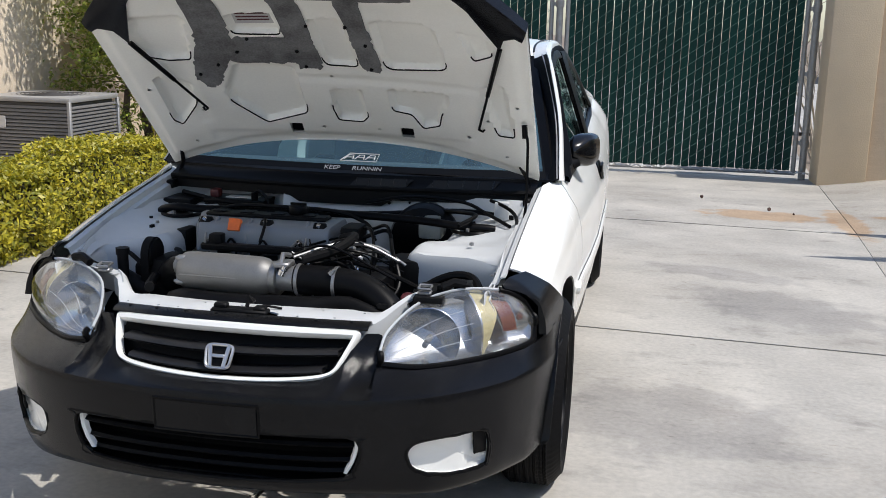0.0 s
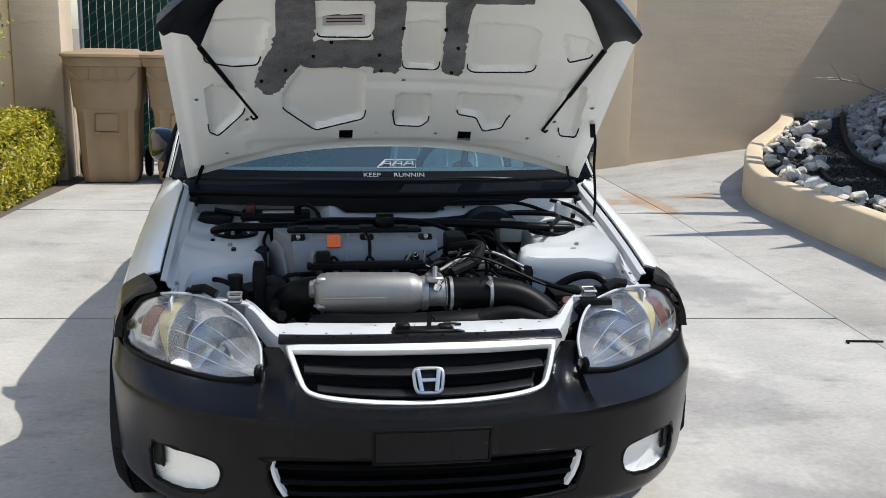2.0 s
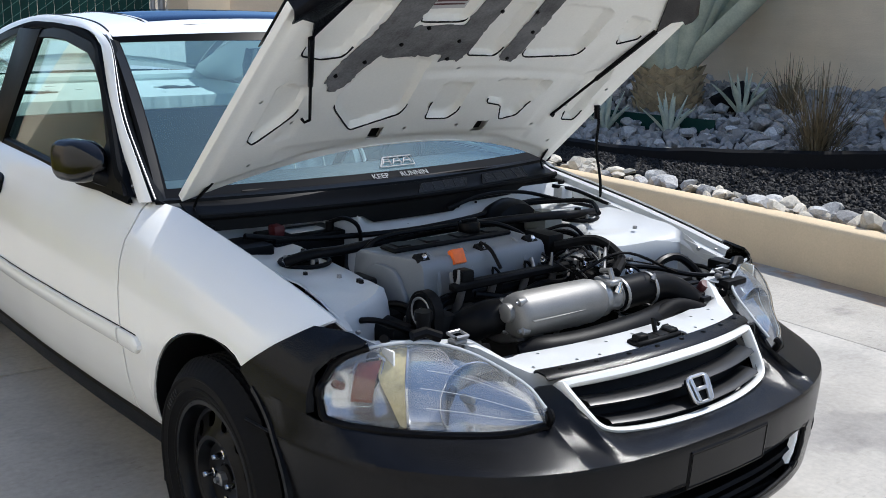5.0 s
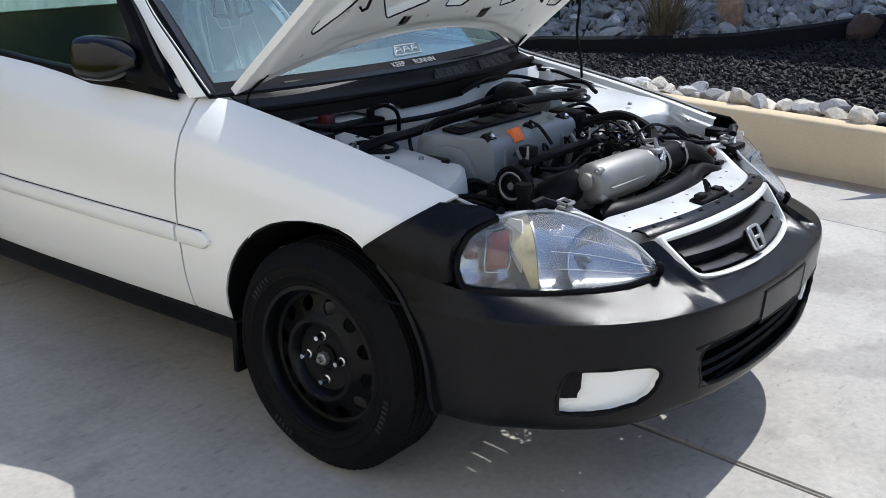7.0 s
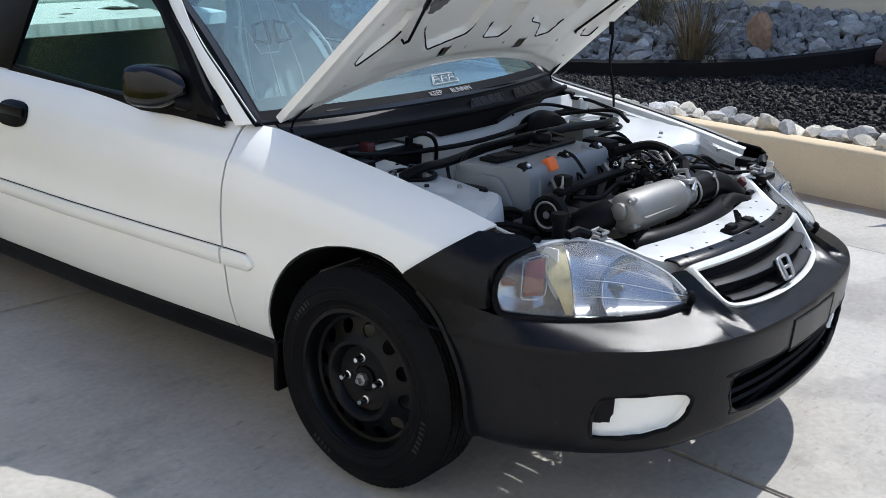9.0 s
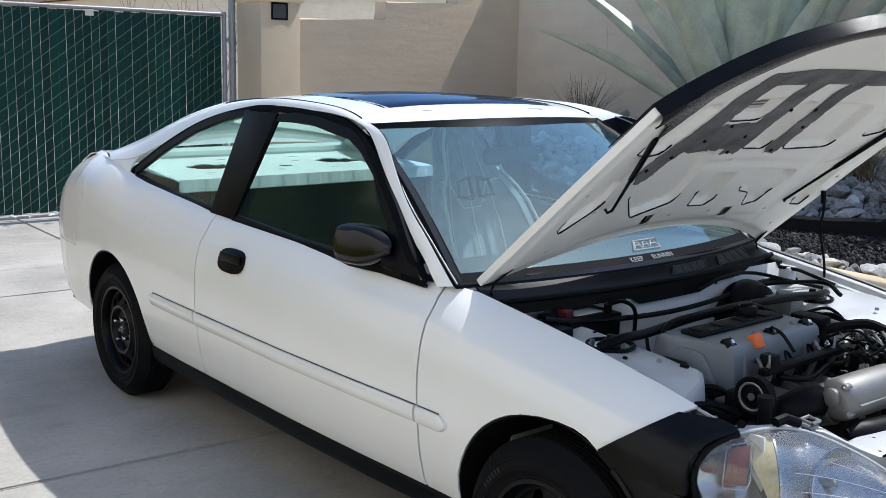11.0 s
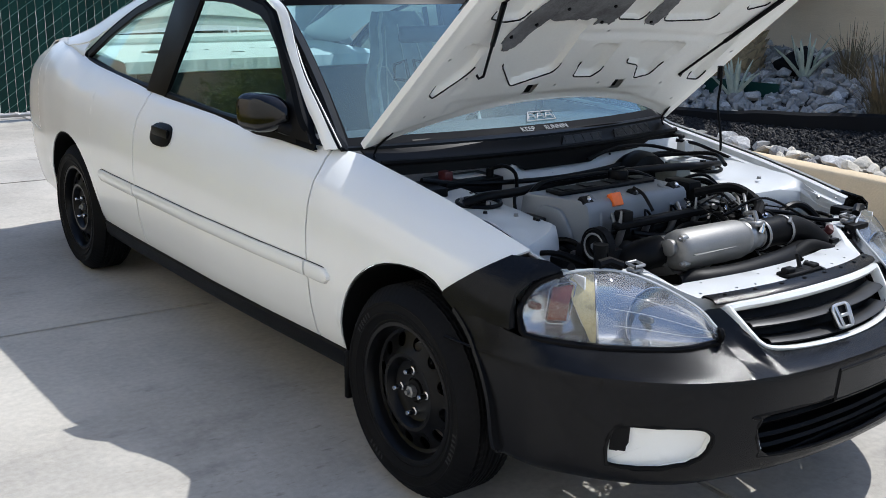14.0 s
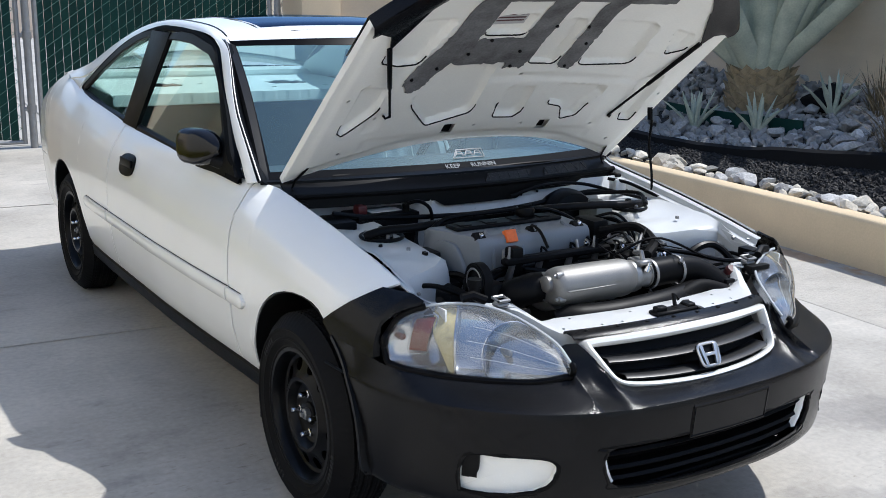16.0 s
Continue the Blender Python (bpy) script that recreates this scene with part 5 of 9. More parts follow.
# dark band round the screen
edge = [screen(0, k) for k in range(25)] + [screen(f, 24) for f in np.linspace(0.05, 0.95, 14)] + [screen(1, k) for k in range(24, -1, -1)] + [screen(f, 0) for f in np.linspace(0.95, 0.0, 15)]
bm = bmesh.new()
rows = []
mid = sum(edge) / len(edge)
for p in edge:
    d = mid - p
    d = d / np.linalg.norm(d)
    w = 0.026
    rows.append([p - d * 0.014 + np.array((0, -0.001, 0.004)), p - d * 0.006 + np.array((0, -0.005, 0.010)), p + d * 0.004 + np.array((0, -0.004, 0.007)), p + d * w + np.array((0, -0.002, 0.003))])
add_grid(bm, rows)
part("windscreen_seal", bm, M_TRIM, car, thick=0.003)

# rear window
rows = []
for f in np.linspace(0, 1, 10):
    row = []
    for u in np.linspace(-1, 1, 17):
        a = np.array((u * 0.53, 2.09 + 0.03 * (1 - u * u), 1.304 + 0.022 * (1 - u * u)))
        b = np.array((u * 0.585, 2.90 + 0.05 * (1 - u * u), 1.05 + 0.01 * (1 - u * u)))
        row.append(a + (b - a) * f + np.array((0, 0.3, 0.9)) * 0.03 * math.sin(math.pi * f))
    rows.append(row)
rw = part("rear_window", sheet(rows), G_REAR, car)
rw.visible_shadow = False


def glass_x(z):
    return 0.742 - (z - 0.88) * 0.325


WIN = [(0.535, 0.872), (0.62, 0.925), (0.74, 1.035), (0.832, 1.108), (0.93, 1.186), (1.048, 1.250), (1.16, 1.281), (1.35, 1.297), (1.55, 1.301), (1.715, 1.296), (1.95, 1.258), (2.154, 1.204), (2.38, 1.112), (2.55, 1.024), (2.64, 0.975), (2.60, 0.955), (2.30, 0.930), (1.95, 0.912), (1.60, 0.900), (1.2, 0.885), (0.85, 0.879)]


def front_edge(y):
    """1 along the slanting front edge of the door window."""
    return smooth(0.52, 0.60, y) * (1 - smooth(0.92, 1.05, y))


def window_pane(name, outline, side, mat, parent, seal=0.009, label=""):
    c = np.mean(np.array(outline), axis=0)
    bm = bmesh.new()
    vs = [bm.verts.new((side * (glass_x(z) - 0.010), y, z)) for y, z in outline]
    bm.faces.new(vs)
    bmesh.ops.triangulate(bm, faces=bm.faces)
    ob = part(name, bm, mat, parent, label, thick=0.003)
    ob.visible_shadow = False
    bm = bmesh.new()
    n = len(outline)
    rows = []
    for k in range(n + 1):
        y, z = outline[k % n]
        py, pz = outline[(k - 1) % n]
        ny, nz = outline[(k + 1) % n]
        d = np.array((ny - py, nz - pz))
        d = d / np.linalg.norm(d)
        o = np.array((-d[1], d[0]))
        if np.dot(o, c - np.array((y, z))) < 0:
            o = -o
        ring = []
        for w, h in ((-0.026, -0.004), (-0.024, 0.008), (0.004, 0.010), (seal, 0.004), (seal, -0.006)):
            yy, zz = y + o[0] * w, z + o[1] * w
            ring.append((side * (glass_x(zz) + h), yy, zz))
        rows.append(ring)
    add_grid(bm, rows)
    part("window_seal", bm, M_TRIM, ob, thick=0.002)
    return ob


for side in (-1, 1):
    front = [(0.66, 0.885), (0.79, 1.03), (0.90, 1.138), (1.00, 1.202), (1.08, 1.236), (1.30, 1.266), (1.44, 1.270), (1.555, 1.264), (1.61, 1.09), (1.660, 0.912), (1.2, 0.891), (0.9, 0.887)]
    window_pane("door_window", front, side, G_SIDE, car)
    quarter = [(1.765, 1.274), (1.95, 1.242), (2.137, 1.188), (2.35, 1.098), (2.50, 1.022), (2.565, 0.986), (2.54, 0.970), (2.21, 0.936), (1.82, 0.917), (1.79, 1.09)]
    window_pane("quarter_window", quarter, side, G_SIDE, car)
    # black pillar between the panes and outer frame
    bm = bmesh.new()
    pil = [(1.545, 1.286), (1.775, 1.286), (1.802, 1.09), (1.832, 0.908), (1.648, 0.903), (1.60, 1.09)]
    add_prism(bm, [(side * (glass_x(z) + 0.002), y, z) for y, z in pil], (side * 0.012, 0, 0), 0.003)
    part("door_pillar", bm, M_TRIM, car)
    bm = bmesh.new()
    rows = []
    c = np.array((1.5, 1.08))
    fine = spline([(p[0], p[1], 0) for p in WIN + [WIN[0]]], 110)
    for k in range(len(fine)):
        y, z = fine[k][:2]
        fe = front_edge(y) * smooth(0.884, 0.93, z)
        a, b = fine[max(k - 1, 0)][:2], fine[min(k + 1, len(fine) - 1)][:2]
        d = b - a
        d = d / (np.linalg.norm(d) + 1e-9)
        o = np.array((d[1], -d[0]))
        if np.dot(o, c - np.array((y, z))) < 0:
            o = -o
        rows.append([(side * (glass_x(z + o[1] * w) + h), y + o[0] * w, z + o[1] * w) for w, h in ((-0.012 - 0.020 * fe, -0.004), (-0.010 - 0.020 * fe, 0.005 + 0.024 * fe), (-0.003, 0.007 + 0.020 * fe), (0.009, 0.004), (0.011, -0.01))])
    add_grid(bm, rows)
    part("window_surround", bm, M_BAND, car, thick=0.002)
    # mirror sail and mirror
    bm = bmesh.new()
    add_prism(bm, [(side * (glass_x(z) + 0.004), y, z) for y, z in ((0.545, 0.882), (0.80, 0.887), (0.735, 1.03))], (side * 0.014, 0, 0), 0.003)
    sail = part("mirror_sail", bm, M_PLASTIC, car)
    rows = []
    for k in range(13):
        f = k / 12
        y = lerp(0.695, 0.845, f)
        r = (1 - (1 - f) ** 5) ** 0.5 if f < 0.95 else 0.94
        r = max(r, 0.25)
        taper = lerp(0.72, 1.0, smooth(0, 0.6, f))
        ring = []
        for j in range(32):
            a = 2 * math.pi * j / 32
            c, s = math.cos(a), math.sin(a)
            q = (abs(c) ** 3.4 + abs(s) ** 3.4) ** (-1 / 3.4)
            ring.append((side * (0.760 + 0.032 * f + 0.050 * c * q * r * taper), y + 0.018 * c * q * r, 0.946 + 0.060 * s * q * r * taper))
        rows.append(ring)
    bm = sheet(rows, True)
    bm.faces.new(list(bm.verts)[:32])
    bm.faces.new(list(bm.verts)[-32:])
    mirror = part("door_mirror", bm, M_GLOSS, car, "gloss black door mirror housing", angle=70)
    bm = bmesh.new()
    add_prism(bm, [(side * (0.780 + 0.038 * math.cos(a)), 0.847 + 0.014 * math.cos(a), 0.946 + 0.050 * math.sin(a)) for a in np.linspace(0, 2 * math.pi, 25)[:-1]], (0, 0.004, 0))
    part("mirror_glass", bm, M_CHROME, mirror)
    bm = bmesh.new()
    add_tube(bm, [(side * 0.722, 0.675, 0.905), (side * 0.740, 0.69, 0.906), (side * 0.758, 0.72, 0.912)], [0.034, 0.028, 0.026], 10, True, 0.7)
    part("mirror_arm", bm, M_PLASTIC, mirror)
    # door handle: dark cup with a flap
    bm = bmesh.new()
    hx = side_x(1.52, 0.785)
    pts = []
    for a in np.linspace(0, 2 * math.pi, 29)[:-1]:
        c, s = math.cos(a), math.sin(a)
        q = (abs(c) ** 3 + abs(s) ** 3) ** (-1 / 3)
        y, z = 1.525 + 0.088 * c * q, 0.782 + 0.040 * s * q
        pts.append((side * (side_x(y, z) + 0.001), y, z))
    add_prism(bm, pts, (side * 0.007, 0, 0), 0.002)
    handle = part("door_handle", bm, M_TRIM, car, "black flap door handle")
    bm = bmesh.new()
    add_box(bm, (-0.006, -0.070, -0.011), (0.006, 0.070, 0.022), 0.005, 2, Matrix.Translation((side * (hx + 0.010), 1.52, 0.787)))
    part("handle_flap", bm, M_PLASTIC, handle)

# ---------- wheels ----------


def wheel(x, y, side):
    w = thing("wheel", "", "")
    w.parent = car
    for k in ("label", "category"):
        if k in w:
            del w[k]
    turn = Euler((0, side * math.pi / 2, 0)).to_matrix().to_4x4()
    R, r, h = 0.292, 0.186, 0.088
    bm = bmesh.new()
    prof = [(r - 0.004, -h + 0.030), (r, -h + 0.012), (r + 0.012, -h + 0.004), (r + 0.016, -h + 0.005), (r + 0.030, -h - 0.002), (r + 0.033, -h - 0.0055), (r + 0.037, -h - 0.0055), (r + 0.040, -h - 0.003), (r + 0.058, -h - 0.005), (r + 0.062, -h - 0.008), (r + 0.066, -h - 0.008), (r + 0.070, -h - 0.003), (R - 0.012, -h + 0.016), (R - 0.004, -h + 0.028)]
    tread = []
    for k in range(9):
        z = lerp(-h + 0.030, h - 0.030, k / 8)
        tread.append((R, z))
        if k < 8:
            zz = lerp(-h + 0.030, h - 0.030, (k + 0.5) / 8)
            tread += [(R, zz - 0.004), (R - (0.007 if k % 2 else 0.002), zz - 0.002), (R - (0.007 if k % 2 else 0.002), zz + 0.002), (R, zz + 0.004)]
    prof += tread + [(a, -b) for a, b in prof[::-1]]
    add_lathe(bm, prof, 240)
    for v in bm.verts:
        q = math.atan2(v.co.y, v.co.x)
        rad = math.hypot(v.co.x, v.co.y)
        if rad > R - 0.0125 and h - 0.062 < abs(v.co.z) < h - 0.010:
            k = 1 - 0.009 * (int(round(q * 240 / (2 * math.pi))) % 3 == 0)
            v.co.x *= k
            v.co.y *= k
        if v.co.z > 0 and abs(rad - (r + 0.05)) < 0.004:
            v.co.z += 0.0015
    bmesh.ops.transform(bm, matrix=turn, verts=bm.verts)
    tyre = part("tyre", bm, M_RUBBER, w, angle=30)
    # raised marks on the sidewall
    for a0, n in ((1.1, 6), (2.9, 5), (4.6, 7)):
        for k in range(n):
            a = a0 + k * 0.062
            bm = bmesh.new()
            rows = [[((r + 0.043 + q * 0.014) * math.cos(a + w), (r + 0.043 + q * 0.014) * math.sin(a + w), h + 0.0045) for q in (0, 1)] for w in (0.0, 0.012, 0.024)]
            add_grid(bm, rows)
            bmesh.ops.transform(bm, matrix=turn, verts=bm.verts)
            part("sidewall_mark", bm, M_MARK, tyre, thick=0.003)
    bm = bmesh.new()
    prof = [(r + 0.008, h - 0.016), (r + 0.006, h - 0.008), (r - 0.002, h - 0.008), (r - 0.008, h - 0.018), (r - 0.010, h - 0.030), (r - 0.014, h - 0.042), (r - 0.024, h - 0.046), (r - 0.036, h - 0.042), (0.122, h - 0.032), (0.112, h - 0.022), (0.106, h - 0.018), (0.098, h - 0.019), (0.092, h - 0.026), (0.086, h - 0.042), (0.078, h - 0.046), (0.05, h - 0.046), (0.036, h - 0.046), (0.034, h - 0.050), (0.0, h - 0.052)]
    add_lathe(bm, prof, 64)
    bmesh.ops.transform(bm, matrix=turn, verts=bm.verts)
    rim = part("rim", bm, M_STEEL, w, "black painted steel rim", thick=0.004)
    cuts = []
    for k in range(12):
        a = 2 * math.pi * (k + 0.5) / 12
        c = bmesh.new()
        add_lathe(c, [(0.0, h - 0.10), (0.0165, h - 0.10), (0.0165, h), (0.0, h)], 16, turn @ Matrix.Translation((0.141 * math.cos(a), 0.143 * math.sin(a), 0)) @ Matrix.Diagonal((1.15, 1.15, 1, 1)))
        bmesh.ops.remove_doubles(c, verts=c.verts, dist=1e-5)
        cuts.append(c)
    carve(rim, cuts)
    for k in range(4):
        a = 2 * math.pi * k / 4 + 0.5
        bm = bmesh.new()
        add_lathe(bm, [(0.0, h - 0.050), (0.013, h - 0.050), (0.012, h - 0.036), (0.0085, h - 0.034), (0.008, h - 0.016), (0.006, h - 0.012), (0.0, h - 0.012)], 10, turn @ Matrix.Translation((0.057 * math.cos(a), 0.057 * math.sin(a), 0)))
        part("lug_nut", bm, M_CHROME, rim)
    bm = bmesh.new()
    add_lathe(bm, [(0.031, h - 0.052), (0.030, h - 0.040), (0.025, h - 0.038), (0.0, h - 0.038)], 24, turn)
    hub = part("hub", bm, M_DARK, rim, "dark hub with bare axle nut")
    bm = bmesh.new()
    add_lathe(bm, [(0.017, h - 0.040), (0.017, h - 0.024), (0.013, h - 0.021), (0.008, h - 0.021), (0.007, h - 0.012), (0.0, h - 0.012)], 6, turn)
    part("axle_nut", bm, M_GREYMETAL, hub)
    bm = bmesh.new()
    add_lathe(bm, [(0.03, -0.03), (0.125, -0.03), (0.125, -0.01), (0.03, -0.01)], 40, turn)
    part("brake_disc", bm, M_GREYMETAL, w)
    w.location = (x, y, 0.292)
    w.rotation_euler = (0.4 + y, 0, 0)
    return w


M_MARK = material("worn_sidewall_mark", (0.018, 0.018, 0.018), 0.8, var=0.3, scale=60)
wl = wheel(-0.718, FRONT_Y, -1)
wr = wheel(0.718, FRONT_Y, 1)
for src, x in ((wl, -0.718), (wr, 0.718)):
    copy_thing(src, pose(x, REAR_Y, 0.292, 60, 0, 0)).parent = car

# ---------- front cover, lamps and grille ----------
CREST = spline([(0.0, -0.845), (0.20, -0.835), (0.38, -0.800), (0.54, -0.725), (0.663, -0.605), (0.740, -0.47), (0.780, -0.33), (0.793, -0.22), (0.797, -0.158)], 150)
CREST = np.vstack([CREST[:0:-1] * (-1, 1), CREST])
CN = []
for k in range(len(CREST)):
    d = CREST[min(k + 1, len(CREST) - 1)] - CREST[max(k - 1, 0)]
    d = d / np.linalg.norm(d)
    CN.append(np.array((-d[1], d[0])))  # inward
CREST_Z = 0.505


def front_skin(k, z):
    """The front cover's face up to its crest: k along the crest, z up."""
    x, y = CREST[k]
    side = smooth(0.70, 0.80, abs(x))
    d = table(z, (0.17, 0.20, 0.235, 0.28, 0.34, 0.41, 0.46, 0.494, 0.510, 0.530), (0.085, 0.050, 0.030, 0.020, 0.012, 0.006, 0.002, 0.0, 0.003, 0.02))
    d = lerp(d, d * 0.35, side)
    n = CN[k]
    return (x + n[0] * d, y + n[1] * d, z)


# inner edge of the cover's top: round the grille, up between grille and lamp, under the lamp
EDGE = [(0.0, (0.0, -0.770, 0.516)), (0.10, (0.15, -0.760, 0.518)), (0.168, (0.245, -0.732, 0.524)), (0.190, (0.283, -0.708, 0.542)), (0.206, (0.315, -0.674, 0.588)), (0.220, (0.342, -0.646, 0.626)),
        (0.240, (0.378, -0.624, 0.622)), (0.252, (0.386, -0.644, 0.600)), (0.264, (0.385, -0.692, 0.551)), (0.300, (0.47, -0.660, 0.541)), (0.375, (0.56, -0.590, 0.538)), (0.50, (0.65, -0.507, 0.541)),
        (0.60, (0.714, -0.434, 0.548)), (0.67, (0.744, -0.382, 0.560))]
for u, y in ((0.75, -0.30), (0.875, -0.22), (1.0, -0.158)):
    EDGE.append((u, (side_x(y, 0.585) + 0.005, y, 0.585)))
EU = [e[0] for e in EDGE]


def cover_edge(k):
    h = (len(CREST) - 1) / 2
    u = abs(k - h) / h
    p = [table(u, EU, [e[1][i] for e in EDGE]) for i in range(3)]
    return (p[0] * (1 if k > h else -1), p[1], p[2])


zs = [0.20, 0.205, 0.215, 0.235, 0.258, 0.28, 0.31, 0.34, 0.37, 0.40, 0.43, 0.46, 0.476, 0.490, 0.499, 0.505]
rows = []
for k in range(len(CREST)):
    x, y = CREST[k]
    low = 0.262 - 0.018 * smooth(0.35, 0.6, abs(x)) + 0.02 * smooth(0.74, 0.80, abs(x))
    row = []
    for j, z in enumerate(zs):
        p = front_skin(k, z)
        if j < 5:
            q = front_skin(k, low)
            z = low + (0.0, 0.0, 0.001, 0.006, 0.016)[j]
            r = front_skin(k, z)
            o = (0.05, 0.02, 0.008, 0.002, 0.0)[j]
            p = (r[0] + CN[k][0] * o, r[1] + CN[k][1] * o, z)
        row.append(p)
    p0, p2 = np.array(row[-1]), np.array(cover_edge(k))
    pc = np.array((p0[0] + CN[k][0] * 0.010, p0[1] + CN[k][1] * 0.010, CREST_Z + 0.007))
    pc = pc + (p2 - pc) * 0.30
    g = smooth(0.56, 0.61, p2[2])
    pc = pc * (1 - g) + np.array((*(p0[:2] + (p2[:2] - p0[:2]) * 0.85), CREST_Z + 0.022)) * g
    for w in (0.08, 0.17, 0.28, 0.40, 0.52, 0.64, 0.76, 0.88, 1.0):
        row.append(tuple(p0 * (1 - w) ** 2 + pc * 2 * w * (1 - w) + p2 * w * w))
    out = []
    for p in row:
        if y > -0.36:
            lim = -math.sqrt(max(0.0, ARCH_R ** 2 - (p[2] - HUB_Z) ** 2))
            if p[2] < 0.30:
                lim = -ARCH_R - (0.30 - p[2]) * 0.3
            f = smooth(-0.36, -0.158, y)
            p = (p[0], min(lerp(p[1], lim, f), lim), p[2])
        out.append(p)
    rows.append(out)
bumper = part("bumper_cover", sheet(rows), M_VINYL, car, "black vinyl cover over the front bumper", thick=0.012)
bm = bmesh.new()
seam = [(front_skin(k, 0.4985), CN[k]) for k in range(len(CREST)) if CREST[k][1] < -0.40]
add_tube(bm, [(p[0] - n[0] * 0.0005, p[1] - n[1] * 0.0005, p[2]) for p, n in seam], 0.0026, 6)
part("seam", bm, M_TRIM, bumper, "sewn seam along the crest")



def skin_y(x, z):
    """Depth of the front cover at x, z."""
    best = min(range(len(CREST)), key=lambda k: abs(front_skin(k, z)[0] - x) + (0 if CREST[k][1] < -0.3 else 9))
    return front_skin(best, z)[1]


FOG_HALF = spline([(0.650, 0.292), (0.656, 0.34), (0.650, 0.386), (0.630, 0.398), (0.577, 0.400), (0.51, 0.398), (0.480, 0.383), (0.474, 0.355), (0.490, 0.318), (0.535, 0.297), (0.591, 0.288), (0.635, 0.286), (0.650, 0.292)], 41)[:-1]
FOG = {s: [(s * float(x), float(z)) for x, z in FOG_HALF] for s in (-1, 1)}
INTAKE = [(-0.365, 0.405), (-0.33, 0.418), (0.33, 0.418), (0.365, 0.405), (0.372, 0.375), (0.355, 0.325), (0.32, 0.300), (0.0, 0.287), (-0.32, 0.300), (-0.355, 0.325), (-0.372, 0.375)]
cuts = []
for ol in (FOG[-1], FOG[1], INTAKE):
    c = bmesh.new()
    add_prism(c, [(x, -1.0, z) for x, z in ol], (0, 0.52, 0))
    cuts.append(c)
carve(bumper, cuts)
for ol, nm in ((FOG[-1], "fog_rim"), (FOG[1], "fog_rim"), (spline([(x, 0, z) for x, z in INTAKE + INTAKE[:1]], 60)[:, (0, 2)], "intake_rim")):
    bm = bmesh.new()
    pts = [(x, skin_y(x, z) - 0.001, z) for x, z in ol]
    add_tube(bm, pts + pts[:1], 0.0065, 8, False)
    part(nm, bm, M_TRIM, bumper)
for s in (-1, 1):
    ol = FOG[s]
    rows = [[(x, skin_y(x, z) + o, z) for x, z in ol + ol[:1]] for o in (0.004, 0.012, 0.018)]
    bm = sheet(rows)
    bm.verts.ensure_lookup_table()
    back = [(x, skin_y(x, z) + 0.018, z) for x, z in ol]
    c = np.mean(np.array(back), axis=0)
    cv = bm.verts.new(c + np.array((0, -0.004, 0)))
    last = [bm.verts.new(p) for p in back]
    for k in range(len(last)):
        bm.faces.new((last[k], last[(k + 1) % len(last)], cv))
    pocket = part("fog_pocket", bm, M_PAINT, bumper, "white bumper showing in the fog lamp cut-out", thick=0.003)
    bm = bmesh.new()
    xx = s * 0.630
    yy = skin_y(xx, 0.35)
    add_grid(bm, [[(s * x, skin_y(s * x, z) + 0.009, z) for x in np.linspace(0.620, 0.645, 6)] for z in np.linspace(0.328, 0.390, 6)])
    part("fog_bracket", bm, M_DARK, pocket, thick=0.006)
# lower intake: dark duct and slats
bm = bmesh.new()
add_box(bm, (-0.40, -0.70, 0.27), (0.40, -0.60, 0.44), 0.01)
add_box(bm, (-0.30, -0.785, 0.266), (0.30, -0.69, 0.282), 0.004)
add_box(bm, (-0.41, -0.735, 0.264), (0.41, -0.69, 0.284), 0.004)
part("intake_duct", bm, M_DARK, bumper)
for z in (0.385, 0.345, 0.315):
    rows = []
    for x in np.linspace(-0.355, 0.355, 24):
        y = skin_y(x, z) + 0.022
        rows.append([(x, y, z - 0.006), (x, y - 0.006, z), (x, y, z + 0.007), (x, y + 0.035, z + 0.004), (x, y + 0.035, z - 0.004)])
    bm = sheet(rows, True)
    part("intake_slat", bm, M_PLASTIC, bumper)
for s in (-1, 1):
    rows = []
    for f in np.linspace(0, 1, 8):
        z = lerp(0.312, 0.405, f)
        xo = 0.366 - 0.03 * (1 - f) ** 2
        rows.append([(s * xo, skin_y(s * xo, z) + 0.01, z), (s * (xo - 0.008), skin_y(s * xo, z) + 0.012, z), (s * (xo - 0.013), skin_y(s * xo, z) + 0.022, z)])
    part("intake_return", sheet(rows), M_PAINT, bumper, "white bumper edge inside the intake", thick=0.004)
# blank plate panel
bm = bmesh.new()
rows = []
for x in np.linspace(-0.128, 0.128, 8):
    rows.append([(x, skin_y(x, z) - 0.004, z) for z in (0.412, 0.44, 0.47, 0.484)])
add_grid(bm, rows)
plate = part("plate_panel", bm, M_VINYL, bumper, "blank black number plate panel", thick=0.008)
bm = bmesh.new()
ol = [(-0.133, 0.488), (0.133, 0.488), (0.133, 0.408), (-0.133, 0.408)]
pts = []
for k in range(4):
    a, b = ol[k], ol[(k + 1) % 4]
    for f in np.linspace(0, 1, 7)[:-1]:
        x, z = lerp(a[0], b[0], f), lerp(a[1], b[1], f)
        pts.append((x, skin_y(x, z) - 0.004, z))
add_tube(bm, pts + pts[:1], 0.005, 6, False)
part("piping", bm, M_TRIM, plate)
# seam along the crest
bm = bmesh.new()
pts = []
for k in range(4, len(CREST) - 4):
    p = front_skin(k, 0.5062)
    n = CN[k]
    pts.append((p[0] - n[0] * 0.002, p[1] - n[1] * 0.002, p[2]))
add_tube(bm, pts, 0.0035, 6)
part("seam", bm, M_TRIM, bumper)

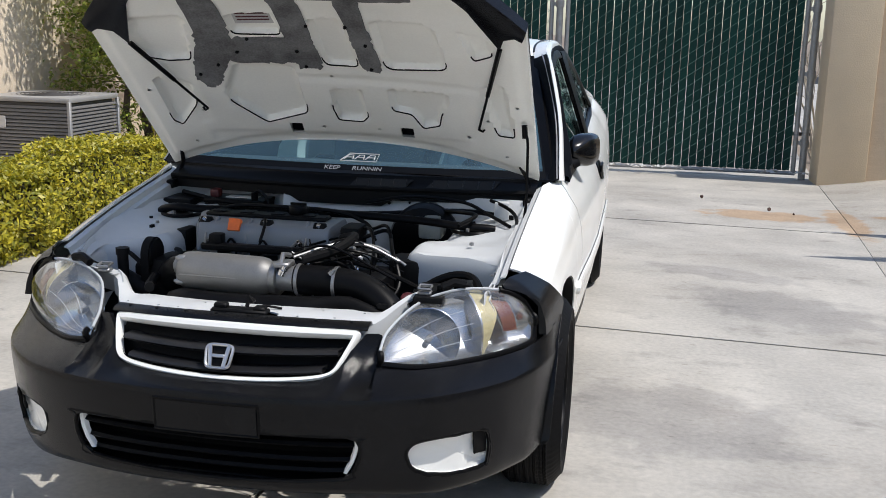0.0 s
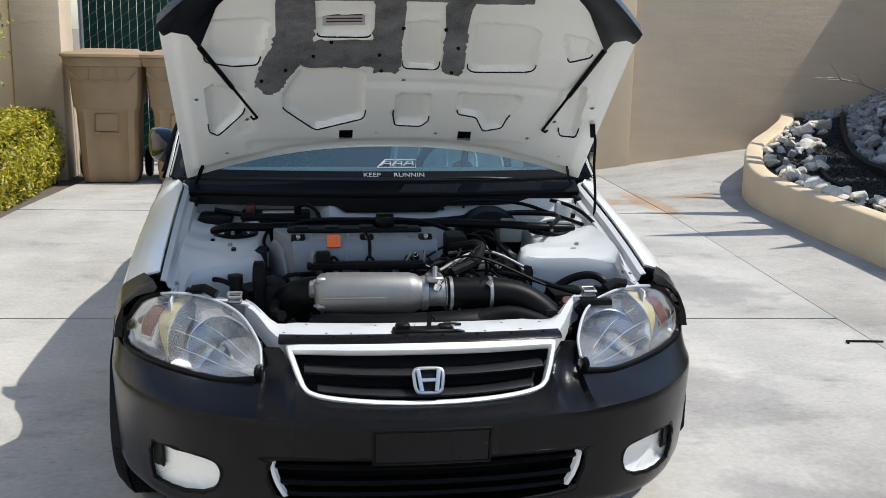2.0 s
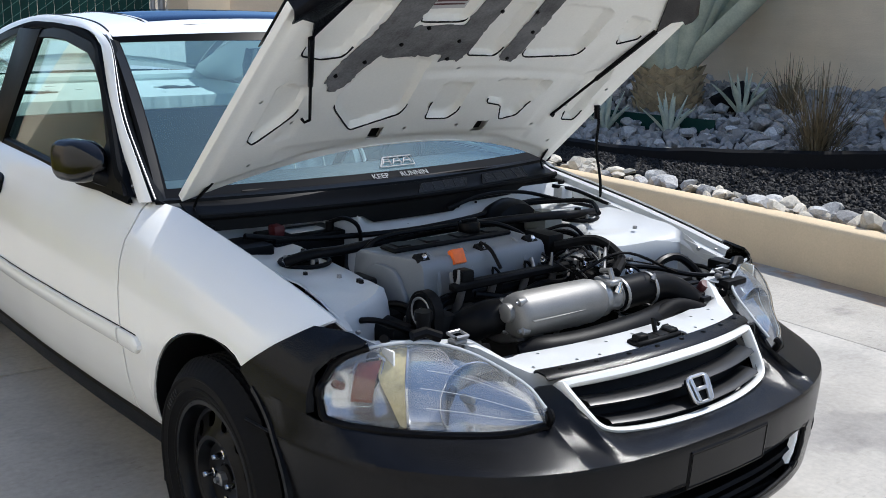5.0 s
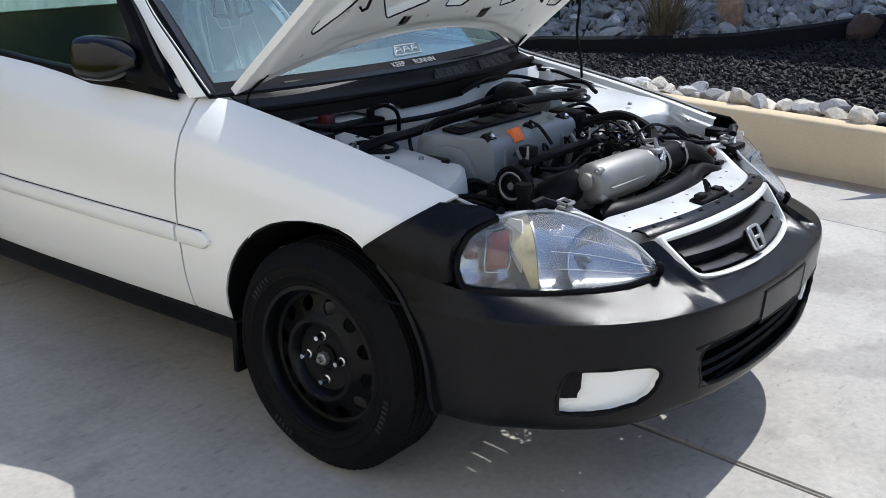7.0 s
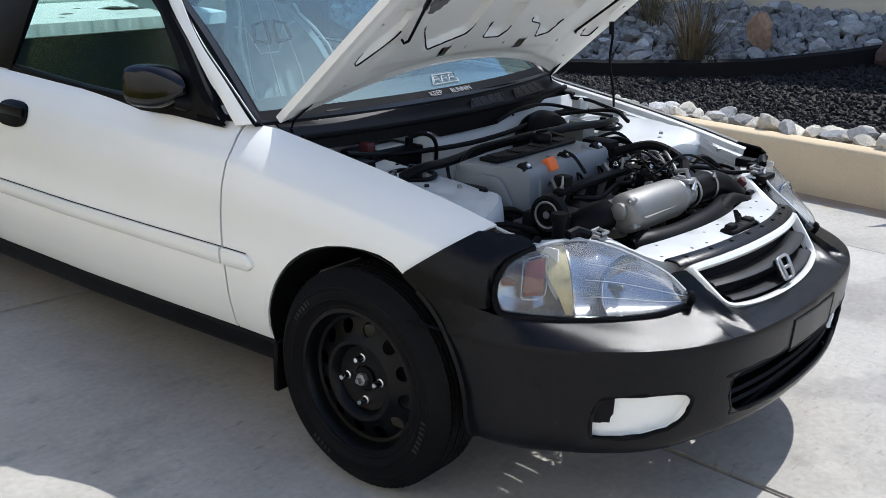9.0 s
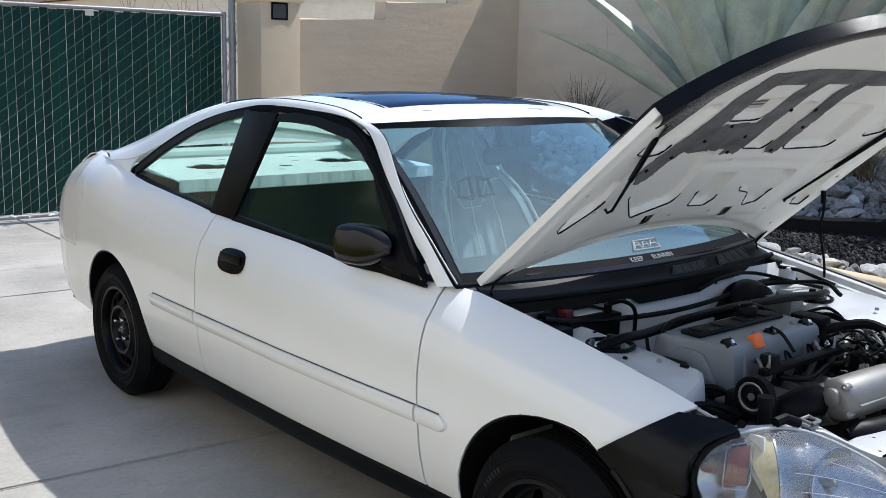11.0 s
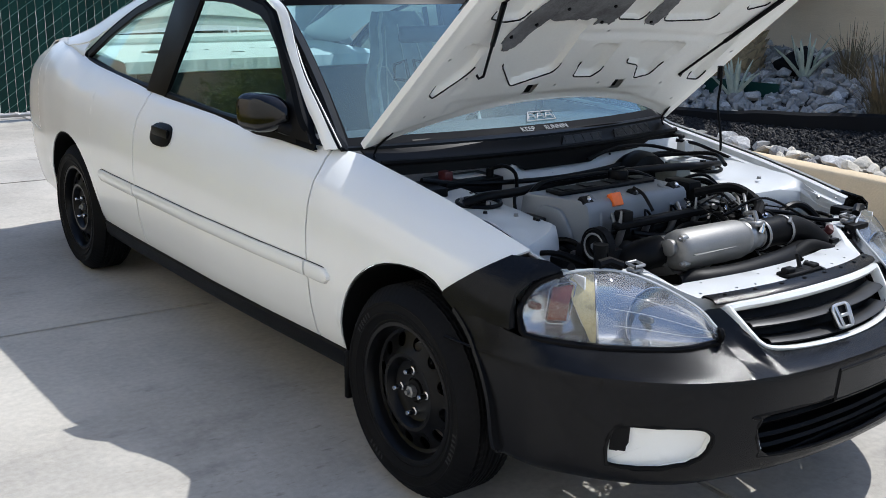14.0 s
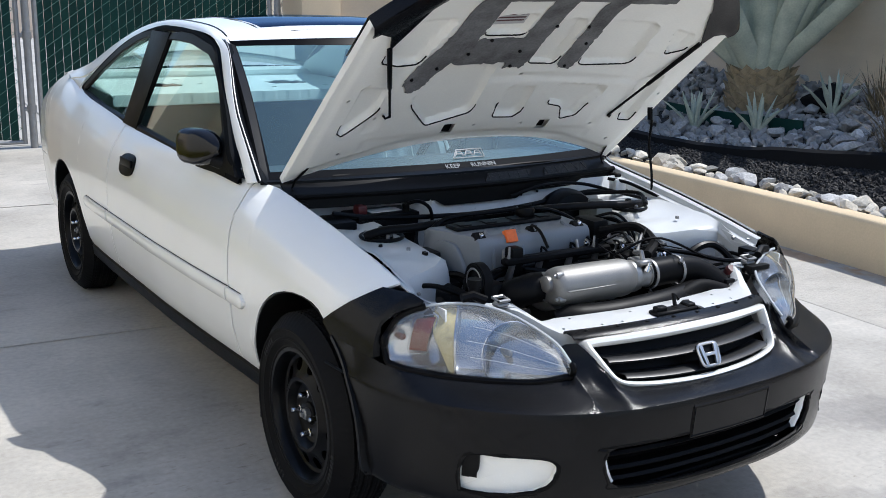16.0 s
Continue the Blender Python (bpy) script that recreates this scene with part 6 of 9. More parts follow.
# corner pieces of the cover that climb the wings behind the lamps
for side in (-1, 1):
    rows = []
    for j in range(15):
        f = j / 14
        z = lerp(0.578, 0.728, f)
        y0 = -0.158 - 1.32 * max(0.0, z - 0.62)
        if z < 0.62:
            y0 = -math.sqrt(max(0.0, ARCH_R ** 2 - (z - HUB_Z) ** 2)) + 0.0
            y0 = min(y0, -0.158)
        y1 = table(z, (0.49, 0.55, 0.60, 0.66, 0.70, 0.73, 0.752), (-0.385, -0.380, -0.371, -0.366, -0.375, -0.390, -0.41))
        row = []
        for k in range(9):
            y = lerp(y0 + 0.004, min(y1, y0 - 0.01), k / 8)
            row.append((side * (side_x(y, z) + 0.005), y, z))
        row.append((side * table(z, (0.57, 0.655, 0.690, 0.708, 0.764), (0.750, 0.743, 0.705, 0.652, 0.640)), table(z, (0.57, 0.655, 0.690, 0.708, 0.764), (-0.372, -0.366, -0.386, -0.416, -0.42)), min(z, 0.716)))
        rows.append(row)
    part("cover_corner", sheet(rows), M_VINYL, car, "black vinyl cover wrapped over the wing corner", thick=0.006)

# headlamps


def rounded(outline, n=6, r=0.18):
    """Corners of an outline cut to smooth bends."""
    pts = []
    m = len(outline)
    for k in range(m):
        p, a, b = Vector(outline[k]), Vector(outline[k - 1]), Vector(outline[(k + 1) % m])
        s, e = p.lerp(a, r), p.lerp(b, r)
        for t in np.linspace(0, 1, n):
            pts.append(tuple(s.lerp(p, t).lerp(p.lerp(e, t), t)))
    return pts


M_LENSLINE = material("clear_moulding", (0.45, 0.47, 0.49), 0.5, var=0.05)
LOW = [(-0.389, -0.680, 0.560), (-0.47, -0.645, 0.548), (-0.56, -0.575, 0.545), (-0.65, -0.493, 0.549), (-0.712, -0.422, 0.556), (-0.740, -0.374, 0.566)]
TOP = [(-0.385, -0.670, 0.592), (-0.393, -0.612, 0.630), (-0.446, -0.510, 0.676), (-0.535, -0.462, 0.706), (-0.645, -0.412, 0.702), (-0.716, -0.368, 0.664)]


def lamp(side):
    def at(u, w, depth=0.0, whole=True):
        i = min(23, int(u * 24))
        g = u * 24 - i
        a, b = low[i] * (1 - g) + low[i + 1] * g, top[i] * (1 - g) + top[i + 1] * g
        k = math.sqrt(1 - ((max(u, 0.92) - 0.92) / 0.085) ** 2)
        p = a + (b - a) * (0.5 + (w - 0.5) * k if whole else w)
        out = np.array((lerp(-0.30, -0.80, u), lerp(-0.85, -0.45, u), 0.38))
        out = out / np.linalg.norm(out)
        p = p + out * (0.046 * math.sin(math.pi * min(1, max(0, w))) * math.sin(math.pi * min(1, 0.12 + 0.8 * u)) - depth)
        return (p[0] * (1 if side < 0 else -1), p[1], p[2])

    low, top = spline(LOW, 25), spline(TOP, 25)
    h = new("headlamp")
    h.parent = car
    h["label"] = "clear headlamp with slightly yellowed lens"
    us = [k / 24 for k in range(25)]
    rows = [[at(u, w) for u in us] for w in np.linspace(0, 1, 13)]
    lens = part("lens", sheet(rows), G_LENS, h)
    lens.visible_shadow = False
    bm = bmesh.new()
    add_tube(bm, [at(0, w, -0.004) for w in np.linspace(0.8, 0.1, 5)] + [at(u, 0, -0.004) for u in us] + [at(1, w, -0.003) for w in np.linspace(0.1, 0.9, 8)] + [at(u, 1, -0.002) for u in us[:18:-1]], 0.0085, 8)
    part("rim_seal", bm, M_TRIM, h)
    bm = bmesh.new()
    for e in (0.0, 1.0):
        add_grid(bm, [[at(u, e, 0.003, False) if j == 0 else at(u, e, 0.003) for u in np.linspace(0.86, 1.0, 9)] for j in (0, 1)])
    part("surround", bm, M_TRIM, h, "black gasket round the lamp", thick=0.003)
    bm = bmesh.new()
    add_tube(bm, [at(u, 1) for u in us], 0.0036, 8)
    part("lens_edge", bm, M_LENSLINE, h, "clear moulded lens edge")
    rows = [[at(u, lerp(0.02, 0.98, w), 0.004 + 0.075 * math.sin(math.pi * w) ** 0.6 * math.sin(math.pi * (0.04 + 0.92 * u)) ** 0.6) for u in us] for w in np.linspace(0, 1, 11)]
    part("housing", sheet(rows), M_REFLECT, h, "silvered lamp housing", thick=0.002)
    # main bowl with upright flutes, and its bulb
    way = Vector((0.10 * side, -0.93, 0.12)).normalized()
    for u, w, r0, nm in ((0.36, 0.46, 0.086, "reflector_bowl"),):
        c = Vector(at(u, w, 0.058))
        m = Matrix.Translation(c) @ way.to_track_quat("Z", "Y").to_matrix().to_4x4()
        k = r0 / 0.07
        bm = bmesh.new()
        add_lathe(bm, [(0.012 * k, -0.028 * k), (0.03 * k, -0.022 * k), (0.05 * k, -0.010 * k), (0.066 * k, 0.010 * k)], 44, m)
        inv = m.inverted()
        for v in bm.verts:
            q = inv @ v.co
            q.z += 0.0005 * math.cos(q.x * 2 * math.pi / 0.017)
            v.co = m @ q
        part(nm, bm, M_BOWL, h, "chrome reflector bowl", thick=0.002)
        bm = bmesh.new()
        add_lathe(bm, [(0.0, 0.014), (0.006, 0.012), (0.008, 0.006), (0.008, -0.028)], 14, m)
        part("bulb", bm, M_GREYMETAL, h)
    # moulded lines across the lens
    for w, u0, u1 in ((0.28, 0.08, 0.54), (0.48, 0.08, 0.56), (0.68, 0.14, 0.56)):
        bm = bmesh.new()
        add_tube(bm, [at(k / 24, w, 0.003) for k in range(int(u0 * 24) + 1, int(u1 * 24) + 1)], 0.0007, 5)
        part("lens_line", bm, M_LENSLINE, lens)
    # divider, amber block and yellowed strip
    bm = bmesh.new()
    add_grid(bm, [[at(u + 0.13 * w, w, 0.012 + d) for w in np.linspace(0.04, 0.96, 9)] for u, d in ((0.526, 0.05), (0.526, 0.0), (0.532, 0.0), (0.532, 0.05))])
    part("divider", bm, M_REFLECT, h, thick=0.002)
    bm = bmesh.new()
    add_grid(bm, [[at(u + 0.05 * w, w, 0.024) for w in np.linspace(0.30, 0.80, 6)] for u in (0.685, 0.725, 0.780)])
    amber = part("side_reflector", bm, M_AMBER, h, "amber side reflector", thick=0.006)
    bm = bmesh.new()
    ring = [at(u + 0.05 * w, w, 0.019) for u, w in rounded([(0.673, 0.25), (0.673, 0.85), (0.792, 0.85), (0.792, 0.25)], 5, 0.2)]
    add_tube(bm, ring + ring[:1], 0.0014, 6, False)
    part("reflector_frame", bm, M_REFLECT, amber)
    bm = bmesh.new()
    add_grid(bm, [[at(0.535 + 0.13 * w + q * (0.012 + 0.085 * min(1.0, 1.8 * w)), w, 0.014 + 0.010 * q) for w in np.linspace(0.06, 0.94, 11)] for q in (0.0, 0.35, 0.7, 1.0)])
    part("yellow_strip", bm, M_FILM, h, "yellowed strip beside the indicator", thick=0.002)
    bm = bmesh.new()
    add_lathe(bm, [(0.0, 0.02), (0.008, 0.017), (0.011, 0.0), (0.011, -0.02)], 14, Matrix.Translation(at(0.92, 0.58, 0.035)) @ way.to_track_quat("Z", "Y").to_matrix().to_4x4())
    part("indicator_bulb", bm, M_AMBER, h, "amber indicator bulb")
    return h


lamp(-1)
lamp(1)

# grille: pale frame, dark mesh, slats and badge


def grille_pt(x, f):
    """f: 0 at the lower edge, 1 at the upper edge."""
    u = abs(x) / 0.33
    y = lerp(-0.772, -0.690, f) + 0.055 * u ** 2.2
    z = lerp(0.512, 0.640, f) + lerp(0.020, -0.012, f) * u ** 2
    return np.array((x, y, z))


GO = spline([(-0.29, 1.0), (-0.15, 1.0), (0.0, 1.0), (0.15, 1.0), (0.29, 1.0), (0.322, 0.975), (0.326, 0.90), (0.317, 0.66), (0.303, 0.36), (0.290, 0.16), (0.267, 0.060), (0.215, 0.025), (0.10, 0.02), (0.0, 0.02),
             (-0.10, 0.02), (-0.215, 0.025), (-0.267, 0.060), (-0.290, 0.16), (-0.303, 0.36), (-0.317, 0.66), (-0.326, 0.90), (-0.322, 0.975), (-0.29, 1.0)], 96)[:-1]
gr = new("grille")
gr.parent = car
gr["label"] = "grille with pale frame, dark slats and chrome badge"
rows = []
for k in range(len(GO) + 1):
    x, f = GO[k % len(GO)]
    d = GO[(k + 1) % len(GO)] - GO[(k - 1) % len(GO)]
    d = np.array((d[0], d[1] * 0.15))
    d = d / np.linalg.norm(d)
    top = smooth(0.80, 0.98, f)
    wi = lerp(0.0130, 0.021, top)
    q = grille_pt(x, f)
    p = grille_pt(x + d[1] * wi, f - d[0] * wi / 0.15)
    if (p - q) @ (grille_pt(0, 0.5) - q) < 0:
        p = q - (p - q)
    out = np.array((0, -0.8, 0.5))
    rows.append([q + out * -0.012, q + out * 0.007, q + (p - q) * 0.25 + out * 0.013, q + (p - q) * 0.75 + out * 0.012, p + out * 0.004, p + out * -0.016])
part("grille_frame", sheet(rows), M_PAINT, gr, "white painted grille frame", thick=0.002)
bm = bmesh.new()
add_grid(bm, [[grille_pt(x, f) + np.array((0, 0.05, -0.01)) for x in np.linspace(-0.32, 0.32, 16)] for f in (-0.05, 0.4, 0.95)])
part("grille_backing", bm, M_DARK, gr, thick=0.004)
for f, hw in ((0.52, 0.285), (0.20, 0.255)):
    rows = []
    for x in np.linspace(-hw, hw, 22):
        p = grille_pt(x, f)
        rows.append([p + np.array(o) for o in ((0, 0.000, -0.007), (0, -0.010, 0.002), (0, 0.0, 0.008), (0, 0.04, 0.006), (0, 0.04, -0.006))])
    part("grille_slat", sheet(rows, True), M_GSLAT, gr)
# badge: rounded chrome surround and two uprights joined by a bar
b0 = Vector(grille_pt(0, 0.48)) + Vector((0, -0.026, 0.0))
bq = Vector((0, -0.86, 0.5)).to_track_quat("Z", "Y").to_matrix().to_4x4()
bmx = Matrix.Translation(b0) @ bq
bm = bmesh.new()
pts = []
for a in np.linspace(0, 2 * math.pi, 41)[:-1]:
    c, s = math.cos(a), math.sin(a)
    q = (abs(c) ** 5 + abs(s) ** 5) ** (-1 / 5)
    pts.append((0.033 * c * q * (1 + 0.10 * s), 0.029 * s * q, 0))
add_tube(bm, pts + pts[:1], 0.0042, 8, False)
bmesh.ops.transform(bm, matrix=bmx, verts=bm.verts)
badge = part("badge", bm, M_BADGE, gr, "chrome badge")
for x0, x1 in ((-0.022, -0.017), (0.022, 0.017)):
    bm = bmesh.new()
    add_prism(bm, [(x0 * 1.12 - 0.005, 0.026, 0), (x0 * 1.12 + 0.005, 0.026, 0), (x1 + 0.005, -0.026, 0), (x1 - 0.005, -0.026, 0)], (0, 0, 0.006), 0.0015)
    bmesh.ops.transform(bm, matrix=bmx, verts=bm.verts)
    part("badge_bar", bm, M_BADGE, badge)
bm = bmesh.new()
add_box(bm, (-0.017, -0.004, 0), (0.017, 0.005, 0.006), 0.0015)
bmesh.ops.transform(bm, matrix=bmx, verts=bm.verts)
part("badge_bar", bm, M_BADGE, badge)
bm = bmesh.new()
add_box(bm, (-0.033, -0.028, -0.014), (0.033, 0.028, -0.004), 0.004)
bmesh.ops.transform(bm, matrix=bmx, verts=bm.verts)
part("badge_base", bm, M_DARK, badge)
# black cover strip above the grille, with studs
rows = []
for x in np.linspace(-0.345, 0.345, 24):
    p = grille_pt(x, 1.0)
    rows.append([p + np.array(o) for o in ((0, -0.004, 0.004), (0, 0.006, 0.012), (0, 0.034, 0.014), (0, 0.042, 0.006))])
strip = part("grille_cover_strip", sheet(rows), M_VINYL, car, "black vinyl strip above the grille", thick=0.005)
for x in np.linspace(-0.30, 0.30, 8):
    bm = bmesh.new()
    p = grille_pt(x, 1.0)
    add_lathe(bm, [(0.0, 0.006), (0.005, 0.005), (0.007, 0.0)], 10, Matrix.Translation(p + np.array((0, 0.022, 0.013))))
    part("stud", bm, M_TRIM, strip)

# ---------- open bonnet ----------
HINGE_Y, HINGE_Z, OPEN = 0.42, 0.875, 50.6
HOOD_M = Matrix.Translation((0, HINGE_Y, HINGE_Z)) @ Matrix.Rotation(-radians(OPEN), 4, "X") @ Matrix.Translation((0, -HINGE_Y, -HINGE_Z))


def hood_z(x, y):
    """Underside of the closed bonnet."""
    c = table(y, (-0.72, -0.55, -0.35, -0.08, 0.2, 0.35), (0.635, 0.72, 0.80, 0.86, 0.872, 0.875))
    e = table(y, (-0.72, -0.33, 0.0, 0.42), (0.65, 0.74, 0.80, 0.872))
    return e + (c - e) * (1 - (x / 0.66) ** 2)


def hood_rear(u):
    return 0.262 + 0.150 * abs(u) ** 2.4


def hood_front(u):
    return -0.70 + 0.37 * abs(u) ** 2.2


def hood_open(x, y, lift=0.0):
    return HOOD_M @ Vector((x, y, hood_z(x, y) + lift))


def hood_sheet(v0, v1, lift, nu=41, nv=30, u1=1.0):
    return [[(0.657 * u, lerp(hood_rear(u), hood_front(u), v), hood_z(0.657 * u, lerp(hood_rear(u), hood_front(u), v)) + lift) for u in np.linspace(-u1, u1, nu)] for v in np.linspace(v0, v1, nv)]


def opened(ob):
    ob.data.transform(HOOD_M)
    return ob


hood = new("bonnet")
hood.parent = car
hood["label"] = "white bonnet propped open, underside showing"
opened(part("outer_skin", sheet(hood_sheet(0, 1, 0.021)), M_PAINT, hood, thick=0.003))
rim = bmesh.new()
loop = [(0.657 * u, hood_rear(u)) for u in np.linspace(-1, 1, 31)] + [(0.657, y) for y in np.linspace(0.40, -0.32, 14)] + [(0.657 * u, hood_front(u)) for u in np.linspace(1, -1, 41)] + [(-0.657, y) for y in np.linspace(-0.32, 0.40, 14)]
add_grid(rim, [[(x, y, hood_z(x, y) + h) for x, y in loop + loop[:1]] for h in (0.0, 0.010, 0.022)])
opened(part("hem_edge", rim, M_PAINT, hood, thick=0.003))
PANELS = [
    [(-0.289, -0.10), (-0.094, -0.085), (-0.088, 0.126), (-0.191, 0.16), (-0.243, 0.177), (-0.339, 0.076), (-0.347, 0.023)],
    [(0.005, 0.017), (0.109, 0.015), (0.112, 0.134), (0.089, 0.161), (0.007, 0.158), (-0.003, 0.105)],
    [(0.192, 0.003), (0.389, 0.001), (0.392, 0.039), (0.359, 0.105), (0.348, 0.155), (0.291, 0.175), (0.261, 0.112), (0.199, 0.10)],
    [(-0.563, -0.063), (-0.451, -0.017), (-0.456, 0.078), (-0.541, 0.183), (-0.568, 0.159)],
    [(0.493, -0.040), (0.575, -0.085), (0.596, 0.175), (0.537, 0.174)],
    [(0.192, -0.311), (0.385, -0.311), (0.408, -0.11), (0.205, -0.082)],
    [(-0.545, -0.33), (-0.365, -0.328), (-0.406, -0.127), (-0.476, -0.129), (-0.555, -0.161)],
    [(0.455, -0.293), (0.548, -0.281), (0.552, -0.207), (0.492, -0.171)],
    [(0.004, -0.306), (0.104, -0.312), (0.124, -0.088), (0.010, -0.090)],
    [(-0.240, -0.33), (-0.095, -0.332), (-0.088, -0.232), (-0.240, -0.238)],
]


def edge_distance(px, py, outline):
    """Signed distance to a closed outline, negative inside."""
    o = np.array(outline)
    q = np.roll(o, -1, axis=0)
    best = np.full(px.shape, 9.0)
    inside = np.zeros(px.shape, bool)
    for (ax, ay), (bx, by) in zip(o, q):
        dx, dy = bx - ax, by - ay
        t = np.clip(((px - ax) * dx + (py - ay) * dy) / (dx * dx + dy * dy + 1e-12), 0, 1)
        best = np.minimum(best, np.hypot(px - ax - t * dx, py - ay - t * dy))
        if ay != by:
            inside ^= ((ay > py) != (by > py)) & (px < dx * (py - ay) / (by - ay) + ax)
    return np.where(inside, -best, best)


base = np.array(hood_sheet(0.0, 1.0, 0.0, 131, 104))
px, py = base[:, :, 0], base[:, :, 1]
press = np.zeros(px.shape)
for ol in PANELS:
    d = edge_distance(px, py, rounded(ol))
    f = np.clip(-d / 0.016, 0, 1)
    press = np.maximum(press, 0.0135 * f * f * (3 - 2 * f))
    lip = np.clip(1 - np.abs(d - 0.007) / 0.010, 0, 1)
    press = np.where(d > -0.001, press - 0.0022 * lip * lip, press)
rim_d = -edge_distance(px, py, loop)
f = np.clip((rim_d - 0.022) / 0.022, 0, 1)
press -= 0.007 * f * f * (3 - 2 * f) * (press <= 0.0005)
for cx, cy, hx, hy in ((0.0, 0.245, 0.46, 0.035), (-0.455, -0.02, 0.03, 0.20), (0.445, 0.02, 0.03, 0.20), (0.15, -0.03, 0.40, 0.022)):
    d = np.maximum(np.abs(px - cx) - hx, np.abs(py - cy) - hy)
    f = np.clip(-d / 0.018, 0, 1)
    press += 0.004 * f * f * (3 - 2 * f) * (press <= 0.0)
base[:, :, 2] += press
inner = part("inner_frame", sheet(base.tolist()), M_HOODIN, hood, "cream-white pressed inner frame", thick=0.002)
cuts = []
for (x0, x1) in ((-0.168, -0.125), (0.212, 0.255)):
    c = bmesh.new()
    add_box(c, (x0, 0.178, 0.3), (x1, 0.225, 1.3))
    cuts.append(c)
for x, y in ((-0.45, 0.115), (0.51, 0.105), (-0.05, 0.19), (0.14, 0.19), (-0.59, 0.0), (0.61, 0.02), (-0.3, 0.30), (0.34, 0.30), (0.02, -0.04), (0.44, 0.20), (-0.52, 0.27), (0.56, 0.28)):
    c = bmesh.new()
    add_lathe(c, [(0.0, 0.3), (0.006, 0.3), (0.006, 1.3), (0.0, 1.3)], 10, Matrix.Translation((x, y, 0)))
    bmesh.ops.remove_doubles(c, verts=c.verts, dist=1e-5)
    cuts.append(c)
carve(inner, cuts)
opened(inner)
# dark bead of sealant along the lower edge of each pocket
for ol in PANELS:
    rd = [tuple(p) for p in rounded(ol)]
    k0 = min(range(len(rd)), key=lambda k: rd[k][1])
    mid = sum(p[1] for p in rd) / len(rd)
    run = [p for p in rd[k0:] + rd[:k0] if p[1] > mid - 0.02]
    bm = bmesh.new()
    add_tube(bm, [(x, y, hood_z(x, y) - 0.0068) for x, y in run], 0.0024, 5)
    opened(part("sealant_bead", bm, M_TRIM, inner))
# dark box behind the two square slots
for (x0, x1) in ((-0.17, -0.122), (0.209, 0.258)):
    bm = bmesh.new()
    add_box(bm, (x0, 0.175, 0.8785), (x1, 0.228, 0.885))
    opened(part("slot_shadow_box", bm, M_TRIM, inner))
# grey remains of insulation on the ribs
PADS = [
    [(-0.345, -0.43), (-0.245, -0.43), (-0.248, -0.231), (-0.296, -0.105), (-0.335, -0.033), (-0.358, 0.000), (-0.398, 0.001), (-0.421, -0.042), (-0.405, -0.113), (-0.362, -0.217)],
    [(-0.262, -0.229), (-0.082, -0.224), (-0.002, -0.219), (-0.002, -0.102), (-0.143, -0.100), (-0.295, -0.108)],
    [(-0.088, -0.43), (-0.004, -0.43), (0.000, -0.19), (0.004, -0.072), (-0.080, -0.073), (-0.084, -0.219)],
    [(0.108, -0.43), (0.185, -0.43), (0.186, -0.216), (0.198, -0.074), (0.134, -0.072), (0.122, -0.211)],
    [(-0.35, -0.47), (0.34, -0.47), (0.34, -0.405), (-0.35, -0.40)],
]
rp = random.Random(8)
for ol in PADS:
    bm = bmesh.new()
    fine = rounded(ol, 8, 0.25)
    vs = []
    for k, (x, y) in enumerate(fine):
        vs.append(bm.verts.new((x + rp.uniform(-0.005, 0.005), y + rp.uniform(-0.005, 0.005), 0)))
    f = bm.faces.new(vs)
    bmesh.ops.triangulate(bm, faces=[f])
    bmesh.ops.subdivide_edges(bm, edges=bm.edges, cuts=3, use_grid_fill=True)
    for v in bm.verts:
        v.co.z = hood_z(v.co.x, v.co.y) - 0.0105 - 0.0015 * noise.noise((v.co.x * 60, v.co.y * 60, 2))
    opened(part("insulation_patch", bm, M_SMUDGE, inner, "grey torn insulation stuck to the rib", thick=0.002))
for x, y in ((-0.05, -0.085), (0.16, -0.085), (-0.25, -0.16), (-0.06, -0.16), (0.165, -0.20), (0.0, -0.28), (-0.20, -0.22), (-0.40, -0.06), (0.12, -0.28), (-0.33, -0.10)):
    bm = bmesh.new()
    add_lathe(bm, [(0.0, -0.005), (0.005, -0.004), (0.006, 0.0)], 10, Matrix.Translation((x, y, hood_z(x, y) - 0.012)))
    opened(part("clip", bm, M_TRIM, inner))
# caution label: pale sheet with red bars
bm = bmesh.new()
add_grid(bm, [[(x, y, hood_z(x, y) + 0.0105) for x in np.linspace(-0.225, -0.105, 5)] for y in np.linspace(-0.325, -0.27, 4)])
lab = opened(part("caution_label", bm, M_WHITE, inner, "white caution label with red lines", thick=0.001))
for y in (-0.315, -0.300, -0.287):
    bm = bmesh.new()
    add_grid(bm, [[(x, yy, hood_z(x, yy) + 0.0092) for x in np.linspace(-0.215, -0.115, 5)] for yy in (y - 0.0025, y + 0.0025)])
    opened(part("red_line", bm, M_RED, lab, thick=0.0008))
# vinyl flap folded over the front edge, with corner points and tie cords
rows = []
for u in np.linspace(-1, 1, 61):
    a = abs(u)
    w = 0.045 + 0.045 * smooth(0.4, 0.8, a) + 0.05 * math.exp(-((a - 0.86) / 0.07) ** 2)
    w *= 1 - 0.55 * smooth(0.90, 1.0, a)
    x = 0.657 * u
    y0 = hood_front(u)
    rows.append([(x * 1.004, y0 - 0.008, hood_z(x, y0) + 0.026)] + [(x * (1.004 - 0.02 * f), y0 - 0.008 + w * f, hood_z(x, y0 + w * f) - 0.014 - 0.006 * math.sin(3.1 * f)) for f in np.linspace(0, 1, 6)])
opened(part("edge_flap", sheet(rows), M_VINYL, hood, "black vinyl flap over the bonnet's front edge", thick=0.004))
rows = []
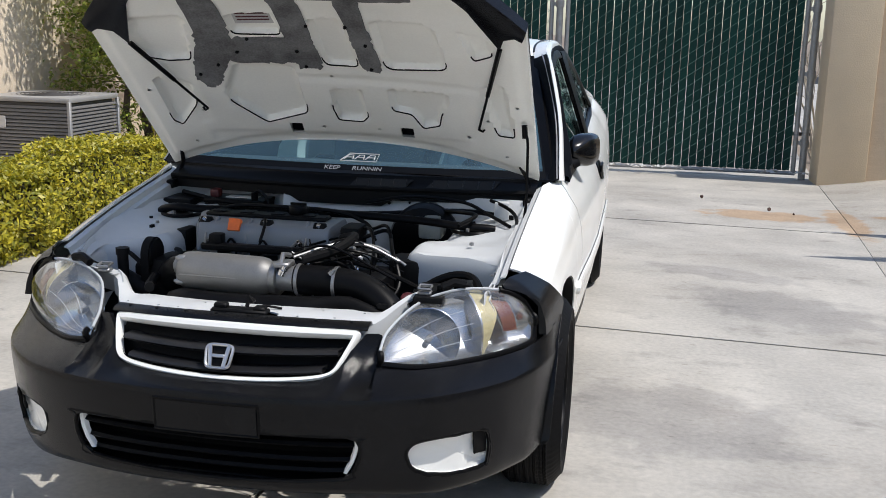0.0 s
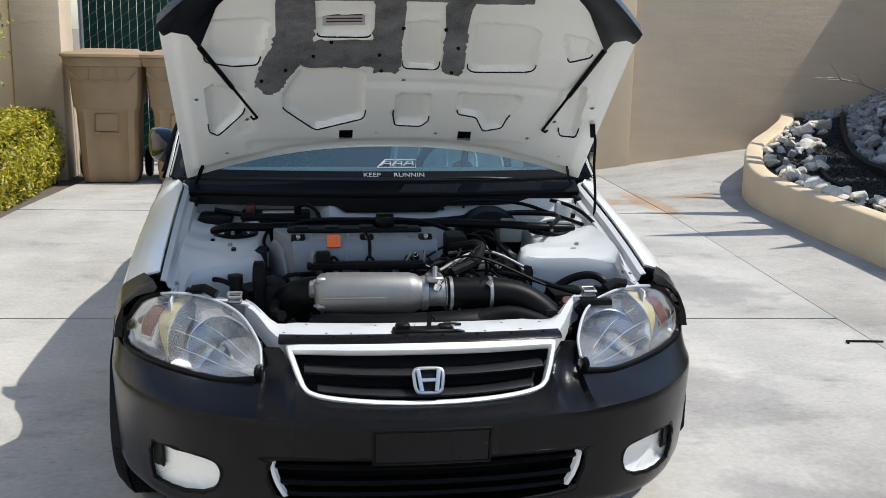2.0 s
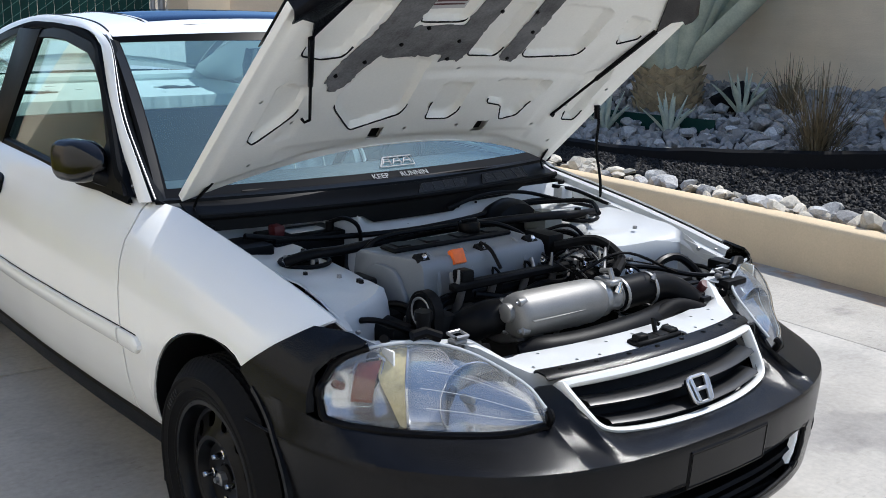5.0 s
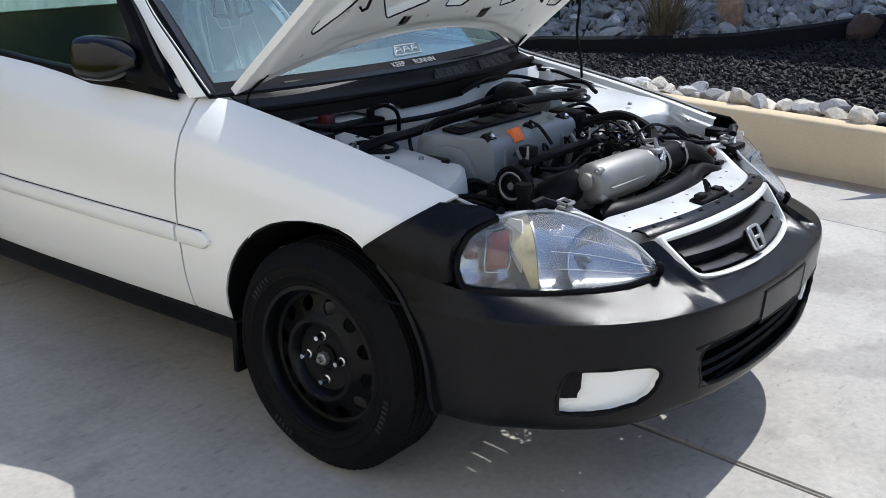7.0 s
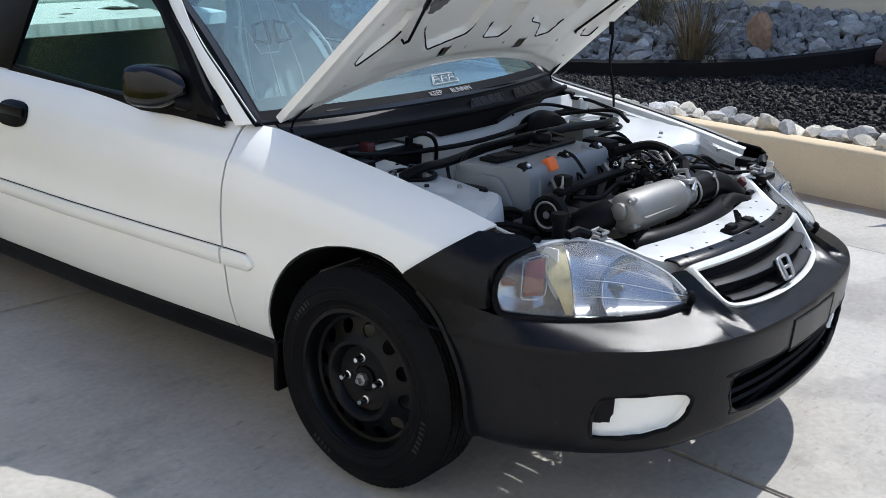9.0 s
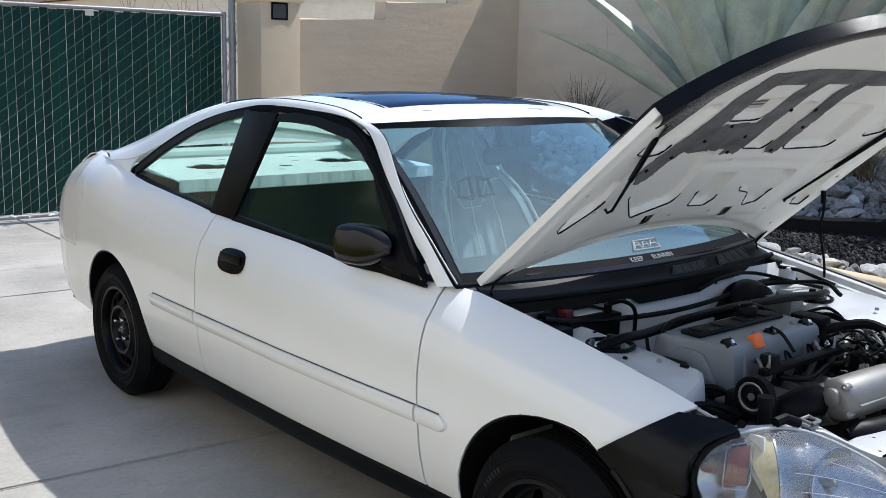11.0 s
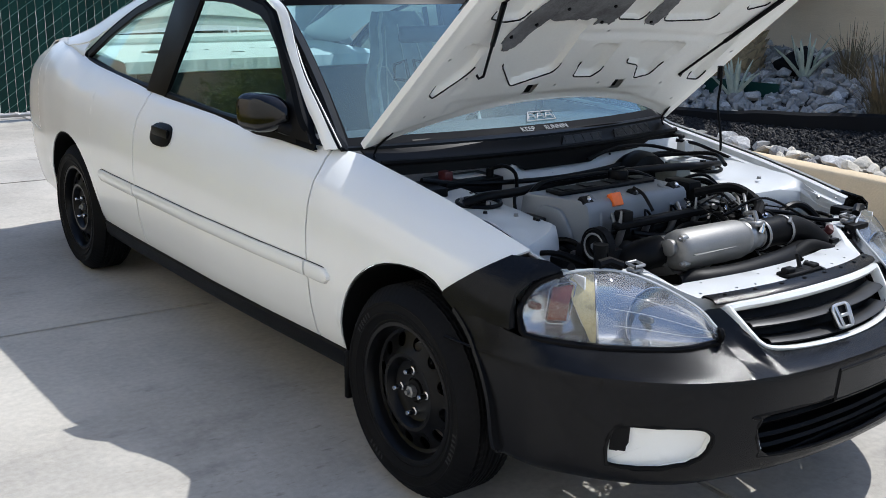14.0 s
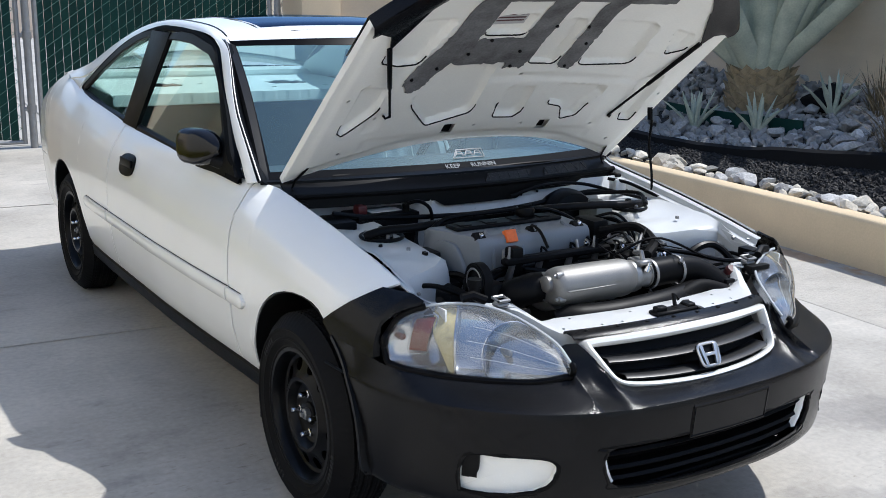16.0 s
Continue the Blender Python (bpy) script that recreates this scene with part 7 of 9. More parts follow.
for u in np.linspace(-1, 1, 61):
    x, y0 = 0.657 * u, hood_front(u)
    rows.append([(x * 1.004, y0 - 0.009 + 0.16 * f, hood_z(x, y0 + 0.16 * f) + 0.0265) for f in np.linspace(0, 1, 5)])
opened(part("upper_flap", sheet(rows), M_VINYL, hood, thick=0.003))
for s, tip, end in ((-1, (-0.560, -0.232), (-0.418, 0.166, 1.098)), (1, (0.578, -0.250), (0.478, 0.214, 1.060))):
    a = hood_open(*tip, -0.012)
    b = Vector(end)
    bm = bmesh.new()
    cover = [hood_open(s * 0.622, -0.385, -0.010), a + Vector((0, 0, 0)), hood_open(s * 0.505, -0.385, -0.010), hood_open(s * 0.56, -0.44, -0.008)]
    add_prism(bm, cover, (0, -0.003, -0.004))
    part("flap_corner", bm, M_VINYL, hood)
    bm = bmesh.new()
    mid = a.lerp(b, 0.55)
    add_tube(bm, [a, a.lerp(b, 0.3), mid, a.lerp(b, 0.56), b], [0.008, 0.0075, 0.007, 0.0045, 0.004], 8)
    add_tube(bm, [b, b + Vector((s * 0.012, 0.006, -0.006)), b + Vector((s * 0.02, 0.006, 0.004))], 0.004, 6)
    part("tie_cord", bm, M_TRIM, hood, "black elastic tie cord with hook")
# hinges
for s in (-1, 1):
    bm = bmesh.new()
    p = hood_open(s * 0.60, 0.33, -0.006)
    q = hood_open(s * 0.62, 0.40, -0.006)
    add_box(bm, (s * 0.63 - 0.012, 0.30, 0.80), (s * 0.63 + 0.012, 0.40, 0.83), 0.004)
    add_tube(bm, [(s * 0.63, 0.36, 0.82), (s * 0.63, 0.40, 0.86), q, p], 0.007, 8, True, 0.4)
    part("hinge", bm, M_DARK, hood)
# prop cable on the far side
bm = bmesh.new()
a = Vector((0.628, 0.164, 1.074))
add_tube(bm, spline([a, a + Vector((0.012, 0.0, -0.04)), (0.642, 0.17, 0.95), (0.645, 0.15, 0.85), (0.638, 0.135, 0.755)], 24), 0.0045, 8)
add_tube(bm, [a + Vector((0, 0, 0.012)), a + Vector((0.004, 0, -0.03))], 0.009, 8)
add_tube(bm, [(0.640, 0.137, 0.765), (0.637, 0.133, 0.742)], 0.010, 8)
part("prop_rod", bm, M_TRIM, hood, "thin black bonnet stay")

# ---------- engine bay ----------
bay = new("engine_bay")
bay.parent = car
bay["label"] = "white painted engine bay"
def well_top(y):
    return HUB_Z + math.sqrt(max(0.0, ARCH_R ** 2 - y * y)) + 0.012


for s in (-1, 1):
    # inner wing, from the wing's top flange down
    rows = []
    for y in np.linspace(-0.35, 0.44, 20):
        tz = top_z(y)
        tx = top_x(y)
        row = [(s * (tx - 0.006), y, tz - 0.012), (s * (tx - 0.020), y, tz - 0.016), (s * (tx - 0.026), y, tz - 0.032), (s * (tx - 0.042), y, tz - 0.036), (s * (tx - 0.046), y, tz - 0.052), (s * 0.610, y, max(0.66, well_top(y) + 0.01)), (s * 0.60, y, max(0.45, well_top(y)))]
        rows.append(row)
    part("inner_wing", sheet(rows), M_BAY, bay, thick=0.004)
    # inner apron that swells into the strut tower
    rows = []
    for y in np.linspace(-0.44, 0.30, 84):
        xb = table(y, (-0.44, -0.30, -0.235, -0.205, -0.18, -0.15, 0.22, 0.30), (0.590, 0.588, 0.570, 0.50, 0.43, 0.392, 0.382, 0.40)) if s < 0 else table(y, (-0.44, -0.26, -0.205, -0.190, -0.176, -0.160, -0.08, 0.0, 0.30), (0.606, 0.605, 0.600, 0.48, 0.37, 0.322, 0.335, 0.405, 0.41))
        zt = table(y, (-0.44, -0.30, -0.20, -0.10, 0.10, 0.30), (0.660, 0.690, 0.726, 0.744, 0.752, 0.760))
        row = []
        for f, x, z in ((0, xb - 0.004, 0.40), (1, xb, 0.55), (2, xb + 0.004, zt - 0.075), (3, xb + 0.010, zt - 0.035), (4, xb + 0.020, zt - 0.010), (5, xb + 0.036, zt), (6, lerp(xb, 0.62, 0.35), zt - 0.003), (7, lerp(xb, 0.62, 0.6), zt + 0.002), (8, lerp(xb, 0.62, 0.85), zt + 0.006), (9, 0.622, zt + 0.022)):
            n = noise.noise((x * 13, y * 13, s + z * 6))
            z = max(z, well_top(y) + 0.002 * f) if x > 0.47 else z
            row.append((s * (x + 0.006 * n * (f < 6)), y, z + (0.009 * n if f > 3 else 0.0)))
        rows.append(row)
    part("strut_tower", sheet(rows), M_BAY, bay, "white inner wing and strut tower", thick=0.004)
    bm = bmesh.new()
    add_lathe(bm, [(0.0, 0.788), (0.010, 0.786), (0.012, 0.775), (0.020, 0.772), (0.024, 0.762), (0.034, 0.760), (0.036, 0.748)], 20, Matrix.Translation((s * 0.485, 0.09, 0)))
    mount = part("strut_mount", bm, M_TRIM, bay, "black strut top mount")
    for k in range(3):
        a = k * 2.09 + 0.4
        bm = bmesh.new()
        add_lathe(bm, [(0.0, 0.772), (0.006, 0.77), (0.006, 0.75)], 6, Matrix.Translation((s * 0.485 + 0.048 * math.cos(a), 0.09 + 0.048 * math.sin(a), 0.002)))
        part("mount_nut", bm, M_GREYMETAL, mount)
    # front wing panel with pressed dish beside the lamp
    rows = []
    for y in np.linspace(-0.46, -0.20, 10):
        rows.append([(s * 0.612, y, 0.70), (s * 0.608, y, max(0.60, well_top(y) + 0.01)), (s * 0.603, y, max(0.42, well_top(y)))])
    part("wing_brace", sheet(rows), M_BAY, bay, thick=0.004)
    bm = bmesh.new()
    add_lathe(bm, [(0.0, 0.022), (0.03, 0.021), (0.05, 0.016), (0.066, 0.006), (0.072, 0.0)], 28, Matrix.Translation((s * 0.602, -0.31, 0.60)) @ Euler((0, -s * math.pi / 2, 0)).to_matrix().to_4x4())
    part("pressed_dish", bm, M_BAY, bay)
# firewall and bay floor
rows = []
for x in np.linspace(-0.64, 0.64, 30):
    dip = 0.03 * smooth(-0.22, -0.15, x) + 0.115 * (1 - smooth(-0.27, -0.20, x))
    rows.append([(x, 0.30, 0.40), (x, 0.27, 0.62), (x, 0.255 + dip * (0.4 if dip < 0.05 else 1.0), 0.72), (x, 0.262 + dip * (0.4 if dip < 0.05 else 1.0), 0.735), (x, 0.27 + dip, 0.80), (x, 0.285 + dip, 0.822)])
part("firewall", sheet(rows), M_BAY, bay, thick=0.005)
for x, z, r in ((0.10, 0.795, 0.006), (0.17, 0.795, 0.005), (-0.02, 0.76, 0.005), (0.24, 0.80, 0.004), (0.02, 0.79, 0.004)):
    bm = bmesh.new()
    add_lathe(bm, [(0.0, 0.0), (r, 0.0), (r, 0.004), (0.0, 0.005)], 12, Matrix.Translation((x, 0.287, z)) @ Euler((math.pi / 2, 0, 0)).to_matrix().to_4x4())
    part("firewall_plug", bm, M_TRIM, bay)
bm = bmesh.new()
add_box(bm, (-0.60, -0.26, 0.27), (0.60, 0.32, 0.30), 0.01)
part("bay_floor", bm, M_DARK, bay)
# cowl panel below the screen with two vent fields
rows = []
for k in range(37):
    u = -1 + 2 * k / 36
    x = 0.652 * u
    back = 0.455 - 0.115 * (1 - u * u)
    front = 0.345 - 0.075 * (1 - u * u) + 0.01
    rows.append([(x, back + 0.012, 0.868), (x, back - 0.01, 0.872), (x, lerp(back, front, 0.4), 0.858), (x, front + 0.02, 0.845), (x, front, 0.838), (x, front - 0.004, 0.805 - 0.02 * (abs(u) < 0.25))])
cowl = part("cowl_panel", sheet(rows), M_PLASTIC, car, "black plastic cowl panel with vents", thick=0.006)
for x0, x1 in ((0.03, 0.24), (0.29, 0.53)):
    for k in range(9):
        f = k / 8
        bm = bmesh.new()
        pts = []
        for x in np.linspace(x0 + 0.02 * f, x1 - 0.02 * (1 - f), 8):
            u = x / 0.652
            back = 0.455 - 0.115 * (1 - u * u)
            front = 0.345 - 0.075 * (1 - u * u) + 0.01
            pts.append((x, lerp(front + 0.02, back - 0.025, f), lerp(0.850, 0.870, f) - 0.001))
        add_tube(bm, pts, 0.0030, 5)
        part("vent_rib", bm, M_GSLAT, cowl)
    for x in np.linspace(x0 + 0.02, x1 - 0.02, 5):
        bm = bmesh.new()
        u = x / 0.652
        back = 0.455 - 0.115 * (1 - u * u)
        front = 0.345 - 0.075 * (1 - u * u) + 0.01
        add_tube(bm, [(x, front + 0.02, 0.851), (x, back - 0.025, 0.871)], 0.0025, 5)
        part("vent_rib", bm, M_GSLAT, cowl)
bm = bmesh.new()
add_tube(bm, [(x, 0.345 - 0.075 * (1 - (x / 0.652) ** 2) + 0.004, 0.843) for x in np.linspace(-0.64, 0.64, 30)], 0.009, 8)
part("bonnet_seal", bm, M_RUBBER, cowl, "black rubber bonnet seal")
# wiper arms
for pts in ([(0.46, 0.40, 0.885), (0.30, 0.372, 0.895), (0.05, 0.36, 0.893), (-0.12, 0.365, 0.892)], [(-0.08, 0.375, 0.888), (-0.25, 0.385, 0.896), (-0.48, 0.42, 0.895)]):
    bm = bmesh.new()
    add_tube(bm, [(x, y, z - 0.010) for x, y, z in spline(pts, 14)], 0.0045, 6)
    part("wiper", bm, M_TRIM, car)

# radiator support with latch hole
rows = []
for x in np.linspace(-0.43, 0.43, 44):
    a = abs(x)
    yf = -0.655 + 0.09 * (a / 0.43) ** 2 + 0.10 * smooth(0.33, 0.43, a)
    rise = 0.050 * smooth(0.34, 0.43, a)
    wd = 0.118 - 0.075 * smooth(0.30, 0.42, a)
    z = 0.642 - 0.012 * (a / 0.4) ** 2 + rise
    rows.append([(x, yf, z - 0.05), (x, yf, z), (x, yf + 0.02, z + 0.006), (x, yf + wd * 0.5, z + 0.010 + 0.003 * math.sin(x * 40)), (x, yf + wd - 0.012, z + 0.008), (x, yf + wd, z - 0.002), (x, yf + wd + 0.002, z - 0.06)])
sup = part("radiator_support", sheet(rows), M_BAY, bay, "white radiator support panel", thick=0.004)
c = bmesh.new()
add_prism(c, [(x, y, 0.5) for x, y in rounded([(-0.075, -0.605), (0.105, -0.605), (0.105, -0.645), (-0.075, -0.640)], 5, 0.3)], (0, 0, 0.3))
cc = []
rs = random.Random(4)
for x in np.linspace(-0.33, 0.36, 14):
    b = bmesh.new()
    yy = -0.63 + 0.09 * (abs(x) / 0.43) ** 2 + rs.choice((0.0, 0.045, 0.06))
    add_lathe(b, [(0.0, 0.5), (0.0045, 0.5), (0.0045, 0.8), (0.0, 0.8)], 8, Matrix.Translation((x + rs.uniform(-0.01, 0.01), yy, 0)))
    bmesh.ops.remove_doubles(b, verts=b.verts, dist=1e-5)
    cc.append(b)
carve(sup, [c] + cc)
bm = bmesh.new()
add_box(bm, (-0.08, -0.65, 0.595), (0.11, -0.595, 0.615), 0.004)
add_box(bm, (0.005, -0.636, 0.61), (0.05, -0.604, 0.662), 0.006, 2)
add_box(bm, (0.058, -0.63, 0.61), (0.09, -0.606, 0.640), 0.005)
add_tube(bm, [(0.015, -0.62, 0.64), (0.02, -0.60, 0.69), (0.035, -0.605, 0.675)], 0.006, 6)
add_tube(bm, [(0.03, -0.61, 0.655), (0.06, -0.60, 0.665), (0.10, -0.58, 0.655)], 0.0035, 6)
add_box(bm, (-0.072, -0.642, 0.648), (0.078, -0.602, 0.660), 0.004)
add_box(bm, (-0.066, -0.634, 0.655), (-0.030, -0.610, 0.672), 0.004)
add_box(bm, (0.040, -0.636, 0.655), (0.072, -0.606, 0.668), 0.004)
part("bonnet_latch", bm, M_DARK, bay, "dark steel bonnet latch")
# lamp brackets at the ends
for s in (-1, 1):
    bm = bmesh.new()
    pts = [(s * 0.455 - 0.016, -0.485, 0.708), (s * 0.455 + 0.016, -0.485, 0.708), (s * 0.455 + 0.016, -0.458, 0.712), (s * 0.455 - 0.016, -0.458, 0.712)]
    add_tube(bm, pts + pts[:1], 0.0045, 6, False)
    add_box(bm, (s * 0.455 - 0.018, -0.486, 0.690), (s * 0.455 + 0.018, -0.456, 0.702), 0.004)
    part("lamp_bracket", bm, M_GREYMETAL, bay)
    rows = []
    for f in np.linspace(0, 1, 10):
        x = lerp(0.42, 0.60, f)
        y = lerp(-0.480, -0.385, f)
        rows.append([(s * x, y - 0.005, lerp(0.686, 0.692, f)), (s * x, y + 0.035, lerp(0.684, 0.690, f)), (s * (x - 0.0), y + 0.045, lerp(0.62, 0.62, f))])
    part("lamp_panel", sheet(rows), M_BAY, bay, thick=0.004)
    bm = bmesh.new()
    rows = []
    add_box(bm, (s * 0.60, -0.42, 0.60), (s * 0.64, -0.39, 0.690), 0.008)
    add_tube(bm, [(s * 0.50, -0.47, 0.712), (s * 0.53, -0.455, 0.725), (s * 0.56, -0.45, 0.72)], 0.012, 8)
    part("lamp_mount", bm, M_TRIM if s < 0 else M_DARK, bay)
# black radiator and hoses
bm = bmesh.new()
add_box(bm, (-0.30, -0.505, 0.34), (0.36, -0.45, 0.62), 0.012)
rad = part("radiator", bm, M_DARK, bay, "black radiator")
bm = bmesh.new()
add_tube(bm, [(x, -0.512 + 0.10 * abs(x / 0.36) ** 2.4, 0.636 + 0.004 * math.sin(x * 9)) for x in np.linspace(-0.27, 0.37, 18)], [0.014] + [0.034] * 15 + [0.026, 0.016], 12, True, 0.62)
part("top_tank", bm, M_PLASTIC, rad)

# ---------- engine ----------
eng = new("engine")
eng.parent = car
eng["label"] = "transverse engine with grey cam cover and bare aluminium plenum"
bm = bmesh.new()
add_box(bm, (-0.36, -0.16, 0.30), (0.16, 0.10, 0.665), 0.03, 2)
add_box(bm, (-0.40, -0.14, 0.32), (-0.34, 0.08, 0.66), 0.02, 2)
part("block", bm, M_DARK, eng)
bm = bmesh.new()
add_box(bm, (-0.362, -0.205, 0.48), (-0.290, -0.150, 0.656), 0.010, 2)
add_box(bm, (-0.352, -0.214, 0.60), (-0.318, -0.200, 0.650), 0.004)
add_box(bm, (-0.345, -0.216, 0.53), (-0.300, -0.198, 0.575), 0.005)
chain = part("chain_cover", bm, M_GREYMETAL, eng, "dull grey timing chain cover")
for x, z in ((-0.352, 0.640), (-0.352, 0.56), (-0.300, 0.640), (-0.300, 0.585)):
    bm = bmesh.new()
    add_lathe(bm, [(0.0, 0.010), (0.006, 0.009), (0.007, 0.003), (0.010, 0.002), (0.010, 0.0)], 8, Matrix.Translation((x, -0.206, z)) @ Matrix.Rotation(math.pi / 2, 4, "X"))
    part("cover_bolt", bm, M_DARK, chain)
bm = bmesh.new()
add_box(bm, (-0.340, -0.2185, 0.588), (-0.312, -0.2165, 0.595), 0.0)
part("tag", bm, M_LABEL, chain, "small pale tag")
rows = []
sec = [(-0.190, 0.660), (-0.190, 0.672), (-0.174, 0.674), (-0.168, 0.752), (-0.164, 0.772), (-0.154, 0.783), (-0.140, 0.786), (-0.02, 0.788), (0.020, 0.786), (0.034, 0.776), (0.041, 0.73), (0.046, 0.672), (0.055, 0.668), (0.057, 0.660)]
for x, k in ((-0.372, 0.95), (-0.370, 0.985), (-0.364, 1.0), (-0.35, 1.0), (-0.20, 1.0), (0.0, 1.0), (0.07, 1.0), (0.088, 1.0), (0.094, 0.985), (0.096, 0.95)):
    near = min(1.0, max(0.0, (-0.19 - x) / 0.185))
    rows.append([(x + 0.062 * near * min(1.0, max(0.0, (-0.01 - y) / 0.16)), -0.048 + (y + 0.048) * (0.6 + 0.4 * k), 0.66 + (z - 0.66) * k) for y, z in sec])
bm = sheet(rows)
bm.verts.ensure_lookup_table()
n = len(sec)
bm.faces.new([bm.verts[k] for k in range(n)])
bm.faces.new([bm.verts[len(bm.verts) - 1 - k] for k in range(n)])
cover = part("cam_cover", bm, M_VALVE, eng, "grey painted cam cover")
# raised shield on the timing end and ribs on top
bm = bmesh.new()
pts = [(-0.372 + 0.062 * min(1.0, max(0.0, (-0.01 - y) / 0.16)), y, z) for y, z in rounded([(-0.14, 0.665), (-0.005, 0.665), (-0.015, 0.745), (-0.045, 0.765), (-0.10, 0.757)], 5, 0.3)]
add_prism(bm, pts, (-0.012, 0, 0), 0.004)
part("timing_boss", bm, M_VALVE, cover)
for x in (-0.265, -0.16, 0.02):
    bm = bmesh.new()
    add_tube(bm, [(x, -0.176, 0.69), (x, -0.166, 0.745), (x, -0.15, 0.778), (x, -0.12, 0.792)], 0.006, 6)
    part("cover_rib", bm, M_VALVE, cover)
for x in (-0.298, -0.105, 0.062):
    bm = bmesh.new()
    add_box(bm, (x - 0.020, -0.155, 0.772), (x + 0.020, -0.125, 0.792), 0.004, 1, Matrix.Translation((x, -0.14, 0.782)) @ Matrix.Rotation(radians(38), 4, "X") @ Matrix.Translation((-x, 0.14, -0.782)))
    notch = part("bolt_recess", bm, M_DARK, cover)
    bm = bmesh.new()
    add_lathe(bm, [(0.0, 0.014), (0.007, 0.012), (0.008, 0.0)], 8, Matrix.Translation((x, -0.146, 0.785)) @ Matrix.Rotation(radians(40), 4, "X"))
    part("cover_bolt", bm, M_CHROME, notch)
bm = bmesh.new()
add_box(bm, (-0.019, -0.019, -0.010), (0.019, 0.019, 0.009), 0.003, 2, Matrix.Translation((-0.199, -0.158, 0.779)) @ Matrix.Rotation(radians(62), 4, "X"))
part("coil_plug", bm, M_ORANGE, eng, "orange plug on the cam cover")
bm = bmesh.new()
add_lathe(bm, [(0.0, 0.828), (0.026, 0.826), (0.030, 0.82), (0.030, 0.80), (0.024, 0.79)], 20, Matrix.Translation((-0.045, -0.02, 0)))
for k in range(3):
    add_box(bm, (-0.045 - 0.026, -0.024, 0.826), (-0.045 + 0.026, -0.016, 0.834), 0.002)
part("oil_cap", bm, M_TRIM, eng, "black oil filler cap")
bm = bmesh.new()
add_box(bm, (-0.33, -0.075, 0.786), (0.06, -0.010, 0.799), 0.005)
for x in (-0.29, -0.20, -0.10, 0.0):
    add_box(bm, (x - 0.022, -0.066, 0.797), (x + 0.022, -0.020, 0.803), 0.003)
part("coil_cover", bm, M_DARK, eng)
# fuel rail and injectors
bm = bmesh.new()
add_box(bm, (-0.275, -0.245, 0.716), (0.115, -0.215, 0.738), 0.006)
rail_ = part("fuel_rail", bm, M_DARK, eng, "dark fuel rail")
for x in (-0.24, -0.14, -0.03, 0.07):
    bm = bmesh.new()
    add_tube(bm, [(x, -0.23, 0.72), (x, -0.215, 0.68), (x, -0.20, 0.655)], [0.009, 0.011, 0.008], 10)
    part("injector", bm, M_GREYMETAL, rail_)
    if x in (-0.24, 0.07):
        bm = bmesh.new()
        add_tube(bm, [(x - 0.02, -0.235, 0.735), (x - 0.02, -0.238, 0.750), (x - 0.018, -0.236, 0.770)], [0.006, 0.004, 0.003], 8)
        part("rail_fitting", bm, M_GREYMETAL, rail_)
# loom, connectors and stays in front of the cam cover
bm = bmesh.new()
add_tube(bm, spline([(-0.30, -0.195, 0.665), (-0.26, -0.198, 0.690), (-0.16, -0.200, 0.684), (-0.05, -0.199, 0.692), (0.06, -0.200, 0.686), (0.14, -0.185, 0.700)], 30), 0.015, 9)
part("injector_loom", bm, M_TRIM, eng, "black taped wiring loom")
for x in (-0.215, -0.115, -0.005, 0.095):
    bm = bmesh.new()
    add_box(bm, (x - 0.014, -0.222, 0.690), (x + 0.014, -0.188, 0.722), 0.004, 2)
    part("injector_plug", bm, M_DARK, eng)
    bm = bmesh.new()
    add_tube(bm, spline([(x, -0.20, 0.715), (x + 0.012, -0.185, 0.742), (x + 0.03, -0.19, 0.725), (x + 0.035, -0.198, 0.69)], 10), 0.004, 6)
    part("plug_lead", bm, M_TRIM, eng)
for x0, x1 in ((-0.27, -0.235), (0.0, 0.03)):
    bm = bmesh.new()
    add_tube(bm, [(x0, -0.225, 0.735), ((x0 + x1) / 2, -0.20, 0.752), (x1, -0.180, 0.735)], 0.005, 6)
    part("rail_stay", bm, M_GREYMETAL, eng)
bm = bmesh.new()
add_box(bm, (-0.31, -0.235, 0.56), (0.15, -0.17, 0.655), 0.02, 2)
part("inlet_flange", bm, M_DARK, eng)
# plenum: cast can with ribs, end boss and runners
prof = [(0.0, -0.168), (0.030, -0.168), (0.046, -0.162), (0.056, -0.150), (0.060, -0.130), (0.061, 0.0), (0.060, 0.120), (0.056, 0.140), (0.050, 0.150), (0.046, 0.160), (0.0, 0.160)]
pm = Matrix.Translation((-0.115, -0.420, 0.697)) @ Matrix.Rotation(radians(-3), 4, "Z") @ Euler((0, math.pi / 2, 0)).to_matrix().to_4x4() @ Matrix.Diagonal((0.89, 0.89, 0.84, 1))
bm = bmesh.new()
add_lathe(bm, prof, 36, pm)
plenum = part("plenum", bm, M_ALU, eng, "bare cast aluminium intake plenum")
bm = bmesh.new()
add_lathe(bm, [(0.0, -0.186), (0.020, -0.186), (0.025, -0.182), (0.025, -0.165)], 20, pm @ Matrix.Translation((-0.012, 0, 0)))
part("end_boss", bm, M_ALU, plenum)
bm = bmesh.new()
add_box(bm, (-0.235, -0.4765, 0.6955), (0.0, -0.467, 0.6985), 0.001)
part("parting_rib", bm, M_ALU, plenum)
for x in (-0.215, -0.150, -0.085, -0.020):
    bm = bmesh.new()
    add_tube(bm, spline([(x, -0.40, 0.655), (x, -0.34, 0.635), (x + 0.01, -0.27, 0.645), (x + 0.02, -0.19, 0.645)], 10), 0.027, 12)
    part("runner", bm, M_ALU, plenum)
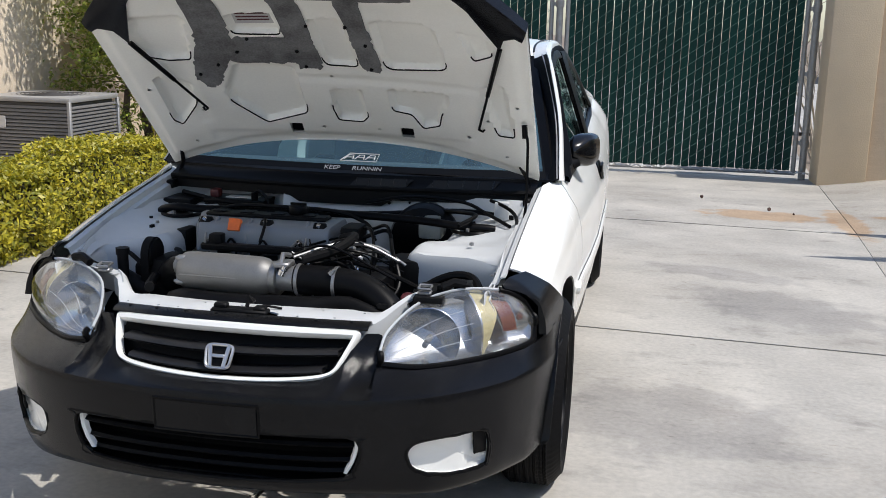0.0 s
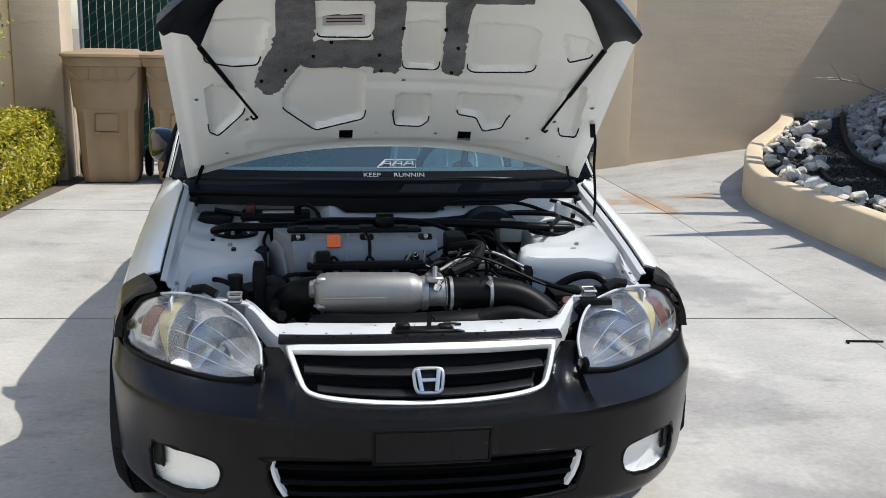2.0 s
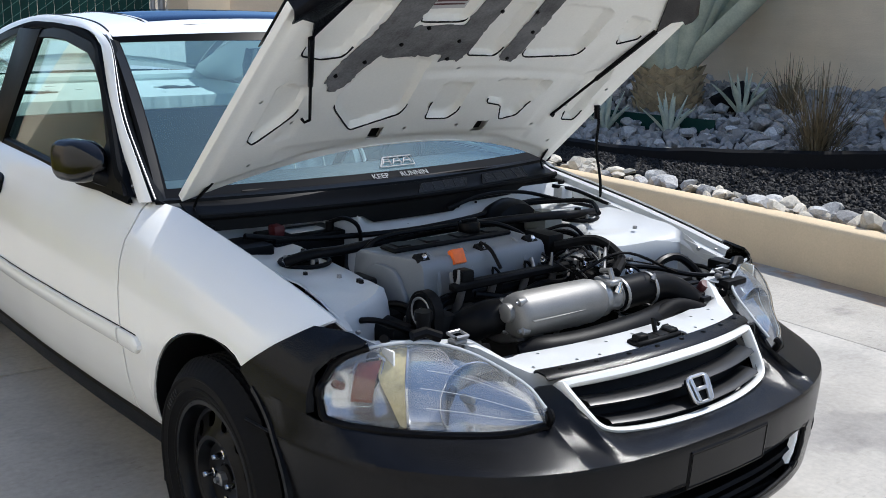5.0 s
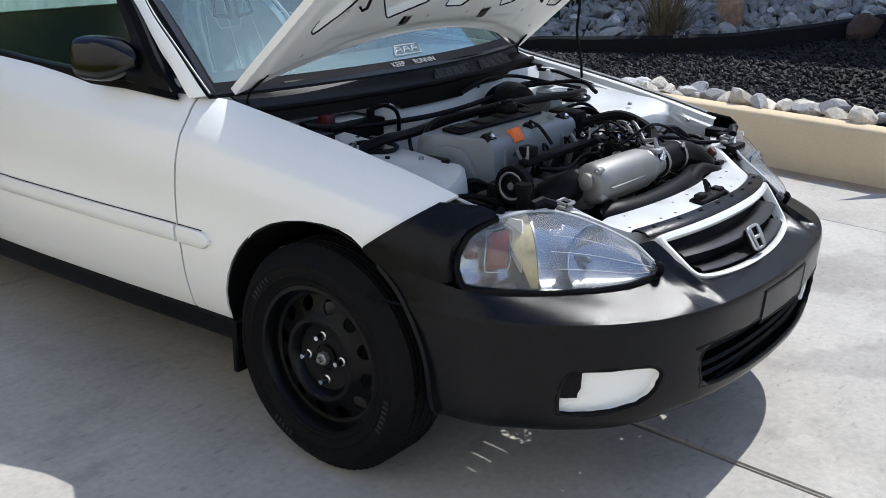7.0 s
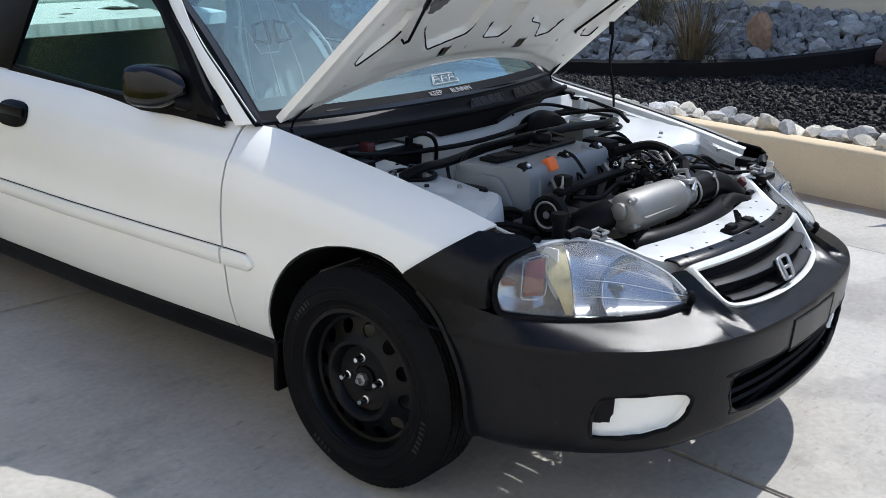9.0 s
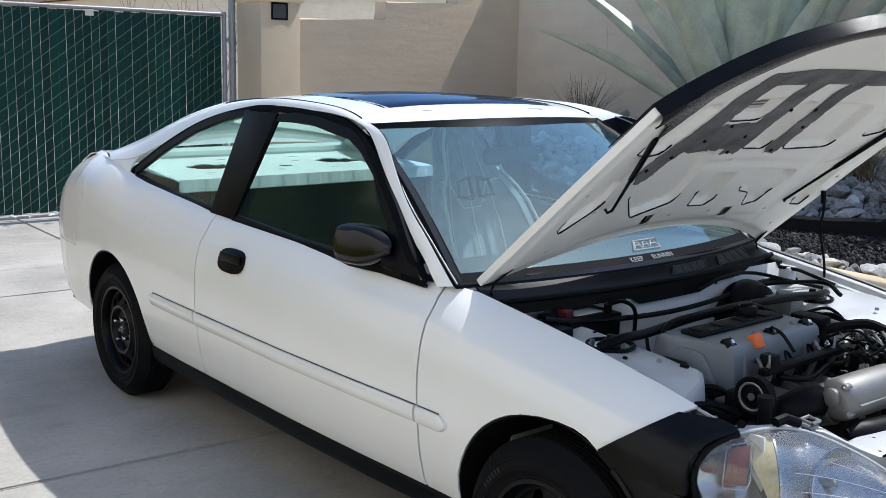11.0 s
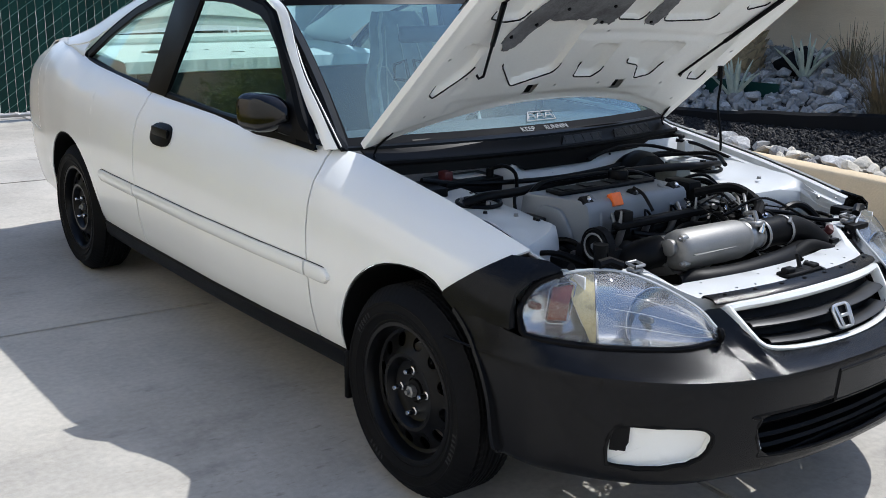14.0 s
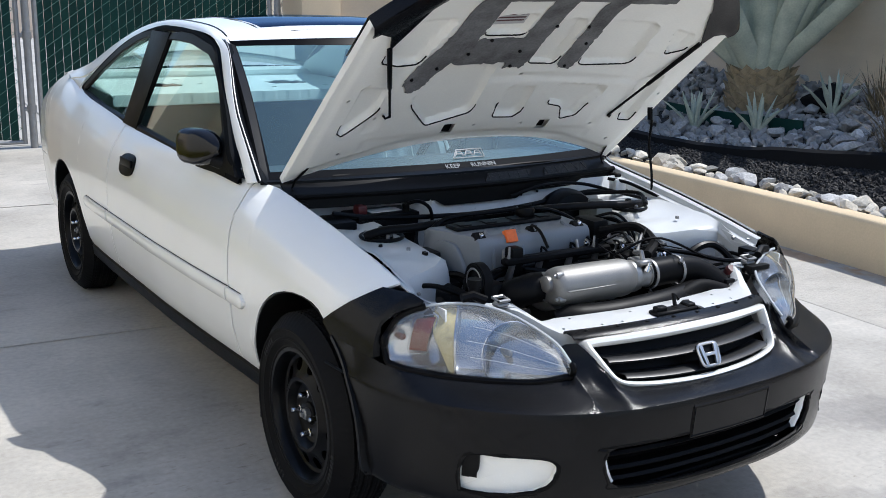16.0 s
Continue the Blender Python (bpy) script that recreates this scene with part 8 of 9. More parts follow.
for a in (0.5, 2.1, 3.7, 5.3):
    bm = bmesh.new()
    m = pm @ Matrix.Rotation(a, 4, "Z") @ Matrix.Translation((0.050, 0, -0.150))
    add_lathe(bm, [(0.0, -0.020), (0.005, -0.020), (0.005, -0.012), (0.011, -0.010), (0.012, 0.012), (0.006, 0.02)], 10, m)
    part("flange_bolt", bm, M_GREYMETAL, plenum)
# dark pipe running under the timing end of the plenum
bm = bmesh.new()
add_tube(bm, spline([(-0.36, -0.25, 0.60), (-0.32, -0.33, 0.66), (-0.27, -0.36, 0.685), (-0.20, -0.36, 0.68)], 14), 0.042, 14)
part("intake_elbow", bm, M_PLASTIC, eng)
# throttle body
bm = bmesh.new()
tm = Matrix.Translation((0.035, -0.422, 0.695)) @ Euler((0, math.pi / 2, 0)).to_matrix().to_4x4() @ Matrix.Diagonal((0.88, 0.88, 0.9, 1))
add_lathe(bm, [(0.050, -0.02), (0.052, -0.012), (0.052, 0.0), (0.040, 0.004), (0.040, 0.05), (0.044, 0.052), (0.044, 0.062), (0.0, 0.062)], 24, tm)
add_box(bm, (0.03, -0.46, 0.730), (0.075, -0.40, 0.745), 0.004)
add_tube(bm, [(0.05, -0.45, 0.735), (0.053, -0.435, 0.765), (0.06, -0.40, 0.755)], 0.007, 8)
part("throttle_body", bm, M_GREYMETAL, eng, "bare metal throttle body")
# black intake pipe that bends down beside the lamp
bm = bmesh.new()
add_tube(bm, spline([(0.085, -0.422, 0.694), (0.20, -0.422, 0.694), (0.28, -0.425, 0.680), (0.345, -0.445, 0.640), (0.385, -0.47, 0.585), (0.40, -0.48, 0.50)], 26), 0.041, 18)
pipe = part("intake_pipe", bm, M_PLASTIC, eng, "gloss black intake pipe")
for x, z in ((0.095, 0.694), (0.200, 0.693)):
    bm = bmesh.new()
    add_lathe(bm, [(0.0425, -0.005), (0.0445, -0.004), (0.0445, 0.004), (0.0425, 0.005)], 24, Matrix.Translation((x, -0.424, z)) @ Euler((0, math.pi / 2, 0)).to_matrix().to_4x4())
    part("hose_clamp", bm, M_GREYMETAL, pipe)
bm = bmesh.new()
add_tube(bm, spline([(0.15, -0.50, 0.64), (0.24, -0.49, 0.655), (0.32, -0.50, 0.635), (0.40, -0.50, 0.60)], 16), 0.020, 12)
part("coolant_hose", bm, M_RUBBER, eng)
bm = bmesh.new()
add_lathe(bm, [(0.0, 0.014), (0.016, 0.013), (0.020, 0.007), (0.020, -0.01)], 18, Matrix.Translation((0.405, -0.455, 0.668)) @ Matrix.Rotation(radians(30), 4, "X"))
part("filler_cap", bm, M_RED, eng, "red and white coolant cap")
# pulley and belt at the timing end
pulm = Matrix.Translation((-0.405, -0.295, 0.708)) @ Euler((0, -math.pi / 2, 0)).to_matrix().to_4x4()
bm = bmesh.new()
add_lathe(bm, [(0.0, 0.012), (0.010, 0.012), (0.012, 0.004), (0.030, 0.002), (0.036, 0.010), (0.042, 0.012), (0.044, 0.008), (0.044, -0.02), (0.0, -0.02)], 30, pulm)
pul = part("pulley", bm, M_DARK, eng, "worn idler pulley")
bm = bmesh.new()
add_lathe(bm, [(0.030, 0.0125), (0.034, 0.0140), (0.036, 0.0130), (0.034, 0.0110)], 30, pulm, True)
add_lathe(bm, [(0.0, 0.016), (0.009, 0.015), (0.010, 0.010)], 16, pulm)
part("pulley_ring", bm, M_GREYMETAL, pul, "worn bright ring")
bm = bmesh.new()
ring = [(-0.402, -0.295 + 0.047 * math.cos(a), 0.708 + 0.047 * math.sin(a)) for a in np.linspace(-0.5, math.pi + 0.3, 20)]
ring = [(-0.402, -0.245, 0.55)] + ring + [(-0.402, -0.345, 0.55)]
rows = [[(x + o, y, z) for o in (-0.012, 0.012)] for x, y, z in ring]
add_grid(bm, rows)
part("belt", bm, M_RUBBER, eng, "ribbed black drive belt", thick=0.004)
bm = bmesh.new()
add_box(bm, (-0.395, -0.33, 0.50), (-0.33, -0.20, 0.70), 0.02, 2)
add_tube(bm, [(-0.39, -0.25, 0.62), (-0.33, -0.25, 0.62)], 0.055, 18)
add_tube(bm, [(-0.36, -0.36, 0.66), (-0.36, -0.40, 0.64), (-0.34, -0.44, 0.645)], 0.014, 8)
part("alternator", bm, M_DARK, eng)
bm = bmesh.new()
add_tube(bm, [(-0.46, -0.36, 0.60), (-0.46, -0.36, 0.715)], 0.016, 12)
add_tube(bm, [(-0.46, -0.36, 0.715), (-0.46, -0.36, 0.735)], 0.020, 12)
add_tube(bm, [(-0.54, -0.35, 0.62), (-0.47, -0.34, 0.64), (-0.40, -0.33, 0.60)], 0.03, 12)
part("washer_filler", bm, M_DARK, bay)

# strut brace
bm = bmesh.new()
pts = spline([(-0.555, 0.07, 0.768), (-0.49, 0.05, 0.785), (-0.38, 0.055, 0.782), (-0.15, 0.075, 0.788), (0.10, 0.078, 0.788), (0.33, 0.07, 0.782), (0.45, 0.06, 0.775), (0.56, 0.08, 0.768)], 40)
add_tube(bm, pts, [0.010] + [0.0135] * 38 + [0.010], 12, True, 0.8)
brace = part("strut_brace", bm, M_TRIM, car, "black strut tower brace bar")
for s in (-1, 1):
    bm = bmesh.new()
    pts = [(s * 0.485 + 0.062 * math.cos(a), 0.09 + 0.062 * math.sin(a), 0.758) for a in np.linspace(0, 2 * math.pi, 30)]
    add_tube(bm, pts, 0.006, 8, False)
    part("brace_ring", bm, M_TRIM, brace)

# battery
bat = new("battery")
bat.parent = car
bat["label"] = "black battery with white label and red terminal cover"
bm = bmesh.new()
add_box(bm, (-0.478, 0.245, 0.60), (-0.263, 0.365, 0.770), 0.008, 2)
part("case", bm, M_PLASTIC, bat)
bm = bmesh.new()
add_box(bm, (-0.480, 0.243, 0.768), (-0.261, 0.367, 0.784), 0.006, 2)
part("lid", bm, M_TRIM, bat)
bm = bmesh.new()
add_box(bm, (-0.413, 0.28, 0.7835), (-0.303, 0.33, 0.7855), 0.0)
part("label_sheet", bm, M_LABEL, bat)
bm = bmesh.new()
add_box(bm, (-0.466, 0.27, 0.782), (-0.434, 0.31, 0.812), 0.008, 2)
part("terminal_cover", bm, M_RED, bat)
bm = bmesh.new()
add_tube(bm, [(-0.30, 0.265, 0.778), (-0.30, 0.265, 0.808)], 0.012, 10)
add_tube(bm, spline([(-0.30, 0.265, 0.806), (-0.27, 0.235, 0.818), (-0.235, 0.22, 0.79), (-0.225, 0.225, 0.72)], 12), 0.006, 8)
part("terminal_cable", bm, M_TRIM, bat)
bm = bmesh.new()
add_box(bm, (-0.58, 0.20, 0.58), (-0.25, 0.38, 0.62), 0.01)
part("battery_tray", bm, M_DARK, bat)
bm = bmesh.new()
add_box(bm, (-0.61, 0.20, 0.72), (-0.505, 0.33, 0.785), 0.012, 2)
part("fuse_box", bm, M_PLASTIC, bay, "black fuse box")

# brake servo, cylinder and pale reservoir
bm = bmesh.new()
add_lathe(bm, [(0.0, 0.05), (0.05, 0.05), (0.105, 0.03), (0.115, 0.0), (0.115, -0.03), (0.10, -0.06), (0.0, -0.06)], 30, Matrix.Translation((0.31, 0.20, 0.70)) @ Euler((math.pi / 2, 0, 0)).to_matrix().to_4x4())
servo = part("brake_servo", bm, M_TRIM, bay, "black brake servo drum")
bm = bmesh.new()
add_tube(bm, [(0.345, 0.15, 0.69), (0.345, 0.0, 0.685)], 0.019, 14)
add_tube(bm, [(0.345, 0.0, 0.685), (0.345, -0.012, 0.685)], 0.024, 14)
part("master_cylinder", bm, M_GREYMETAL, servo, "bare metal master cylinder")
bm = bmesh.new()
add_box(bm, (0.318, 0.06, 0.725), (0.392, 0.16, 0.775), 0.012, 2)
add_tube(bm, [(0.355, 0.11, 0.775), (0.355, 0.11, 0.79)], 0.026, 16)
part("fluid_reservoir", bm, M_RESERVOIR, servo, "cloudy pale fluid reservoir")

# looms, pipes and hoses
RUNS = [
    ([(-0.56, 0.26, 0.80), (-0.40, 0.25, 0.775), (-0.10, 0.23, 0.76), (0.15, 0.22, 0.77), (0.42, 0.24, 0.79), (0.60, 0.22, 0.78)], 0.008, M_TRIM),
    ([(0.10, 0.25, 0.80), (0.25, 0.26, 0.825), (0.42, 0.27, 0.815), (0.52, 0.20, 0.79), (0.60, 0.12, 0.77)], 0.006, M_TRIM),
    ([(0.14, -0.16, 0.76), (0.20, -0.25, 0.785), (0.17, -0.36, 0.765), (0.10, -0.41, 0.745)], 0.014, M_RUBBER),
    ([(0.18, -0.10, 0.75), (0.25, -0.06, 0.77), (0.30, -0.20, 0.74), (0.34, -0.28, 0.66), (0.30, -0.35, 0.60)], 0.006, M_TRIM),
    ([(0.20, -0.04, 0.77), (0.26, -0.10, 0.79), (0.29, -0.16, 0.72), (0.29, -0.20, 0.60)], 0.005, M_TRIM),
    ([(0.16, -0.06, 0.77), (0.22, -0.14, 0.785), (0.245, -0.20, 0.72), (0.25, -0.24, 0.60)], 0.005, M_TRIM),
    ([(0.10, -0.37, 0.74), (0.18, -0.28, 0.765), (0.26, -0.21, 0.75), (0.34, -0.20, 0.70)], 0.0045, M_GREYMETAL),
    ([(0.07, -0.40, 0.75), (0.16, -0.32, 0.775), (0.24, -0.26, 0.765), (0.33, -0.24, 0.72)], 0.0045, M_GREYMETAL),
    ([(0.60, -0.42, 0.69), (0.592, -0.39, 0.67), (0.585, -0.36, 0.63), (0.57, -0.33, 0.57)], 0.006, M_TRIM),
    ([(-0.58, -0.38, 0.70), (-0.52, -0.33, 0.655), (-0.46, -0.28, 0.62), (-0.42, -0.2, 0.56)], 0.010, M_TRIM),
    ([(-0.45, 0.04, 0.73), (-0.42, -0.02, 0.70), (-0.43, -0.06, 0.62)], 0.008, M_TRIM),
    ([(-0.38, 0.06, 0.79), (-0.40, 0.03, 0.74), (-0.37, 0.02, 0.71), (-0.33, 0.04, 0.72)], 0.005, M_TRIM),
    ([(-0.27, -0.21, 0.70), (-0.33, -0.24, 0.70), (-0.35, -0.29, 0.67)], 0.006, M_TRIM),
    ([(-0.11, -0.14, 0.80), (-0.10, -0.17, 0.785), (-0.10, -0.21, 0.745)], 0.005, M_TRIM),
    ([(-0.20, -0.23, 0.70), (-0.10, -0.26, 0.685), (0.0, -0.25, 0.70), (0.10, -0.24, 0.69), (0.16, -0.2, 0.72)], 0.008, M_TRIM),
    ([(0.42, -0.50, 0.66), (0.47, -0.47, 0.685), (0.52, -0.45, 0.69), (0.56, -0.43, 0.68)], 0.012, M_TRIM),
    ([(0.46, -0.02, 0.79), (0.50, 0.06, 0.81), (0.44, 0.16, 0.80), (0.36, 0.22, 0.79)], 0.007, M_TRIM),
    ([(0.52, 0.24, 0.83), (0.57, 0.20, 0.82), (0.61, 0.16, 0.80), (0.635, 0.05, 0.77)], 0.006, M_TRIM),
    ([(-0.25, -0.48, 0.62), (-0.15, -0.47, 0.61), (0.02, -0.475, 0.62), (0.14, -0.48, 0.60)], 0.008, M_GREYMETAL),
]
for pts, r, mt in RUNS:
    bm = bmesh.new()
    add_tube(bm, spline(pts, 22), r, 8)
    part("hose", bm, mt, bay)
for x, y, z, a, b, c, mt in ((0.155, -0.10, 0.74, 0.03, 0.05, 0.05, M_DARK), (0.20, -0.17, 0.70, 0.04, 0.04, 0.03, M_GREYMETAL), (0.12, -0.30, 0.70, 0.03, 0.04, 0.03, M_DARK), (0.25, -0.30, 0.62, 0.06, 0.06, 0.04, M_DARK), (0.20, -0.22, 0.62, 0.10, 0.10, 0.06, M_DARK), (0.40, -0.42, 0.60, 0.06, 0.05, 0.04, M_DARK), (0.47, -0.49, 0.68, 0.04, 0.02, 0.012, M_DARK), (-0.30, -0.47, 0.60, 0.04, 0.03, 0.02, M_GREYMETAL), (0.10, -0.46, 0.63, 0.02, 0.02, 0.02, M_CHROME), (0.56, 0.23, 0.80, 0.025, 0.02, 0.03, M_BAY), (-0.23, -0.22, 0.745, 0.02, 0.02, 0.02, M_DARK), (-0.41, -0.05, 0.70, 0.02, 0.04, 0.04, M_DARK)):
    bm = bmesh.new()
    add_box(bm, (x - a, y - b, z - c), (x + a, y + b, z + c), min(a, b, c) * 0.4, 2)
    part("bracket", bm, mt, bay)
# hoses, loops and lines on the far inner wing, beside the lamp and over the gearbox
for pts, r, mt in (
    (spline([(0.37, -0.27, 0.615), (0.42, -0.255, 0.66), (0.48, -0.25, 0.690), (0.535, -0.255, 0.694), (0.566, -0.28, 0.672), (0.578, -0.32, 0.632), (0.570, -0.37, 0.590)], 30), 0.012, M_TRIM),
    (spline([(0.575, -0.27, 0.668), (0.590, -0.31, 0.668), (0.594, -0.34, 0.655), (0.592, -0.350, 0.60)], 18), 0.006, M_TRIM),
    (spline([(0.30, -0.30, 0.60), (0.34, -0.36, 0.612), (0.39, -0.39, 0.612), (0.44, -0.41, 0.605)], 14), 0.018, M_TRIM),
    (spline([(0.22, -0.33, 0.73), (0.32, -0.36, 0.715), (0.42, -0.40, 0.69), (0.49, -0.46, 0.69)], 20), 0.007, M_TRIM),
    (spline([(-0.34, -0.20, 0.66), (-0.38, -0.16, 0.69), (-0.44, -0.10, 0.68), (-0.50, -0.02, 0.70)], 18), 0.008, M_TRIM),
    (spline([(-0.43, -0.28, 0.66), (-0.50, -0.24, 0.69), (-0.55, -0.18, 0.68), (-0.57, -0.10, 0.66)], 18), 0.007, M_RUBBER),
    (spline([(-0.36, 0.03, 0.77), (-0.28, 0.05, 0.80), (-0.12, 0.045, 0.805), (0.06, 0.045, 0.80), (0.16, 0.03, 0.77), (0.20, -0.02, 0.73)], 26), 0.007, M_TRIM),
):
    bm = bmesh.new()
    add_tube(bm, pts, r, 8)
    part("hose", bm, mt, bay)
for x, y, z, a, b, c, mt in ((0.43, -0.415, 0.645, 0.040, 0.014, 0.016, M_PLASTIC), (0.445, -0.375, 0.640, 0.034, 0.012, 0.020, M_PLASTIC), (0.39, -0.465, 0.652, 0.022, 0.010, 0.010, M_DARK), (0.35, -0.50, 0.658, 0.016, 0.007, 0.006, M_DARK), (0.545, -0.40, 0.70, 0.022, 0.03, 0.014, M_DARK), (0.50, -0.44, 0.70, 0.018, 0.014, 0.012, M_TRIM), (0.44, -0.30, 0.62, 0.05, 0.06, 0.05, M_DARK), (0.33, -0.12, 0.66, 0.05, 0.06, 0.05, M_DARK), (-0.44, -0.20, 0.62, 0.035, 0.07, 0.05, M_DARK)):
    bm = bmesh.new()
    add_box(bm, (x - a, y - b, z - c), (x + a, y + b, z + c), min(a, b, c) * 0.4, 2)
    part("bracket", bm, mt, bay)
# thin wires and small fittings round the throttle and gearbox
rc = random.Random(77)
for k in range(34):
    a = Vector((rc.uniform(0.03, 0.22), rc.uniform(-0.46, -0.20), rc.uniform(0.70, 0.765)))
    b = Vector((rc.uniform(0.12, 0.40), rc.uniform(-0.42, 0.10), rc.uniform(0.60, 0.74)))
    m = (a + b) / 2 + Vector((rc.uniform(-0.05, 0.05), rc.uniform(-0.05, 0.05), rc.uniform(0.0, 0.06)))
    bm = bmesh.new()
    add_tube(bm, spline([tuple(a), tuple(m), tuple(b)], 12), rc.uniform(0.0018, 0.0042), 6)
    part("wire", bm, rc.choice((M_TRIM, M_TRIM, M_DARK, M_GREYMETAL)), bay)
for k in range(40):
    p = Vector((rc.uniform(0.02, 0.24), rc.uniform(-0.46, -0.22), rc.uniform(0.66, 0.755)))
    if k > 24:
        p = Vector((rc.uniform(-0.28, 0.38), rc.uniform(-0.44, -0.20), rc.uniform(0.60, 0.655)))
    r = rc.uniform(0.005, 0.011)
    bm = bmesh.new()
    add_lathe(bm, [(0.0, r * 1.6), (r * 0.6, r * 1.5), (r * 0.6, r * 0.5), (r, r * 0.4), (r, -r), (0.0, -r)], 6 if k % 2 else 12, Matrix.Translation(p) @ Euler((rc.uniform(-1.2, 1.2), rc.uniform(-1.2, 1.2), 0)).to_matrix().to_4x4())
    part("fitting", bm, rc.choice((M_CHROME, M_GREYMETAL, M_GREYMETAL, M_TRIM)), bay)
# seam sealer, bolts and holes on the inner wings and towers
for s in (-1, 1):
    for k in range(12):
        y = rc.uniform(-0.34, 0.22)
        bm = bmesh.new()
        r = rc.uniform(0.003, 0.007)
        add_lathe(bm, [(0.0, 0.004), (r * 0.7, 0.004), (r, 0.001), (r, -0.004)], 6, Matrix.Translation((s * 0.612, y, rc.uniform(0.66, 0.72))) @ Euler((0, -s * 1.45, 0)).to_matrix().to_4x4())
        part("wing_bolt", bm, rc.choice((M_DARK, M_GREYMETAL)), bay)
    for k in range(6):
        bm = bmesh.new()
        add_lathe(bm, [(0.0, 0.004), (0.006, 0.004), (0.007, -0.004)], 6, Matrix.Translation((s * rc.uniform(0.40, 0.58), rc.uniform(-0.16, 0.2), 0.757)))
        part("tower_bolt", bm, rc.choice((M_DARK, M_DARK, M_GREYMETAL)), bay)
# gearbox side dark mass
bm = bmesh.new()
add_box(bm, (0.14, -0.22, 0.32), (0.42, 0.08, 0.58), 0.05, 3)
part("gearbox", bm, M_DARK, eng)

# ---------- cabin ----------
cab = new("cabin")
cab.parent = car
cab["label"] = "stripped pale cabin"
bm = bmesh.new()
rows = []
for x in np.linspace(-0.66, 0.66, 20):
    rows.append([(x, 0.52, 0.60), (x, 0.45, 0.84), (x, 0.55, 0.872 + 0.01 * (1 - (x / 0.66) ** 2)), (x, 0.78, 0.865), (x, 0.86, 0.80), (x, 0.84, 0.62), (x, 0.80, 0.5)])
part("dashboard", sheet(rows), M_DASH, cab, "dark grey dashboard", thick=0.006)
bm = bmesh.new()
add_box(bm, (-0.70, 0.55, 0.245), (0.70, 2.30, 0.275), 0.01)
part("floor_pan", bm, M_INTERIOR, cab)
bm = bmesh.new()
add_lathe(bm, [(0.165, -0.013), (0.18, -0.016), (0.195, 0.0), (0.18, 0.016), (0.165, 0.013)], 40, Matrix.Translation((0.34, 0.95, 0.83)) @ Matrix.Rotation(radians(-62), 4, "X"), True)
sw = part("steering_wheel", bm, M_TRIM, cab)
bm = bmesh.new()
wm = Matrix.Translation((0.34, 0.95, 0.83)) @ Matrix.Rotation(radians(-62), 4, "X")
for a in (0.2, 2.94, 4.71):
    add_tube(bm, [wm @ Vector((0, 0, -0.02)), wm @ Vector((0.17 * math.cos(a), 0.17 * math.sin(a), 0))], 0.014, 8)
add_tube(bm, [wm @ Vector((0, 0, -0.03)), wm @ Vector((0, 0, 0.01))], 0.045, 16)
add_tube(bm, [wm @ Vector((0, 0, -0.03)), (0.34, 0.75, 0.74)], 0.03, 10)
part("spokes", bm, M_TRIM, sw)


